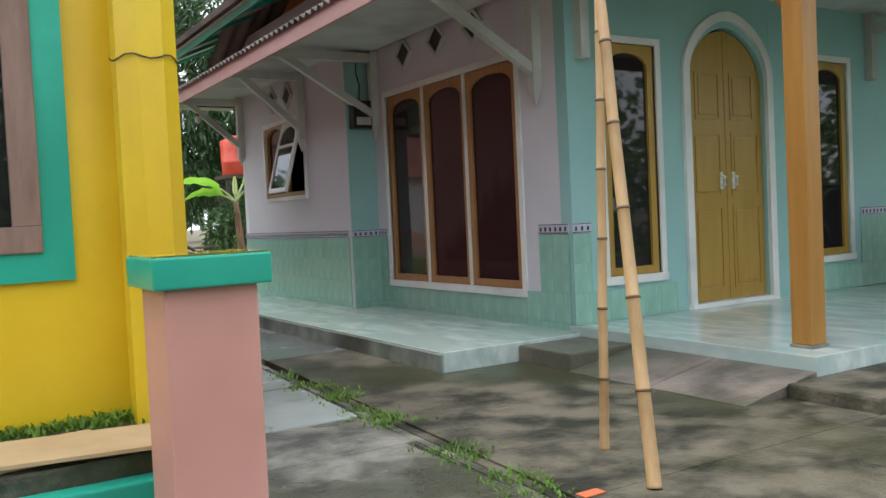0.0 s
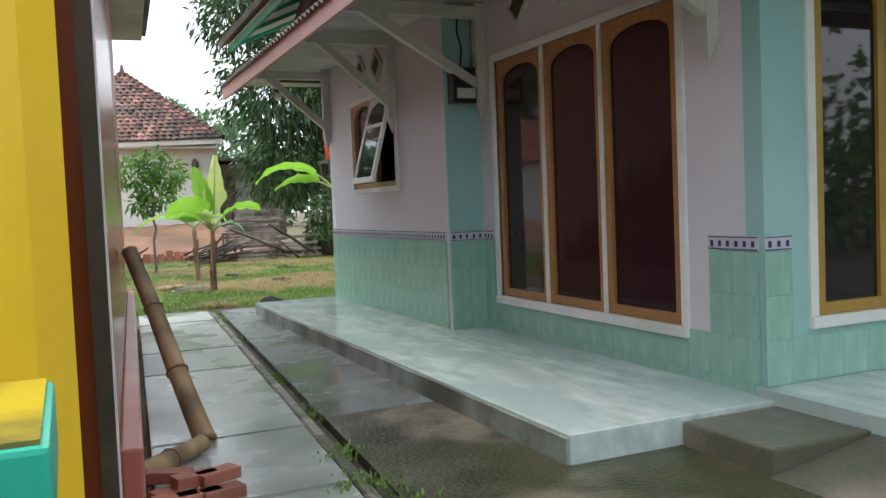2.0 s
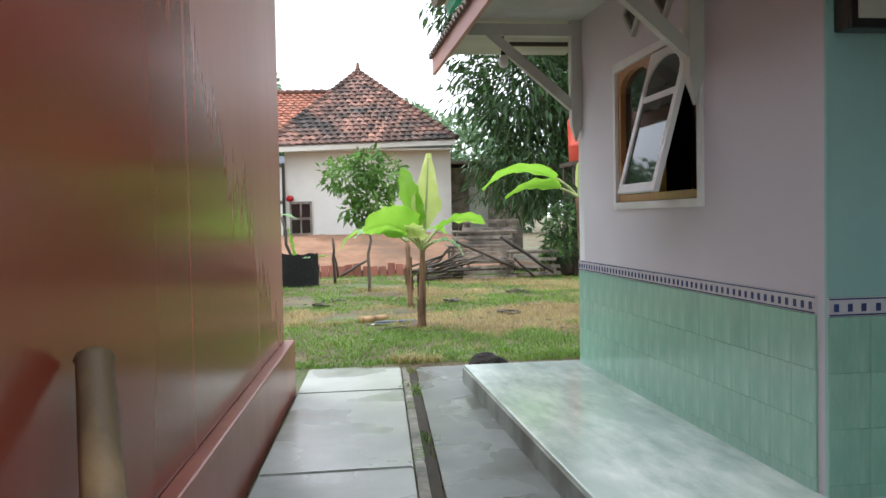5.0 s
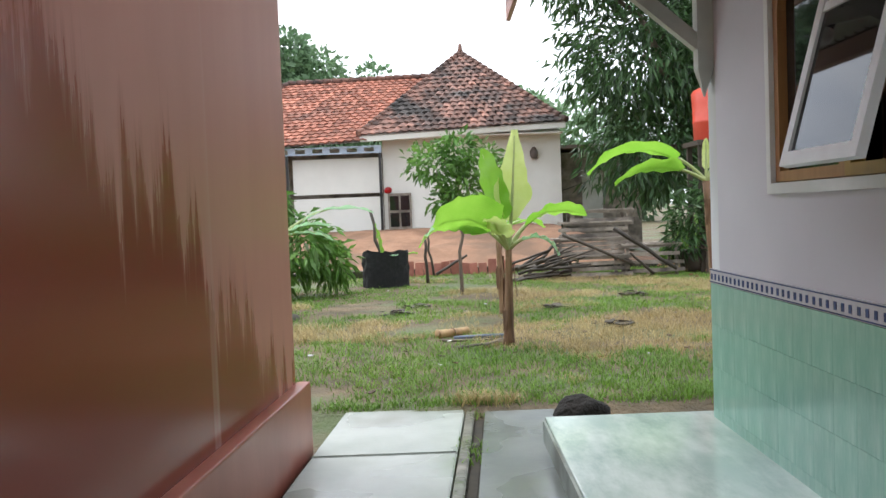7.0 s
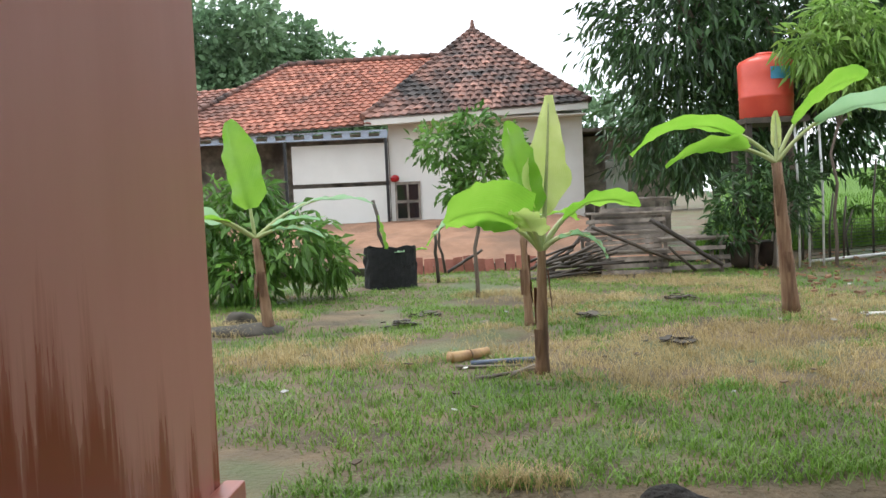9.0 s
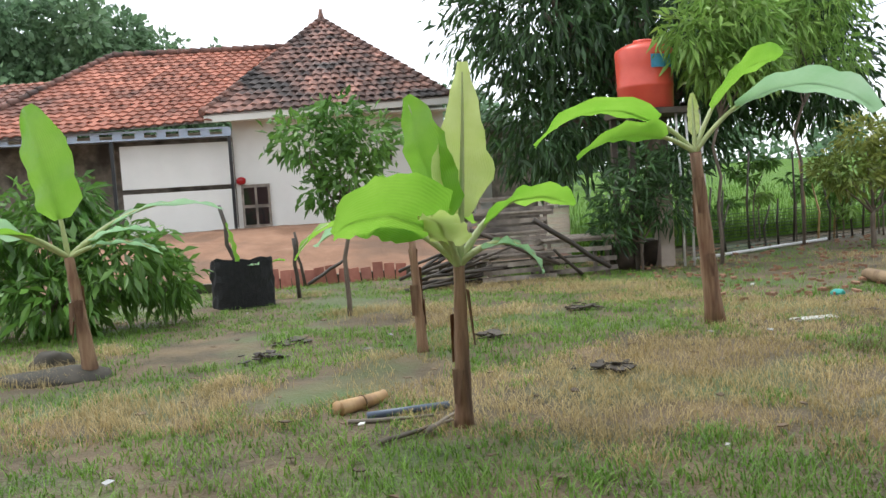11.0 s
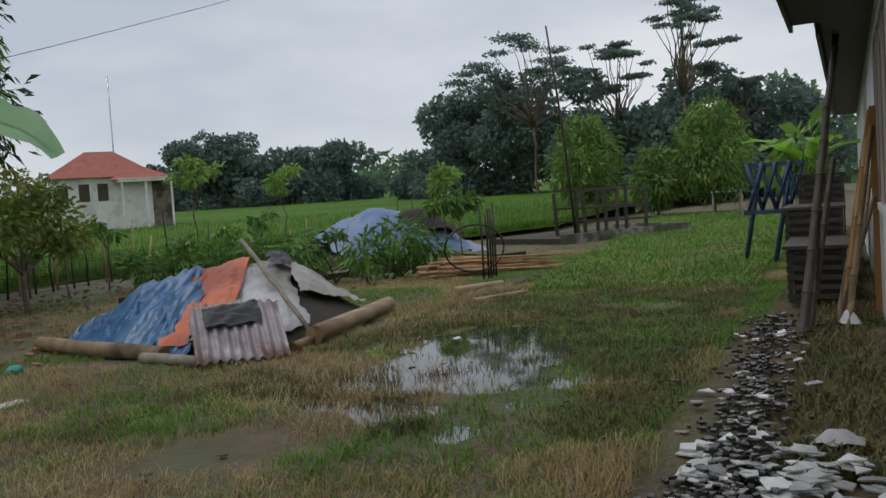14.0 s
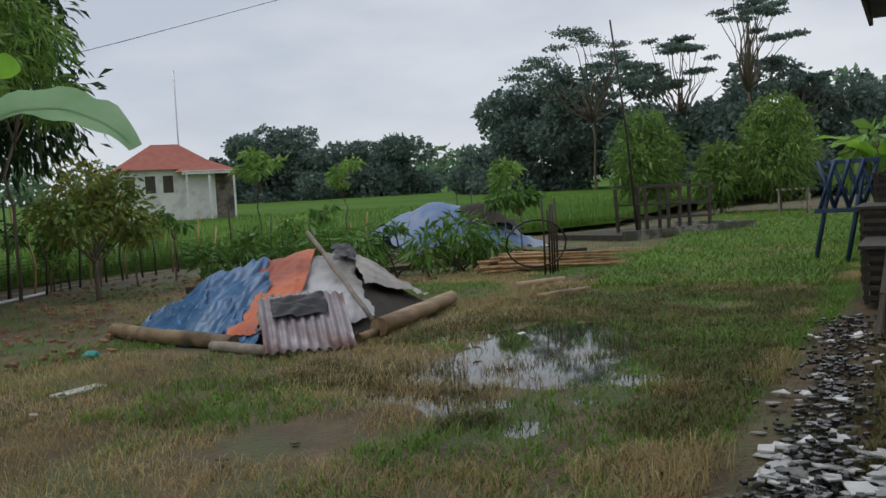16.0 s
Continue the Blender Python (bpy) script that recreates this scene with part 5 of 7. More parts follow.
# stacked slatted benches and wood heap
def slat_bench(at, w, d, h, rot, slats, seed):
    rng = random.Random(seed)
    ob = thing("slatted_bamboo_bench", at, "weathered bamboo slat bench in a stack of old wood", "bench", "slatted benches")
    m0 = Matrix.Translation(at) @ Matrix.Rotation(radians(rot), 4, "Z")
    for sx in (-1, 1):
        for sy in (-1, 1):
            part("leg", cube(sx * (w / 2 - 0.06) - 0.03, sx * (w / 2 - 0.06) + 0.03, sy * (d / 2 - 0.05) - 0.03, sy * (d / 2 - 0.05) + 0.03, 0, h, m0), M_GREYWOOD, ob)
    for k in range(slats):
        z = h * (0.18 + 0.82 * k / max(1, slats - 1))
        part("slat", cube(-w / 2 + rng.uniform(-0.1, 0.05), w / 2 + rng.uniform(-0.05, 0.1), -d / 2 - 0.025, -d / 2 + 0.005, z - 0.045, z + 0.028, m0 @ Matrix.Rotation(rng.uniform(-0.02, 0.02), 4, "Y")), M_GREYWOOD, ob)
    for k in range(6):
        y = -d / 2 + d * k / 5
        part("top_slat", cube(-w / 2 - 0.05, w / 2 + 0.05, y - 0.05, y + 0.04, h, h + 0.03, m0 @ Matrix.Rotation(rng.uniform(-0.03, 0.03), 4, "Z")), M_GREYWOOD, ob)


slat_bench((6.95, 26.3, 0), 1.1, 0.8, 0.42, 4, 4, 1)
slat_bench((8.05, 26.4, 0), 1.1, 0.8, 0.62, -3, 4, 2)
slat_bench((6.8, 26.6, 0.45), 1.35, 0.7, 0.32, 2, 4, 3)
slat_bench((7.0, 26.8, 0.80), 1.4, 0.7, 0.30, -4, 3, 4)
slat_bench((7.1, 26.9, 1.13), 1.3, 0.6, 0.22, 3, 2, 5)
rng = random.Random(77)
for k in range(34):
    x, y = rng.uniform(5.5, 6.5), rng.uniform(25.6, 26.6)
    a = rng.uniform(-0.9, 0.9)
    z = rng.uniform(0.02, 0.45)
    bm = bmesh.new()
    ln = rng.uniform(0.35, 0.65)
    limb(bm, (x - ln * math.cos(a), y - 0.3 * math.sin(a), max(0.02, z - 0.12)), (x + ln * math.cos(a), y + 0.3 * math.sin(a), z + rng.uniform(-0.1, 0.25)), 0.03, 0.018, k * 1.3, 4, 0.08)
    tagged(part("firewood_stick", bm, M_DARKWOOD), "dark stick in a heap of firewood", "firewood", "firewood heap")
for (p, q, r) in (((7.2, 25.7, 1.0), (8.4, 25.6, 0.15), 0.045), ((6.2, 25.9, 0.9), (7.6, 25.8, 0.25), 0.035), ((8.0, 25.8, 0.05), (7.5, 25.7, 0.5), 0.03)):
    bm = bmesh.new()
    limb(bm, p, q, r, r * 0.8, r * 50, 4, 0.03)
    tagged(part("leaning_branch", bm, M_DARKWOOD), "dark branch leaning on the bench stack", "branch", "leaning branches")
M_POT = mat("dark_clay_pot", (0.05, 0.04, 0.033), (0.10, 0.075, 0.06), 5, 0.6, 0.2, 30)
for x, y in ((9.05, 26.6), (9.75, 26.9)):
    ob = thing("plant_pot", (x, y, 0), "dark round plant pot on the ground", "pot", "plant pots")
    bm = bmesh.new()
    tube(bm, [(x, y, 0), (x, y, 0.1), (x, y, 0.3), (x, y, 0.42), (x, y, 0.46)], [0.22, 0.28, 0.33, 0.34, 0.37], 16)
    part("body", bm, M_POT, ob)
    bm = bmesh.new()
    bmesh.ops.create_circle(bm, cap_ends=True, segments=16, radius=0.3, matrix=Matrix.Translation((x, y, 0.463)))
    part("soil", bm, M_SOIL, ob)

# water tank on its stand
M_TANK = mat("orange_red_tank_plastic", (0.62, 0.075, 0.045), (0.72, 0.11, 0.065), 2, 0.35, 0.05, 20, c3=(0.55, 0.06, 0.04))
tank = thing("water_tank", (9.62, 26.7, 2.72), "orange-red plastic water tank on a tall stand", "water tank")
bm = bmesh.new()
tube(bm, [(9.62, 26.7, z) for z in (2.72, 2.75, 3.1, 3.12, 3.15, 3.5, 3.72, 3.78, 3.86, 3.88)], [0.42, 0.47, 0.48, 0.495, 0.48, 0.49, 0.5, 0.47, 0.3, 0.2], 28)
part("body", bm, M_TANK, tank)
bm = bmesh.new()
tube(bm, [(9.62, 26.7, 3.87), (9.62, 26.7, 3.93)], [0.19, 0.17], 18)
part("lid", bm, M_TANK, tank)
bm = bmesh.new()
for k in range(6):
    a0, a1 = radians(-100 + 9 * k), radians(-91 + 9 * k)
    f = [bm.verts.new((9.62 + 0.505 * math.cos(a), 26.7 + 0.505 * math.sin(a), z)) for a, z in ((a0, 3.4), (a1, 3.4), (a1, 3.62), (a0, 3.62))]
    bm.faces.new(f)
part("label_patch", bm, mat("blue_label", (0.05, 0.25, 0.42), (0.08, 0.32, 0.5), 9, 0.4, 0), tank, "plain blue and pale label")
stand = thing("tank_stand", (9.62, 26.7, 0), "tank stand with a concrete pillar and white pipes", "stand")
part("pillar", cube(9.66, 9.92, 26.45, 26.7, -0.05, 1.25, bevel=0.01), mat("buff_concrete_pillar", (0.38, 0.32, 0.26), (0.48, 0.41, 0.34), 4, 0.7, 0.3, 30), stand, "buff concrete pillar")
part("platform", cube(9.05, 10.2, 26.15, 27.25, 2.62, 2.72), M_DARKWOOD, stand)
for x, y in ((9.15, 27.1), (10.1, 27.1), (9.15, 26.3)):
    part("leg", cube(x - 0.05, x + 0.05, y - 0.05, y + 0.05, -0.05, 2.62), M_DARKWOOD, stand)
for x, y in ((10.02, 26.3), (10.22, 26.35), (10.5, 26.4)):
    bm = bmesh.new()
    tube(bm, [(x, y, -0.03), (x, y, 1.4), (x - 0.05, y, 2.66)], 0.022, 8)
    part("pipe", bm, M_WHITE, stand, "white plastic pipe")

# net fence along the field
M_NET = leaf_mat("dark_green_fence_net", (0.03, 0.05, 0.035), (0.05, 0.075, 0.05), 0.7, 0.2, 0.2)
FENCE = [(10.6, 27.4), (13.4, 28.6), (16.4, 30.0), (19.5, 30.6), (23.0, 29.6), (26.5, 27.8), (30.0, 26.0)]
fence = thing("garden_fence", (17, 29.6, 0), "garden fence of thin stakes with dark netting", "fence")
rng = random.Random(3)
for (x0, y0), (x1, y1) in zip(FENCE, FENCE[1:]):
    for k in range(7):
        t = k / 7
        x, y = x0 + (x1 - x0) * t + rng.uniform(-0.15, 0.15), y0 + (y1 - y0) * t + rng.uniform(-0.1, 0.1)
        h = rng.uniform(0.8, 1.3) if rng.random() < 0.7 else rng.uniform(1.4, 2.0)
        bm = bmesh.new()
        tube(bm, [(x, y, -0.05), (x + rng.uniform(-0.06, 0.06), y, h * 0.5), (x + rng.uniform(-0.12, 0.12), y, h)], [0.025, 0.022, 0.018], 6)
        part("stake", bm, M_DARKWOOD if rng.random() < 0.7 else M_BAMBOO, fence)
    v, f = [], []
    n = 60
    for i in range(n):
        for z in range(12):
            t = i / n
            p = (x0 + (x1 - x0) * t, y0 + (y1 - y0) * t, 0.02 + 0.066 * z)
            b = len(v)
            dx, dy = (x1 - x0) / n, (y1 - y0) / n
            v += [p, (p[0] + dx, p[1] + dy, p[2] + 0.01), (p[0] + dx, p[1] + dy, p[2] + 0.022), (p[0], p[1], p[2] + 0.012)]
            f.append((b, b + 1, b + 2, b + 3))
    tagged(pieces("net", v, f, M_NET, fence), "dark fine netting", kind="stuff")
bm = bmesh.new()
tube(bm, [(10.5, 27.0, 0.03), (12.5, 27.9, 0.05), (14.5, 29.0, 0.04)], 0.03, 8)
tagged(part("white_pipe", bm, M_WHITE), "white plastic pipe lying along the fence", "pipe")
tagged(part("bed_edge", cube(0, 9.5, -0.06, 0.06, -0.03, 0.12, Matrix.Translation((14.9, 25.6, 0)) @ Matrix.Rotation(radians(-28), 4, "Z")), M_SOIL), "dark raised edge of the garden bed", "edge", kind="structure")

# rice field
def near_edge(a):
    pts = ((-5, 15.5), (15, 15.5), (22, 16.2), (43, 24), (62, 27), (72, 34), (80, 60), (88, 80))
    for (a0, r0), (a1, r1) in zip(pts, pts[1:]):
        if a <= a1:
            return r0 + (r1 - r0) * (a - a0) / (a1 - a0)
    return 80


verts, faces, na, nr = [], [], 110, 34
for j in range(nr + 1):
    for i in range(na + 1):
        a = 18 + 66 * i / na
        r0 = near_edge(a) + 0.6
        r = r0 + (260 - r0) * (j / nr) ** 2.6
        x, y = 4 + r * math.sin(radians(a)), 14 + r * math.cos(radians(a))
        z = (0.0 if j == 0 else 0.32) + 0.0165 * max(0, r - 24) + 0.008 * max(0, r - 40) + 0.05 * noise.noise((x * 0.8, y * 0.8, 0))
        verts.append((x, y, z))
faces = [(j * (na + 1) + i, j * (na + 1) + i + 1, (j + 1) * (na + 1) + i + 1, (j + 1) * (na + 1) + i) for j in range(nr) for i in range(na)]
M_RICE = mat("young_rice_field", (0.060, 0.14, 0.014), (0.105, 0.205, 0.024), 0.12, 0.8, 1.0, 9, spec=0.15, c3=(0.085, 0.175, 0.02), dist=0.12)
tagged(pieces("rice_field", verts, faces, M_RICE, None, True), "bright green field of young rice", "field", kind="stuff")
nrng = np.random.default_rng(9)
cnt = 26000
a = 18 + 66 * nrng.random(cnt)
r = np.array([near_edge(q) for q in a]) + 0.5 + 34 * nrng.random(cnt) ** 1.8
x, y = 4 + r * np.sin(np.radians(a)), 14 + r * np.cos(np.radians(a))
z = 0.10 + 0.0165 * np.maximum(0, r - 24) + 0.008 * np.maximum(0, r - 40)
h = 0.38 + 0.16 * nrng.random(cnt)
az = nrng.random(cnt) * 6.28
lean = nrng.random(cnt) * 0.16
w = 0.012 + 0.006 * r / 20
v = np.stack([np.stack([x - w * np.cos(az), y - w * np.sin(az), z], 1), np.stack([x + w * np.cos(az), y + w * np.sin(az), z], 1), np.stack([x + lean * np.sin(az), y - lean * np.cos(az), z + h], 1)], 1).reshape(-1, 3)
M_RICEBLADE = leaf_mat("rice_blade", (0.08, 0.18, 0.02), (0.14, 0.25, 0.035), 0.5, 0.35, 0.25, 0.15)
tagged(pieces("rice_blades", v.tolist(), np.arange(cnt * 3).reshape(-1, 3).tolist(), M_RICEBLADE), "upright blades of young rice", "rice", kind="stuff")

# ---- far things ----
fh = thing("far_red_roof_house", (49, 62, 1.6), "distant bungalow with a red hipped roof", "house")
fx = Matrix.Translation((46.3, 58.6, 3.0)) @ Matrix.Rotation(radians(-39), 4, "Z") @ Matrix.Scale(0.8, 4)
part("wall", cube(-4.6, 3.0, -2.4, 3.5, -2.6, 1.9, fx), M_WHITE, fh)
# Grey material puts the porch's shade into this wall's colour.
part("porch_wall", cube(3.0, 4.6, -1.6, 3.4, -3.2, 1.8, fx), M_GREYWOOD, fh, "porch wall with its shade painted grey")
M_FARROOF = mat("faded_red_roof", (0.30, 0.085, 0.06), (0.38, 0.13, 0.09), 2, 0.7, 0.4, 20)
bm = bmesh.new()
P = [bm.verts.new(fx @ Vector(p)) for p in ((-5.2, -3, 1.8), (3.6, -3, 1.8), (3.6, 4, 1.8), (-5.2, 4, 1.8), (-1.8, 0.5, 4.1), (0.4, 0.5, 4.1))]
for q in ((0, 1, 5, 4), (1, 2, 5), (2, 3, 4, 5), (3, 0, 4), (0, 3, 2, 1)):
    bm.faces.new([P[i] for i in q])
part("roof", bm, M_FARROOF, fh)
bm = bmesh.new()
P = [bm.verts.new(fx @ Vector(p)) for p in ((-0.4, -3.8, 1.5), (4.9, -3.8, 1.5), (4.9, 3.8, 1.5), (1.5, 3.8, 1.6), (2.0, -0.5, 2.9), (2.2, 0.6, 2.9))]
for q in ((0, 1, 4), (1, 2, 5, 4), (2, 3, 5), (3, 0, 4, 5), (0, 3, 2, 1)):
    bm.faces.new([P[i] for i in q])
part("porch_roof", bm, M_FARROOF, fh)
part("gable", cube(0.2, 4.4, -3.75, -3.65, 1.3, 1.6, fx), M_WHITE, fh, "pale gable board")
for u in (0.6, 2.4, 4.4):
    part("porch_post", cube(u - 0.08, u + 0.08, -3.6, -3.44, -3.2, 1.5, fx), M_WHITE, fh)
for u in (-3.8, -2.2, -0.8):
    part("window", cube(u - 0.4, u + 0.4, -2.45, -2.38, -0.1, 1.3, fx), M_DARKWOOD, fh)
bm = bmesh.new()
tube(bm, [(52, 64, 2), (52, 64, 12.5)], 0.05, 5)
tagged(part("far_antenna", bm, M_STEEL), "thin distant antenna mast", "antenna")


def polar(bearing, r, z=0.0):
    return (4 + r * math.sin(radians(bearing)), 14 + r * math.cos(radians(bearing)), z)


def woods(name, spots, count, leaf, material, label, seed):
    """A far wood: many leaf clumps in uneven masses. Spots: bearing, distance, base, top, radius."""
    rng = random.Random(seed)
    cs, ss = [], []
    for b, r, z0, z1, w in spots:
        x, y, _ = polar(b, r)
        for k in range(15):
            t = rng.random()
            s = w * rng.uniform(0.3, 0.55) * (1.1 - 0.5 * t)
            cs.append((x + rng.uniform(-1, 1) * w * (1 - 0.5 * t), y + rng.uniform(-1, 1) * w * 0.5, z0 + (z1 - z0) * (0.12 + 0.8 * t)))
            ss.append((s, s, s * 0.75))
    v, f = leaves(cs, ss, count, leaf, seed, 0.2, 0.6, shell=0.6)
    return tagged(pieces(name, v, f, material), label, "trees", kind="stuff")


# Woods in the hazed leaf colours; the air itself is clear.
woods("far_bamboo_grove", [(48.5, 120, 0, 11, 7), (50.5, 120, 0, 12.5, 7), (53, 120, 0, 11, 6), (55, 122, 0, 12, 6), (57.3, 122, 0, 12.5, 6), (59, 122, 0, 11, 4.5), (46.5, 125, 0, 9, 5)], 60000, 0.6, M_LEAF_HAZED, "distant dark bamboo grove across the field", 51)
woods("far_wood", [(65, 95, 0, 13, 6), (67.5, 95, 0, 15, 6), (70, 92, 0, 15.5, 6), (73, 90, 0, 15, 6), (76, 88, 0, 13.5, 6), (79, 86, 0, 13, 6), (82, 86, 0, 14, 6), (85, 90, 0, 11, 6), (88, 90, 0, 10, 6), (63.5, 100, 0, 8, 4)], 90000, 0.5, M_LEAF_HAZED, "dense wood beyond the field", 52)
woods("far_haze_wood", [(35, 240, 0, 16, 14), (40, 240, 0, 14, 14), (44, 240, 0, 17, 12), (60, 240, 0, 16, 12), (62.5, 240, 0, 15, 12), (64, 220, 0, 17, 10), (86, 200, 0, 22, 14), (91, 200, 0, 20, 14), (28, 220, 0, 18, 14), (20, 220, 0, 16, 14), (12, 220, 0, 18, 14)], 12000, 2.0, M_LEAF_HAZED2, "line of far trees on the horizon, paled by painted haze", 53)
woods("hill_wood", [(-26, 75, 0, 22, 12), (-22, 78, 0, 21, 10), (-19, 80, 0, 20, 9), (-17, 80, 0, 23, 8), (-15, 80, 0, 23, 8), (-13, 80, 0, 22, 8), (-11, 82, 0, 20, 7), (-9, 84, 0, 18, 7), (-7, 86, 0, 18, 7), (-3, 95, 0, 17, 7), (-6, 95, 2, 16, 8), (0, 100, 2, 17, 8), (5, 100, 2, 15, 8), (9, 90, 0, 14, 8), (15, 70, 0, 9, 7), (-32, 70, 2, 22, 12)], 100000, 0.72, M_LEAF_HAZED2, "wooded hillside behind the white house", 54)


def umbrella_tree(bearing, r, top, spread_, seed):
    """A tall thin albizia: bare forked trunk and flat layered crowns."""
    at = polar(bearing, r, 0)
    rng = random.Random(seed)
    blobs = []
    for k in range(24):
        t = rng.random()
        reach = spread_ * (2.9 - 1.6 * t)
        blobs.append((rng.uniform(-1, 1) * reach, rng.uniform(-0.5, 0.5) * reach, top * (0.70 + 0.30 * t), spread_ * rng.uniform(0.22, 0.55), 0.075))
    tree("albizia_tree", at, top, blobs, 0.16, 7000, 0.26, M_LEAF_HAZED, "tall distant albizia with flat layered foliage", seed, fork=0.5, droop=0.1, ratio=0.55, group="albizia trees", shell=0.2)


umbrella_tree(80.8, 80, 19.0, 3.0, 61)
umbrella_tree(76.5, 85, 15.5, 3.0, 62)
umbrella_tree(71.0, 85, 16.5, 4.2, 63)
umbrella_tree(83.5, 84, 13.0, 3.2, 64)

for b, r, top, w, cnt, m_, sd in ((74.2, 47, 5.6, 3.2, 6500, M_LEAF_ORCHARD, 71), (82.2, 46, 5.8, 3.5, 8000, M_LEAF_ORCHARD, 72), (78.7, 45, 3.6, 2.2, 3200, M_LEAF_ORCHARD, 73)):
    blobs = [(-0.45 * w, 0, top * 0.5, 0.55 * w), (0.5 * w, 0, top * 0.52, 0.55 * w), (0, 0, top * 0.72, 0.55 * w), (0.1, 0.2, top * 0.38, 0.6 * w), (-0.2 * w, 0, top * 0.86, 0.35 * w), (0.7 * w, 0, top * 0.34, 0.35 * w)]
    tree("orchard_tree", polar(b, r, -0.02), top, blobs, 0.10, cnt, 0.32, m_, "round leafy orchard tree at the end of the yard", sd, fork=0.2, droop=0.5, ratio=0.3, group="orchard trees")


def papaya(at, top, n, w, seed, material=M_LEAF_LIGHT):
    """A slender stem with an open head of broad fingered leaves."""
    rng = random.Random(seed)
    blobs = [(rng.uniform(-1, 1) * w, rng.uniform(-1, 1) * w * 0.5, top * rng.uniform(0.74, 0.97), w * 0.42, 0.6) for k in range(5)]
    tree("cassava_stalk", at, top, blobs, 0.022, n, 0.20, material, "slender garden plant with a light leafy head", seed, fork=0.6, droop=0.5, ratio=0.3, group="garden plants", shell=0.2)


papaya(polar(48.3, 21.5), 3.15, 420, 0.62, 81)
papaya(polar(54.0, 24.5), 2.8, 360, 0.55, 82)
papaya(polar(64.5, 20.5), 2.35, 420, 0.5, 83)
papaya(polar(65.5, 19.5), 1.7, 520, 0.6, 84, M_LEAF_MID)
papaya(polar(38.3, 19.5), 1.75, 300, 0.45, 85, M_LEAF_MID)
papaya(polar(30.5, 19.0), 1.9, 260, 0.45, 86, M_LEAF_MID)
papaya(polar(36.0, 19.0), 1.2, 240, 0.4, 87, M_LEAF_MID)
for i in range(14):
    papaya(polar(26 + 2.4 * i, 17.4 + 0.22 * i + (i % 3) * 0.7), 0.75 + 0.25 * (i % 4), 110, 0.30, 100 + i, M_LEAF_MID if i % 2 else M_LEAF_LIGHT)
bm = bmesh.new()
tube(bm, [(5.61, 36.03, 1.34), (15.34, 36.35, 4.45), (23.44, 36.61, 7.11), (31.54, 36.88, 9.88), (41.27, 37.2, 13.33), (55.86, 37.68, 18.55)], 0.011, 5)
tagged(part("overhead_wire", bm, M_BLACK), "thin overhead wire across the sky", "wire")
# Out-of-view trees, sized to dim the porch and fill the panes' reflections.
woods("unseen_screen_trees", [(118 + 10 * k, 24 + 3 * (k % 2), -0.5, 8.2 + 0.8 * (k % 3), 4.5) for k in range(14)], 50000, 0.3, M_LEAF_MID, "unseen trees added before the houses to darken porch and window panes", 55)

# ---- yard: tarpaulin heap ----
def cloth(name, x0, x1, y0, y1, height, material, label, parent=None, nx=46, ny=34, seed=1.0, crumple=0.05):
    """A crumpled sheet draped over a heap; height(u, v) gives its top, u along x, v along y."""
    verts = []
    for j in range(ny + 1):
        for i in range(nx + 1):
            u, v = i / nx, j / ny
            p = height(u, v)
            c = crumple * (noise.noise((p[0] * 2.6, p[1] * 2.6, seed)) + 0.6 * abs(noise.noise((p[0] * 6.5, p[1] * 6.5, seed + 3))) + 0.25 * noise.noise((p[0] * 15, p[1] * 15, seed)))
            verts.append((p[0] + 0.6 * c, p[1] - 0.5 * c, max(0.012, p[2] + c)))
    k = nx + 1
    faces = [(j * k + i, j * k + i + 1, (j + 1) * k + i + 1, (j + 1) * k + i) for j in range(ny) for i in range(nx)]
    ob = pieces(name, verts, faces, material, parent, True)
    return ob


M_TARPBLUE = mat("blue_tarpaulin", (0.028, 0.09, 0.21), (0.085, 0.20, 0.38), 3.5, 0.3, 0.6, 12, c3=(0.16, 0.27, 0.42), dist=0.03)
M_TARPORANGE = mat("orange_tarpaulin", (0.55, 0.13, 0.05), (0.66, 0.19, 0.08), 2.5, 0.45, 0.3, 14, c3=(0.34, 0.08, 0.04), dist=0.02)
M_TARPGREY = mat("grey_beige_canvas", (0.33, 0.31, 0.28), (0.46, 0.44, 0.41), 2.5, 0.6, 0.4, 12, c3=(0.25, 0.23, 0.20), dist=0.03)
M_TARPWHITE = mat("grey_white_tarpaulin", (0.46, 0.47, 0.49), (0.62, 0.62, 0.64), 2.0, 0.45, 0.4, 10, c3=(0.25, 0.24, 0.22), dist=0.03)
M_ZINC = mat("rusty_zinc_sheet", (0.24, 0.21, 0.23), (0.36, 0.33, 0.35), 2.5, 0.45, 0.2, 20, metal=0.35, c3=(0.16, 0.09, 0.075), stretch=(3, 1, 1))
M_DARKLOG = mat("wet_brown_log", (0.13, 0.085, 0.05), (0.34, 0.24, 0.14), 5, 0.6, 0.5, 30, c3=(0.07, 0.05, 0.03), detail=9, dist=0.012)
M_LOG = mat("pale_split_log", (0.34, 0.23, 0.13), (0.48, 0.36, 0.23), 4, 0.65, 0.4, 30, stretch=(0.4, 3, 3), c3=(0.20, 0.13, 0.075))

# the heap: s runs along it from its blue end, w from its foot up to its ridge and down behind
HEAP_S = (0.0, 0.2, 0.35, 0.5, 0.65, 0.72, 0.82, 1.0)
FOOT_X, FOOT_Y = (11.15, 10.52, 10.46, 10.50, 10.95, 11.40, 12.3, 13.95), (22.65, 21.0, 20.2, 19.7, 19.32, 19.38, 19.55, 19.85)
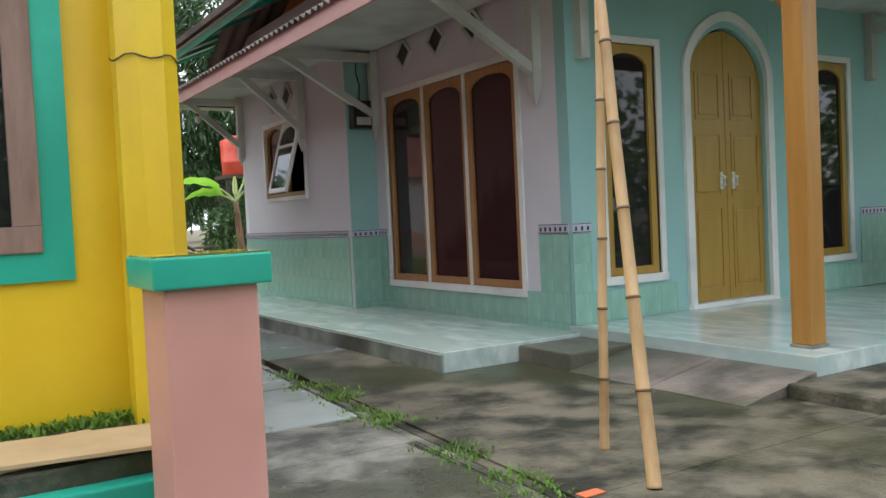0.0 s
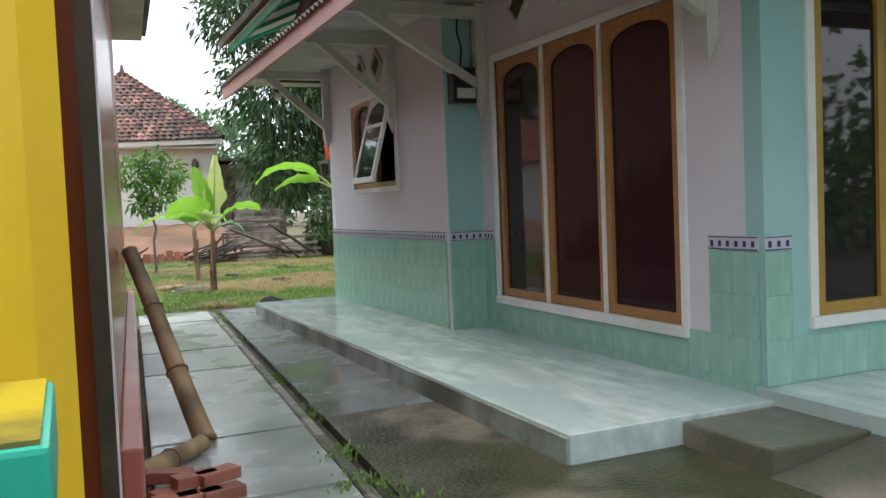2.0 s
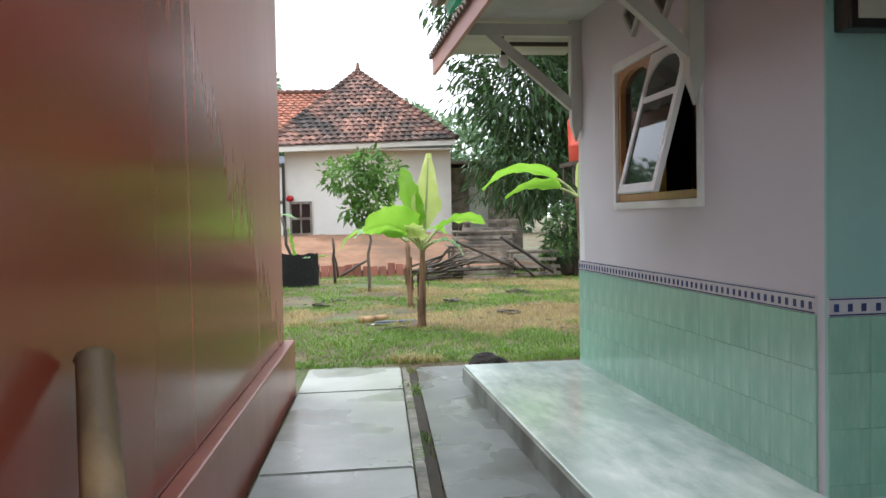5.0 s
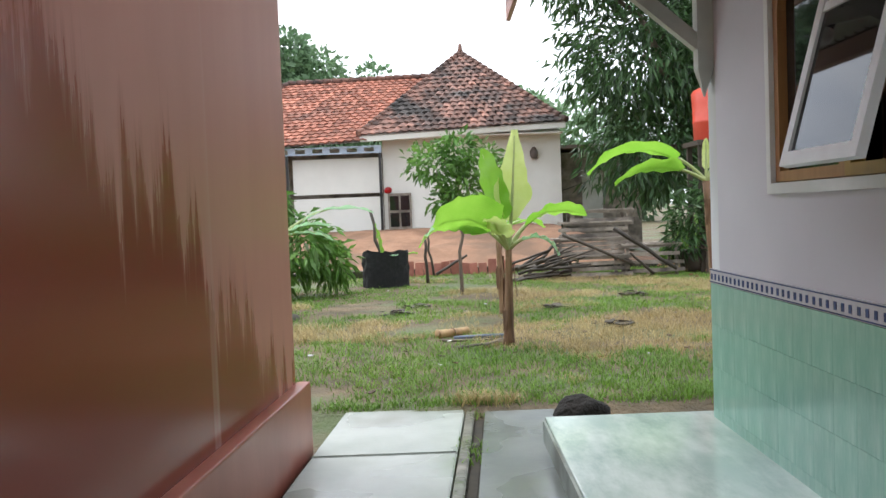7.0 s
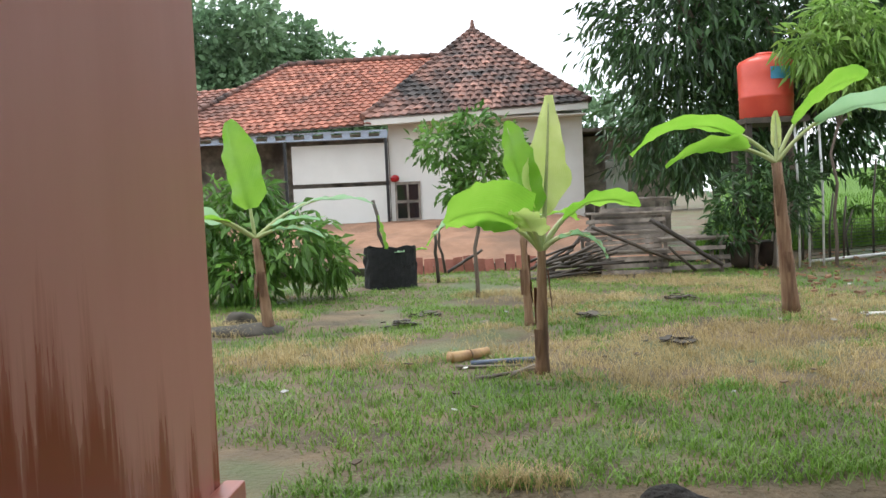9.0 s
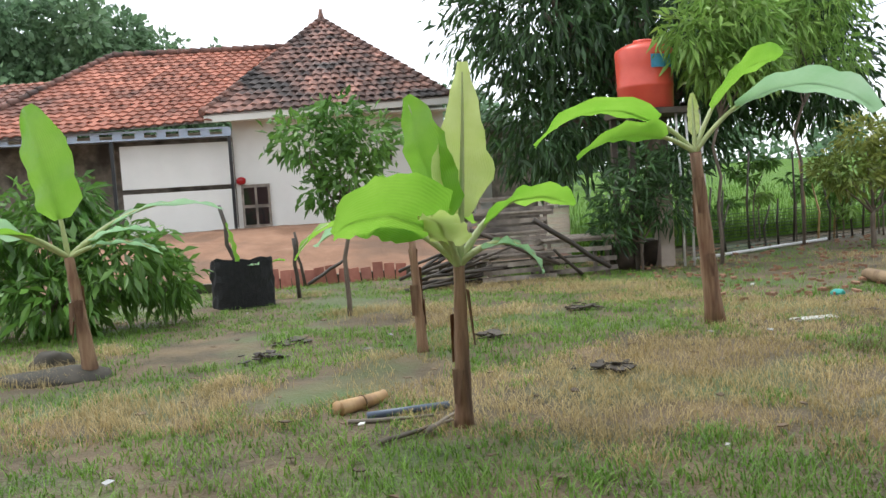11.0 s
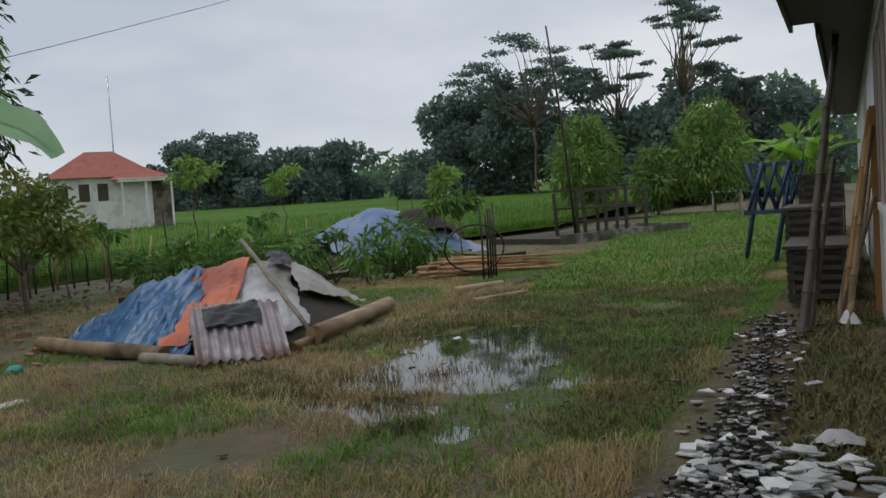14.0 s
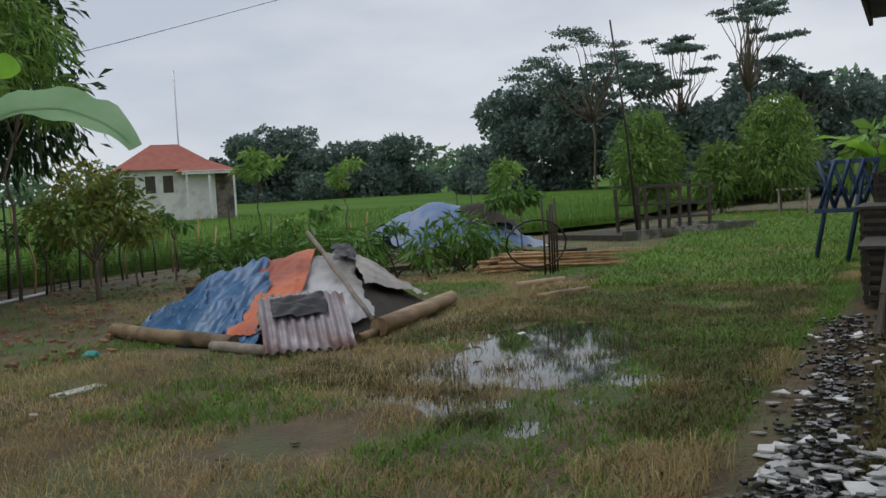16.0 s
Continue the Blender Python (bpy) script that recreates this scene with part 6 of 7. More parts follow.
RIDGE_X, RIDGE_Y = (11.5, 11.43, 11.95, 12.46, 12.78, 13.01, 13.17, 13.9), (22.8, 21.6, 21.38, 21.06, 20.87, 20.68, 20.46, 20.0)
RIDGE_Z = (0.06, 0.60, 0.64, 0.75, 0.77, 0.76, 0.62, 0.05)


def heap(s, w, lift=0.0):
    """A point on the heap's skin."""
    s = min(1.0, max(0.0, s))
    f, r = [np.array([np.interp(s, HEAP_S, q) for q in axes]) for axes in ((FOOT_X, FOOT_Y), (RIDGE_X, RIDGE_Y))]
    p = f + (r - f) * w
    top = np.interp(s, HEAP_S, RIDGE_Z)
    z = top * (max(0.0, w) ** 0.85 if w < 1 else max(0.0, 1 - ((w - 1) / 0.75) ** 1.3))
    return (p[0], p[1], z + lift)


def under_heap(x, y):
    """Whether a spot of the yard lies under the heap."""
    ring = list(zip(FOOT_X, FOOT_Y)) + [(14.4, 20.6), (13.3, 22.2), (12.0, 23.2)]
    inside = False
    for (x0, y0), (x1, y1) in zip(ring, ring[1:] + ring[:1]):
        if (y0 > y) != (y1 > y) and x < x0 + (x1 - x0) * (y - y0) / (y1 - y0):
            inside = not inside
    return inside


def sheet(name, low, high, w0, w1, material, lift, seed, crumple, label, nx=60, ny=50):
    """A sheet over the heap: its run of s at the lower edge w0 and at the upper edge w1."""
    def at(u, v):
        a, b = [low[k] + (high[k] - low[k]) * v for k in (0, 1)]
        edge = 0.03 * noise.noise((u * 4, v * 4, seed))
        return heap(a + (b - a) * u + edge, w0 + (w1 - w0) * v + 0.6 * edge, lift)
    ob = cloth(name, 0, 0, 0, 0, at, material, "", tarp, nx, ny, seed, crumple)
    return tagged(ob, label)


tarp = thing("tarpaulin_heap", (12.2, 20.9, 0), "heap covered with blue, orange and grey tarpaulins", "covered heap")
cloth("heap_core", 0, 0, 0, 0, lambda u, v: heap(u, 1.7 * v, -0.05), M_SOIL, "", tarp, 40, 26, 4.0, 0.03)
sheet("blue_sheet", (0.0, 0.37), (0.0, 0.44), -0.06, 1.5, M_TARPBLUE, 0.03, 2.0, 0.21, "crumpled blue plastic sheet", 90, 70)
sheet("orange_sheet", (0.36, 0.53), (0.385, 0.605), 0.38, 1.3, M_TARPORANGE, 0.09, 5.0, 0.06, "orange sheet over the ridge")
sheet("orange_flap", (0.30, 0.40), (0.37, 0.45), 0.06, 0.42, M_TARPORANGE, 0.09, 15.0, 0.06, "hanging orange flap", 30, 24)
sheet("white_sheet", (0.50, 0.76), (0.56, 0.71), 0.12, 1.3, M_TARPWHITE, 0.045, 7.0, 0.07, "dirty white sack sheet")
sheet("grey_sheet", (0.75, 0.97), (0.68, 0.93), 0.5, 1.35, M_TARPGREY, 0.075, 9.0, 0.05, "grey-beige canvas sheet")
sheet("dark_rag", (0.675, 0.755), (0.67, 0.74), 0.80, 1.02, M_BLACK, 0.13, 11.0, 0.07, "black rag", 20, 16)
sheet("brown_board", (0.385, 0.43), (0.395, 0.44), 0.08, 0.55, M_GREYWOOD, 0.11, 13.0, 0.01, "brown weathered board", 6, 8)
# corrugated sheet leaning on the front of the heap, with a rag on it
CA, CB = Vector((10.08, 19.62, 0.02)), Vector((10.74, 19.04, 0.02))
CU = (CB - CA).normalized()
CV = Vector((0.62, 0.60, 0.0))
verts, faces, n = [], [], 54
for lift in (0, 0.006):
    for j in range(5):
        for i in range(n + 1):
            p = CA + CU * (0.90 * i / n) + CV * (0.25 * j) + Vector((0, 0, 0.115 * j + 0.012 * math.sin(j * 1.3 + i * 0.1)))
            verts.append(p + Vector((0, 0, 1)) * (0.020 * math.sin(6.2832 * i / 6) + lift + 0.02))
k = n + 1
for j in range(4):
    for i in range(n):
        q = j * k + i
        faces += [(q, q + 1, q + k + 1, q + k), (5 * k + q, 6 * k + q, 6 * k + q + 1, 5 * k + q + 1)]
faces += [(i, 5 * k + i, 5 * k + i + 1, i + 1) for i in range(n)]
tagged(pieces("corrugated_sheet", verts, faces, M_ZINC, None, True), "rusty corrugated zinc sheet leaning on the heap", "metal sheet")
rag = cloth("black_rag", 0, 0, 0, 0, lambda u, v: tuple(CA + CU * (0.12 + 0.55 * u) + CV * (0.55 + 0.38 * v) + Vector((0, 0, 0.30 + 0.17 * v))), M_BLACK, "", None, 24, 18, 3.0, 0.07)
tagged(rag, "crumpled black cloth on the corrugated sheet", "cloth")


def log(p, q, r, label, material=M_LOG, seed=1.0, name="split_log"):
    bm = bmesh.new()
    limb(bm, p, q, r, r * 0.9, seed, 7, 0.012)
    for v in bm.verts:
        v.co += Vector((0, 0, 1)) * 0.12 * r * noise.noise(v.co * 9)
    return tagged(part(name, bm, material), label, "log", "split logs")


log((11.45, 19.22, 0.11), (14.0, 19.72, 0.11), 0.105, "long pale log at the foot of the heap", seed=2.2)
log((11.0, 19.18, 0.06), (13.2, 19.58, 0.06), 0.05, "thin brown log beside the heap", M_BAMBOO2, 3.1)
log((10.78, 22.55, 0.09), (10.38, 20.3, 0.08), 0.09, "brown bamboo log along the heap's edge", M_DARKLOG, 4.4)
log((10.3, 20.5, 0.06), (10.22, 19.7, 0.06), 0.06, "short dark log by the heap", M_GREYWOOD, 5.2)
log((12.39, 20.84, 1.11), (11.5, 19.31, 0.16), 0.03, "thin stick laid over the tarpaulins", M_GREYWOOD, 6.6, "weighting_stick")
log((15.7, 19.55, 0.05), (16.7, 19.15, 0.05), 0.07, "short pale log on the grass", M_LOG, 7.7)
log((14.6, 18.75, 0.04), (15.6, 18.35, 0.04), 0.045, "short thin log on the grass", M_LOG, 8.8)

# second heap under a blue sheet, brushwood, bamboo bundle
h2 = thing("blue_covered_heap", (23.2, 24.6, 0), "far heap under a faded blue tarpaulin", "covered heap")
M_TARPBLUE2 = mat("faded_blue_tarpaulin", (0.11, 0.19, 0.36), (0.18, 0.27, 0.46), 2.5, 0.4, 0.4, 10, c3=(0.28, 0.33, 0.42), dist=0.03)
cloth("sheet", 0, 0, 0, 0, lambda u, v: (22.2 + 2.3 * u + 1.0 * v, 25.6 - 3.3 * u + 2.2 * v, max(0.03, 1.35 * (1 - abs((u - 0.42) / 0.62) ** 1.6) * (1 - abs((v - 0.5) / 0.55) ** 2.2))), M_TARPBLUE2, "", h2, 44, 26, 6.0, 0.10)
cloth("dark_patch", 0, 0, 0, 0, lambda u, v: (23.3 + 0.9 * u + 0.4 * v, 24.3 - 1.3 * u + 0.9 * v, 0.4 + 0.85 * (1 - abs((u - 0.3) / 0.8) ** 2) * (1 - abs((v - 0.5) / 0.7) ** 2)), M_SOIL, "", h2, 20, 14, 8.0, 0.16)
rng = random.Random(19)
for k in range(34):
    x, y = rng.uniform(17.0, 20.3), rng.uniform(21.6, 25.2)
    a = rng.uniform(0, 6.28)
    bm = bmesh.new()
    ln = rng.uniform(0.5, 1.1)
    limb(bm, (x, y, 0.02), (x + ln * math.cos(a), y + ln * math.sin(a), rng.uniform(0.3, 1.15)), 0.02, 0.007, k * 2.1, 5, 0.16)
    tagged(part("brushwood_branch", bm, M_DARKWOOD), "bare dark branch in a brushwood pile", "branch", "brushwood pile")
tree("cassava_bush", (18.4, 21.9, 0), 1.2, [(0, 0, 0.75, 0.55), (0.6, -0.3, 0.55, 0.45), (-0.5, 0.5, 0.55, 0.45), (-1.0, 1.6, 0.6, 0.5), (-0.8, 2.6, 0.7, 0.5)], 0.025, 1100, 0.26, M_LEAF_MID, "low leafy cassava growing in the brushwood", 41, fork=0.25, droop=0.5, ratio=0.24)
tree("garden_bush", (17.6, 26.6, 0), 1.1, [(0, 0, 0.6, 0.5), (0.8, -0.4, 0.55, 0.5), (-0.8, 0.3, 0.5, 0.45)], 0.025, 700, 0.2, M_LEAF_MID, "low leafy bush in the garden bed", 42, fork=0.25)
nr_ = random.Random(23)
for k in range(46):
    a = radians(nr_.uniform(-16, 16) - 38)
    cx, cy = 19.3 + nr_.uniform(-0.3, 0.3), 20.4 + nr_.uniform(-0.35, 0.35)
    z = 0.06 + 0.3 * (1 - abs(k - 23) / 23) * nr_.random()
    ln = nr_.uniform(0.9, 1.7)
    bm = bmesh.new()
    tube(bm, [(cx - ln * math.cos(a), cy - ln * math.sin(a), z + nr_.uniform(-0.03, 0.08)), (cx + ln * math.cos(a), cy + ln * math.sin(a), max(0.03, z - nr_.uniform(0, 0.2)))], [0.028, 0.02], 6)
    tagged(part("bamboo_cane", bm, M_BAMBOO), "dry bamboo cane in a loose bundle", "bamboo cane", "bamboo bundle")
for k in range(5):
    bm = bmesh.new()
    x, y = 18.0 + 0.12 * k, 20.0 - 0.1 * (k % 2)
    tube(bm, [(x, y, 0), (x + 0.02, y, 0.7), (x - 0.03, y, 1.35 - 0.1 * (k % 3))], 0.02, 6)
    tagged(part("dark_stake", bm, M_DARKWOOD), "thin dark stake by the bamboo bundle", "stake", "dark stakes")
# bent wire hoop
bm = bmesh.new()
tube(bm, [(17.9 + 0.55 * math.cos(a) * 0.8, 20.1 - 0.55 * math.cos(a) * 0.7, 0.15 + 0.42 * (1 + math.sin(a))) for a in [6.2832 * i / 22 for i in range(23)]], 0.018, 6)
tagged(part("black_hoop", bm, M_BLACK), "bent black hoop among the stakes", "hoop")

# seed tray with bamboo frame, tall pole
tray = thing("raised_bed_frame", (30, 21.3, 0), "raised bed with a dark rough bamboo frame", "bed frame")
TM = Matrix.Translation((30.2, 21.0, 0)) @ Matrix.Rotation(radians(-28), 4, "Z")
part("border", cube(-2.6, 3.2, -0.9, -0.75, -0.03, 0.26, TM), M_CONC, tray, "grey concrete border")
part("border", cube(3.05, 3.2, -0.75, 2.4, -0.03, 0.26, TM), M_CONC, tray, "grey concrete border")
part("bed", cube(-2.6, 3.04, -0.74, 2.4, -0.03, 0.15, TM), M_SOIL, tray, "dark soil")
for u in (-1.4, -0.5, 0.4, 1.3):
    for w in (-0.6, 0.6):
        part("post", cube(u - 0.04, u + 0.04, w - 0.04, w + 0.04, 0.1, 1.55, TM @ Matrix.Rotation(0.04 * u, 4, "Y")), M_DARKWOOD, tray)
for z in (0.55, 0.95, 1.5):
    for w in (-0.66, 0.66):
        part("rail", cube(-1.5, 1.45, w - 0.03, w + 0.03, z - 0.03, z + 0.03, TM @ Matrix.Rotation(0.02 * z, 4, "Y")), M_DARKWOOD, tray)
for k in range(9):
    part("slat", cube(-1.3 + 0.3 * k, -1.24 + 0.3 * k, -0.7, 0.7, 0.97, 1.0, TM), M_DARKWOOD, tray)
bm = bmesh.new()
tube(bm, [(28.6, 21.4, -0.05), (28.0, 21.45, 3.2), (27.4, 21.6, 6.2)], [0.045, 0.035, 0.025], 7)
tagged(part("tall_pole", bm, M_DARKWOOD), "tall thin dark pole standing in the yard", "pole")
slat_bench((41.0, 18.6, 0), 2.4, 1.2, 1.1, 8, 5, 9)

# coops, racks and poles along the rear wall
def crate(at, w, d, h, seed):
    ob = thing("slatted_coop", at, "dark slatted wooden coop against the rear wall", "coop", "wooden coops")
    x, y, z = at
    for sx in (-w / 2, w / 2 - 0.05):
        for sy in (-d / 2, d / 2 - 0.05):
            part("post", cube(x + sx, x + sx + 0.05, y + sy, y + sy + 0.05, z, z + h), M_DARKWOOD, ob)
    for k in range(int(h / 0.11)):
        zz = z + 0.05 + 0.11 * k
        part("slat", cube(x - w / 2 - 0.012, x - w / 2 - 0.001, y - d / 2, y + d / 2, zz, zz + 0.055), M_DARKWOOD, ob)
        part("slat", cube(x - w / 2, x + w / 2, y + d / 2 + 0.001, y + d / 2 + 0.012, zz, zz + 0.055), M_DARKWOOD, ob)
    part("lid", cube(x - w / 2 - 0.04, x + w / 2 + 0.04, y - d / 2 - 0.03, y + d / 2 + 0.05, z + h, z + h + 0.04), M_DARKWOOD, ob)
    # Solid black filler as the shade between the slats.
    part("inside", cube(x - w / 2 + 0.06, x + w / 2, y - d / 2, y + d / 2 - 0.06, z + 0.02, z + h - 0.02), M_BLACK, ob, "black block that stands for the shade inside")


crate((15.3, 14.42, 0), 1.6, 0.62, 0.62, 1)
crate((17.4, 14.5, 0), 1.8, 0.72, 1.0, 2)
crate((19.6, 14.45, 0), 1.6, 0.66, 1.45, 3)
M_BLUEFRAME = mat("chipped_dark_blue_paint", (0.02, 0.05, 0.11), (0.035, 0.08, 0.16), 5, 0.45, 0.2, 30)
bf = thing("blue_trestle", (20.0, 15.2, 0), "dark blue wooden trestle with crossed legs", "trestle")
for k in range(4):
    y = 15.55 - 0.22 * k
    for s in (-1, 1):
        bm = bmesh.new()
        tube(bm, [(20.0 + 0.05 * k, y - 0.14 * s, 0.85), (20.0 + 0.05 * k, y + 0.14 * s, 1.75)], 0.035, 4)
        part("cross_bar", bm, M_BLUEFRAME, bf)
for y0, y1 in ((15.75, 15.45), (15.25, 14.95)):
    bm = bmesh.new()
    tube(bm, [(19.9, y0, 0), (20.2, y1, 1.75)], 0.04, 4)
    part("leg", bm, M_BLUEFRAME, bf)
part("rail", cube(19.95, 20.05, 14.75, 15.75, 0.85, 0.92), M_BLUEFRAME, bf)
part("rail", cube(20.1, 20.2, 14.75, 15.75, 1.68, 1.75), M_BLUEFRAME, bf)
bamboo((12.4, 14.50, -0.05), (15.6, 14.12, 3.3), 0.05, M_DARKWOOD, "long dark bamboo pole leaning under the rear eave", 9)
bamboo((12.9, 14.45, -0.03), (13.6, 14.2, 1.6), 0.035, M_DARKWOOD, "dark stick leaning by the coops", 5)
for i, (x, dx, top, r) in enumerate(((13.0, 0.5, 1.9, 0.03), (13.4, 0.7, 2.0, 0.035), (13.9, 0.1, 1.8, 0.03), (12.9, 1.0, 1.5, 0.025), (14.3, -0.3, 2.1, 0.035), (13.2, 0.3, 1.2, 0.025))):
    bamboo((x, 14.12 + 0.04 * (i % 3), -0.03), (x + dx, 13.84, top), r, M_POST if i in (1, 4) else M_BAMBOO2, "brown stick leaning on the rear wall", 4, name="leaning_stick")
bm = cube(13.42, 13.47, 13.80, 13.86, 0.05, 2.1, Matrix.Translation((0.1, 0, 0)))
tagged(part("leaning_plank", bm, M_POST), "orange-brown plank leaning on the rear wall", "plank")
bag = cloth("white_bag", 0, 0, 0, 0, lambda u, v: (8.75 + 0.26 * u, 14.06 + 0.24 * v, 0.09 * math.sin(3.14 * u) * math.sin(3.14 * v)), M_TARPWHITE, "", None, 16, 14, 3.0, 0.08)
tagged(bag, "crumpled white plastic bag on the rubble", "bag")
bag = cloth("white_sack", 0, 0, 0, 0, lambda u, v: (12.9 + 0.26 * u, 14.0 + 0.2 * v, 0.16 * math.sin(3.14 * u) * math.sin(3.14 * v)), M_TARPWHITE, "", None, 16, 14, 5.0, 0.08)
tagged(bag, "small white sack by the wall", "bag")
tree("banana_clump", (24.5, 14.9, 0), 3.0, [(0, 0, 2.2, 0.5), (0.5, 0.2, 1.8, 0.5)], 0.10, 120, 0.5, M_LEAF_LIGHT, "leafy banana clump beyond the coops", 43, fork=0.5)
for az_, rs in ((-60, 60), (20, 70), (90, 55), (-120, 65), (150, 60)):
    banana_leaf((24.5, 14.9, 1.4), az_, rs, 1.9, 0.45, 90, M_BAN_A, bpy.data.objects["banana_clump"], seed=az_)

# broken tiles along the rear wall
M_SHARD = mat("broken_white_tile", (0.42, 0.43, 0.42), (0.72, 0.72, 0.70), 6, 0.25, 0.1, 30, island=0.5)
M_RUBBLE = mat("dark_wet_rubble", (0.028, 0.026, 0.024), (0.065, 0.06, 0.055), 6, 0.22, 0.4, 30, island=0.5)


def shards(name, count, material, label, seed, spot, size, thick):
    rng = random.Random(seed)
    verts, faces = [], []
    for k in range(count):
        x, y, s = spot(rng)
        s *= size
        n = rng.choice((3, 4, 4, 5))
        a0 = rng.uniform(0, 6.28)
        tx, ty = rng.uniform(-0.2, 0.2), rng.uniform(-0.2, 0.2)
        z = rng.uniform(0.004, 0.05)
        b = len(verts)
        ring = [(s * rng.uniform(0.6, 1.1) * math.cos(a0 + 6.28 * i / n), s * rng.uniform(0.6, 1.1) * math.sin(a0 + 6.28 * i / n)) for i in range(n)]
        for dz in (0, thick):
            verts += [(x + u, y + v, z + dz + u * tx + v * ty) for u, v in ring]
        faces += [tuple(range(b + n, b + 2 * n)), tuple(range(b + n - 1, b - 1, -1))] + [(b + i, b + (i + 1) % n, b + n + (i + 1) % n, b + n + i) for i in range(n)]
    return tagged(pieces(name, verts, faces, material), label, "rubble", kind="stuff")


def strip(rng):
    t = rng.random() ** 1.6
    x = 7.2 + 6.2 * t
    return x, 14.62 + 0.03 * (x - 8) + rng.gauss(0, 0.13), rng.uniform(0.4, 1.3)


def near_wall(rng):
    return 7.2 + 1.4 * rng.random(), rng.uniform(13.82, 14.88), rng.uniform(0.5, 1.6)


shards("rubble_strip", 900, M_RUBBLE, "strip of dark wet rubble along the rear wall", 4, strip, 0.03, 0.016)
shards("broken_tiles", 100, M_SHARD, "broken white tiles scattered in the rubble", 5, strip, 0.07, 0.008)
shards("broken_tile_pile", 190, M_SHARD, "pile of broken white tiles by the wall", 6, near_wall, 0.062, 0.008)
for x, z, w, h, a in ((6.68, 0.72, 0.025, 0.06, -14), (7.35, 0.70, 0.012, 0.05, 20), (6.12, 0.78, 0.03, 0.04, -30)):
    part("plaster_gouge", cube(-w, w, 0, 0.004, -h, h, Matrix.Translation((x, 13.78, z)) @ Matrix.Rotation(radians(a), 4, "Y"), 0.0015), M_DARKWOOD, bpy.data.objects["wall_back"], "dark gouge in the plaster")

# ---- grass ----
def tufts(name, count, place, height, material, label, seed, blades=7, width=0.006):
    rng = np.random.default_rng(seed)
    pts = place(rng, count)
    n = len(pts)
    idx = np.repeat(np.arange(n), blades)
    m = n * blades
    az = rng.random(m) * 6.28
    off = rng.normal(size=(m, 2)) * 0.055
    h = height * (0.45 + 0.8 * rng.random(m)) * pts[idx, 3]
    lean = h * (0.4 + 1.1 * rng.random(m))
    base = pts[idx, :3] + np.concatenate([off, np.zeros((m, 1))], 1)
    d = np.stack([np.cos(az), np.sin(az), np.zeros(m)], 1)
    s = np.stack([-np.sin(az), np.cos(az), np.zeros(m)], 1) * width
    mid = base + d * lean[:, None] * 0.35 + np.array([0, 0, 1]) * h[:, None] * 0.6
    tip = base + d * lean[:, None] + np.array([0, 0, 1]) * h[:, None] * 0.9
    v = np.stack([base - s, base + s, mid + s * 0.7, mid - s * 0.7, tip], 1).reshape(-1, 3)
    i5 = np.arange(m) * 5
    f = np.stack([i5, i5 + 1, i5 + 2, i5 + 3], 1).tolist() + np.stack([i5 + 3, i5 + 2, i5 + 4], 1).tolist()
    return tagged(pieces(name, v.tolist(), f, material), label, "grass", kind="stuff")


def meadow(dry):
    def place(rng, count):
        out = []
        while len(out) < count:
            x = rng.uniform(-3, 24) if rng.random() < 0.8 else rng.uniform(-3, 45)
            y = 14.95 + 13.2 * rng.random() ** 1.5
            if x > 9 and y > 22.3 and not (x > 20 and y < 20.5) and rng.random() > 0.3:
                continue
            if under_heap(x, y):
                continue
            if y < 16 and 7 < x < 13 and y < 15.1:
                continue
            k = noise.noise((x * 0.45, y * 0.45, 8)) + 0.5 * noise.noise((x * 1.3, y * 1.3, 3))
            bare = noise.noise((x * 0.6, y * 0.6, 20)) - 0.12 * min(2.0, max(0.0, x - 6.5)) - 0.3 * max(0.0, min(1.0, 17.2 - y))
            wet = math.exp(-((x - 11.1 - 0.5 * (y - 17.2)) / 2.0) ** 2 - ((y - 17.2) / 1.1) ** 2)
            if rng.random() < 0.55 * wet or (fields(x, y) < -0.031 and rng.random() < 0.6):
                continue
            bias = 0.18 * math.exp(-((x - 7) / 4) ** 2 - ((y - 18.5) / 2.5) ** 2) * 3 - 0.1 - 0.16 * max(0.0, min(1.5, 5.0 - x)) - 0.12 * max(0.0, min(1.0, 16.6 - y))
            if bare > 0.3 and rng.random() < 0.8:
                continue
            if dry and k + bias < 0.02 or (not dry and (k + bias > 0.24 or bare > 0.22)):
                continue
            out.append((x, y, fields(x, y) - 0.004, 0.6 + 0.9 * max(0, k if dry else -k) + 0.3 * rng.random()))
        return np.array(out)
    return place


def end_lawn(rng, count):
    x = 16 + 34 * rng.random(count) ** 1.3
    y = 15.3 + (3.2 + 0.14 * (x - 16)) * rng.random(count)
    return np.stack([x, y, np.full(count, -0.03), 1.2 + 0.8 * rng.random(count)], 1)


M_GRASS = leaf_mat("green_grass_blade", (0.11, 0.24, 0.03), (0.20, 0.35, 0.05), 0.5, 0.35, 0.35, 0.7)
M_DRYGRASS = leaf_mat("dry_grass_blade", (0.36, 0.28, 0.12), (0.56, 0.45, 0.23), 0.6, 0.35, 0.3, 0.7)
tufts("green_grass", 28000, meadow(False), 0.075, M_GRASS, "short green grass in patches over the yard", 91, 7, 0.0042)
tufts("dry_grass", 15000, meadow(True), 0.085, M_DRYGRASS, "dry straw-coloured grass in patches", 92, 8, 0.003)


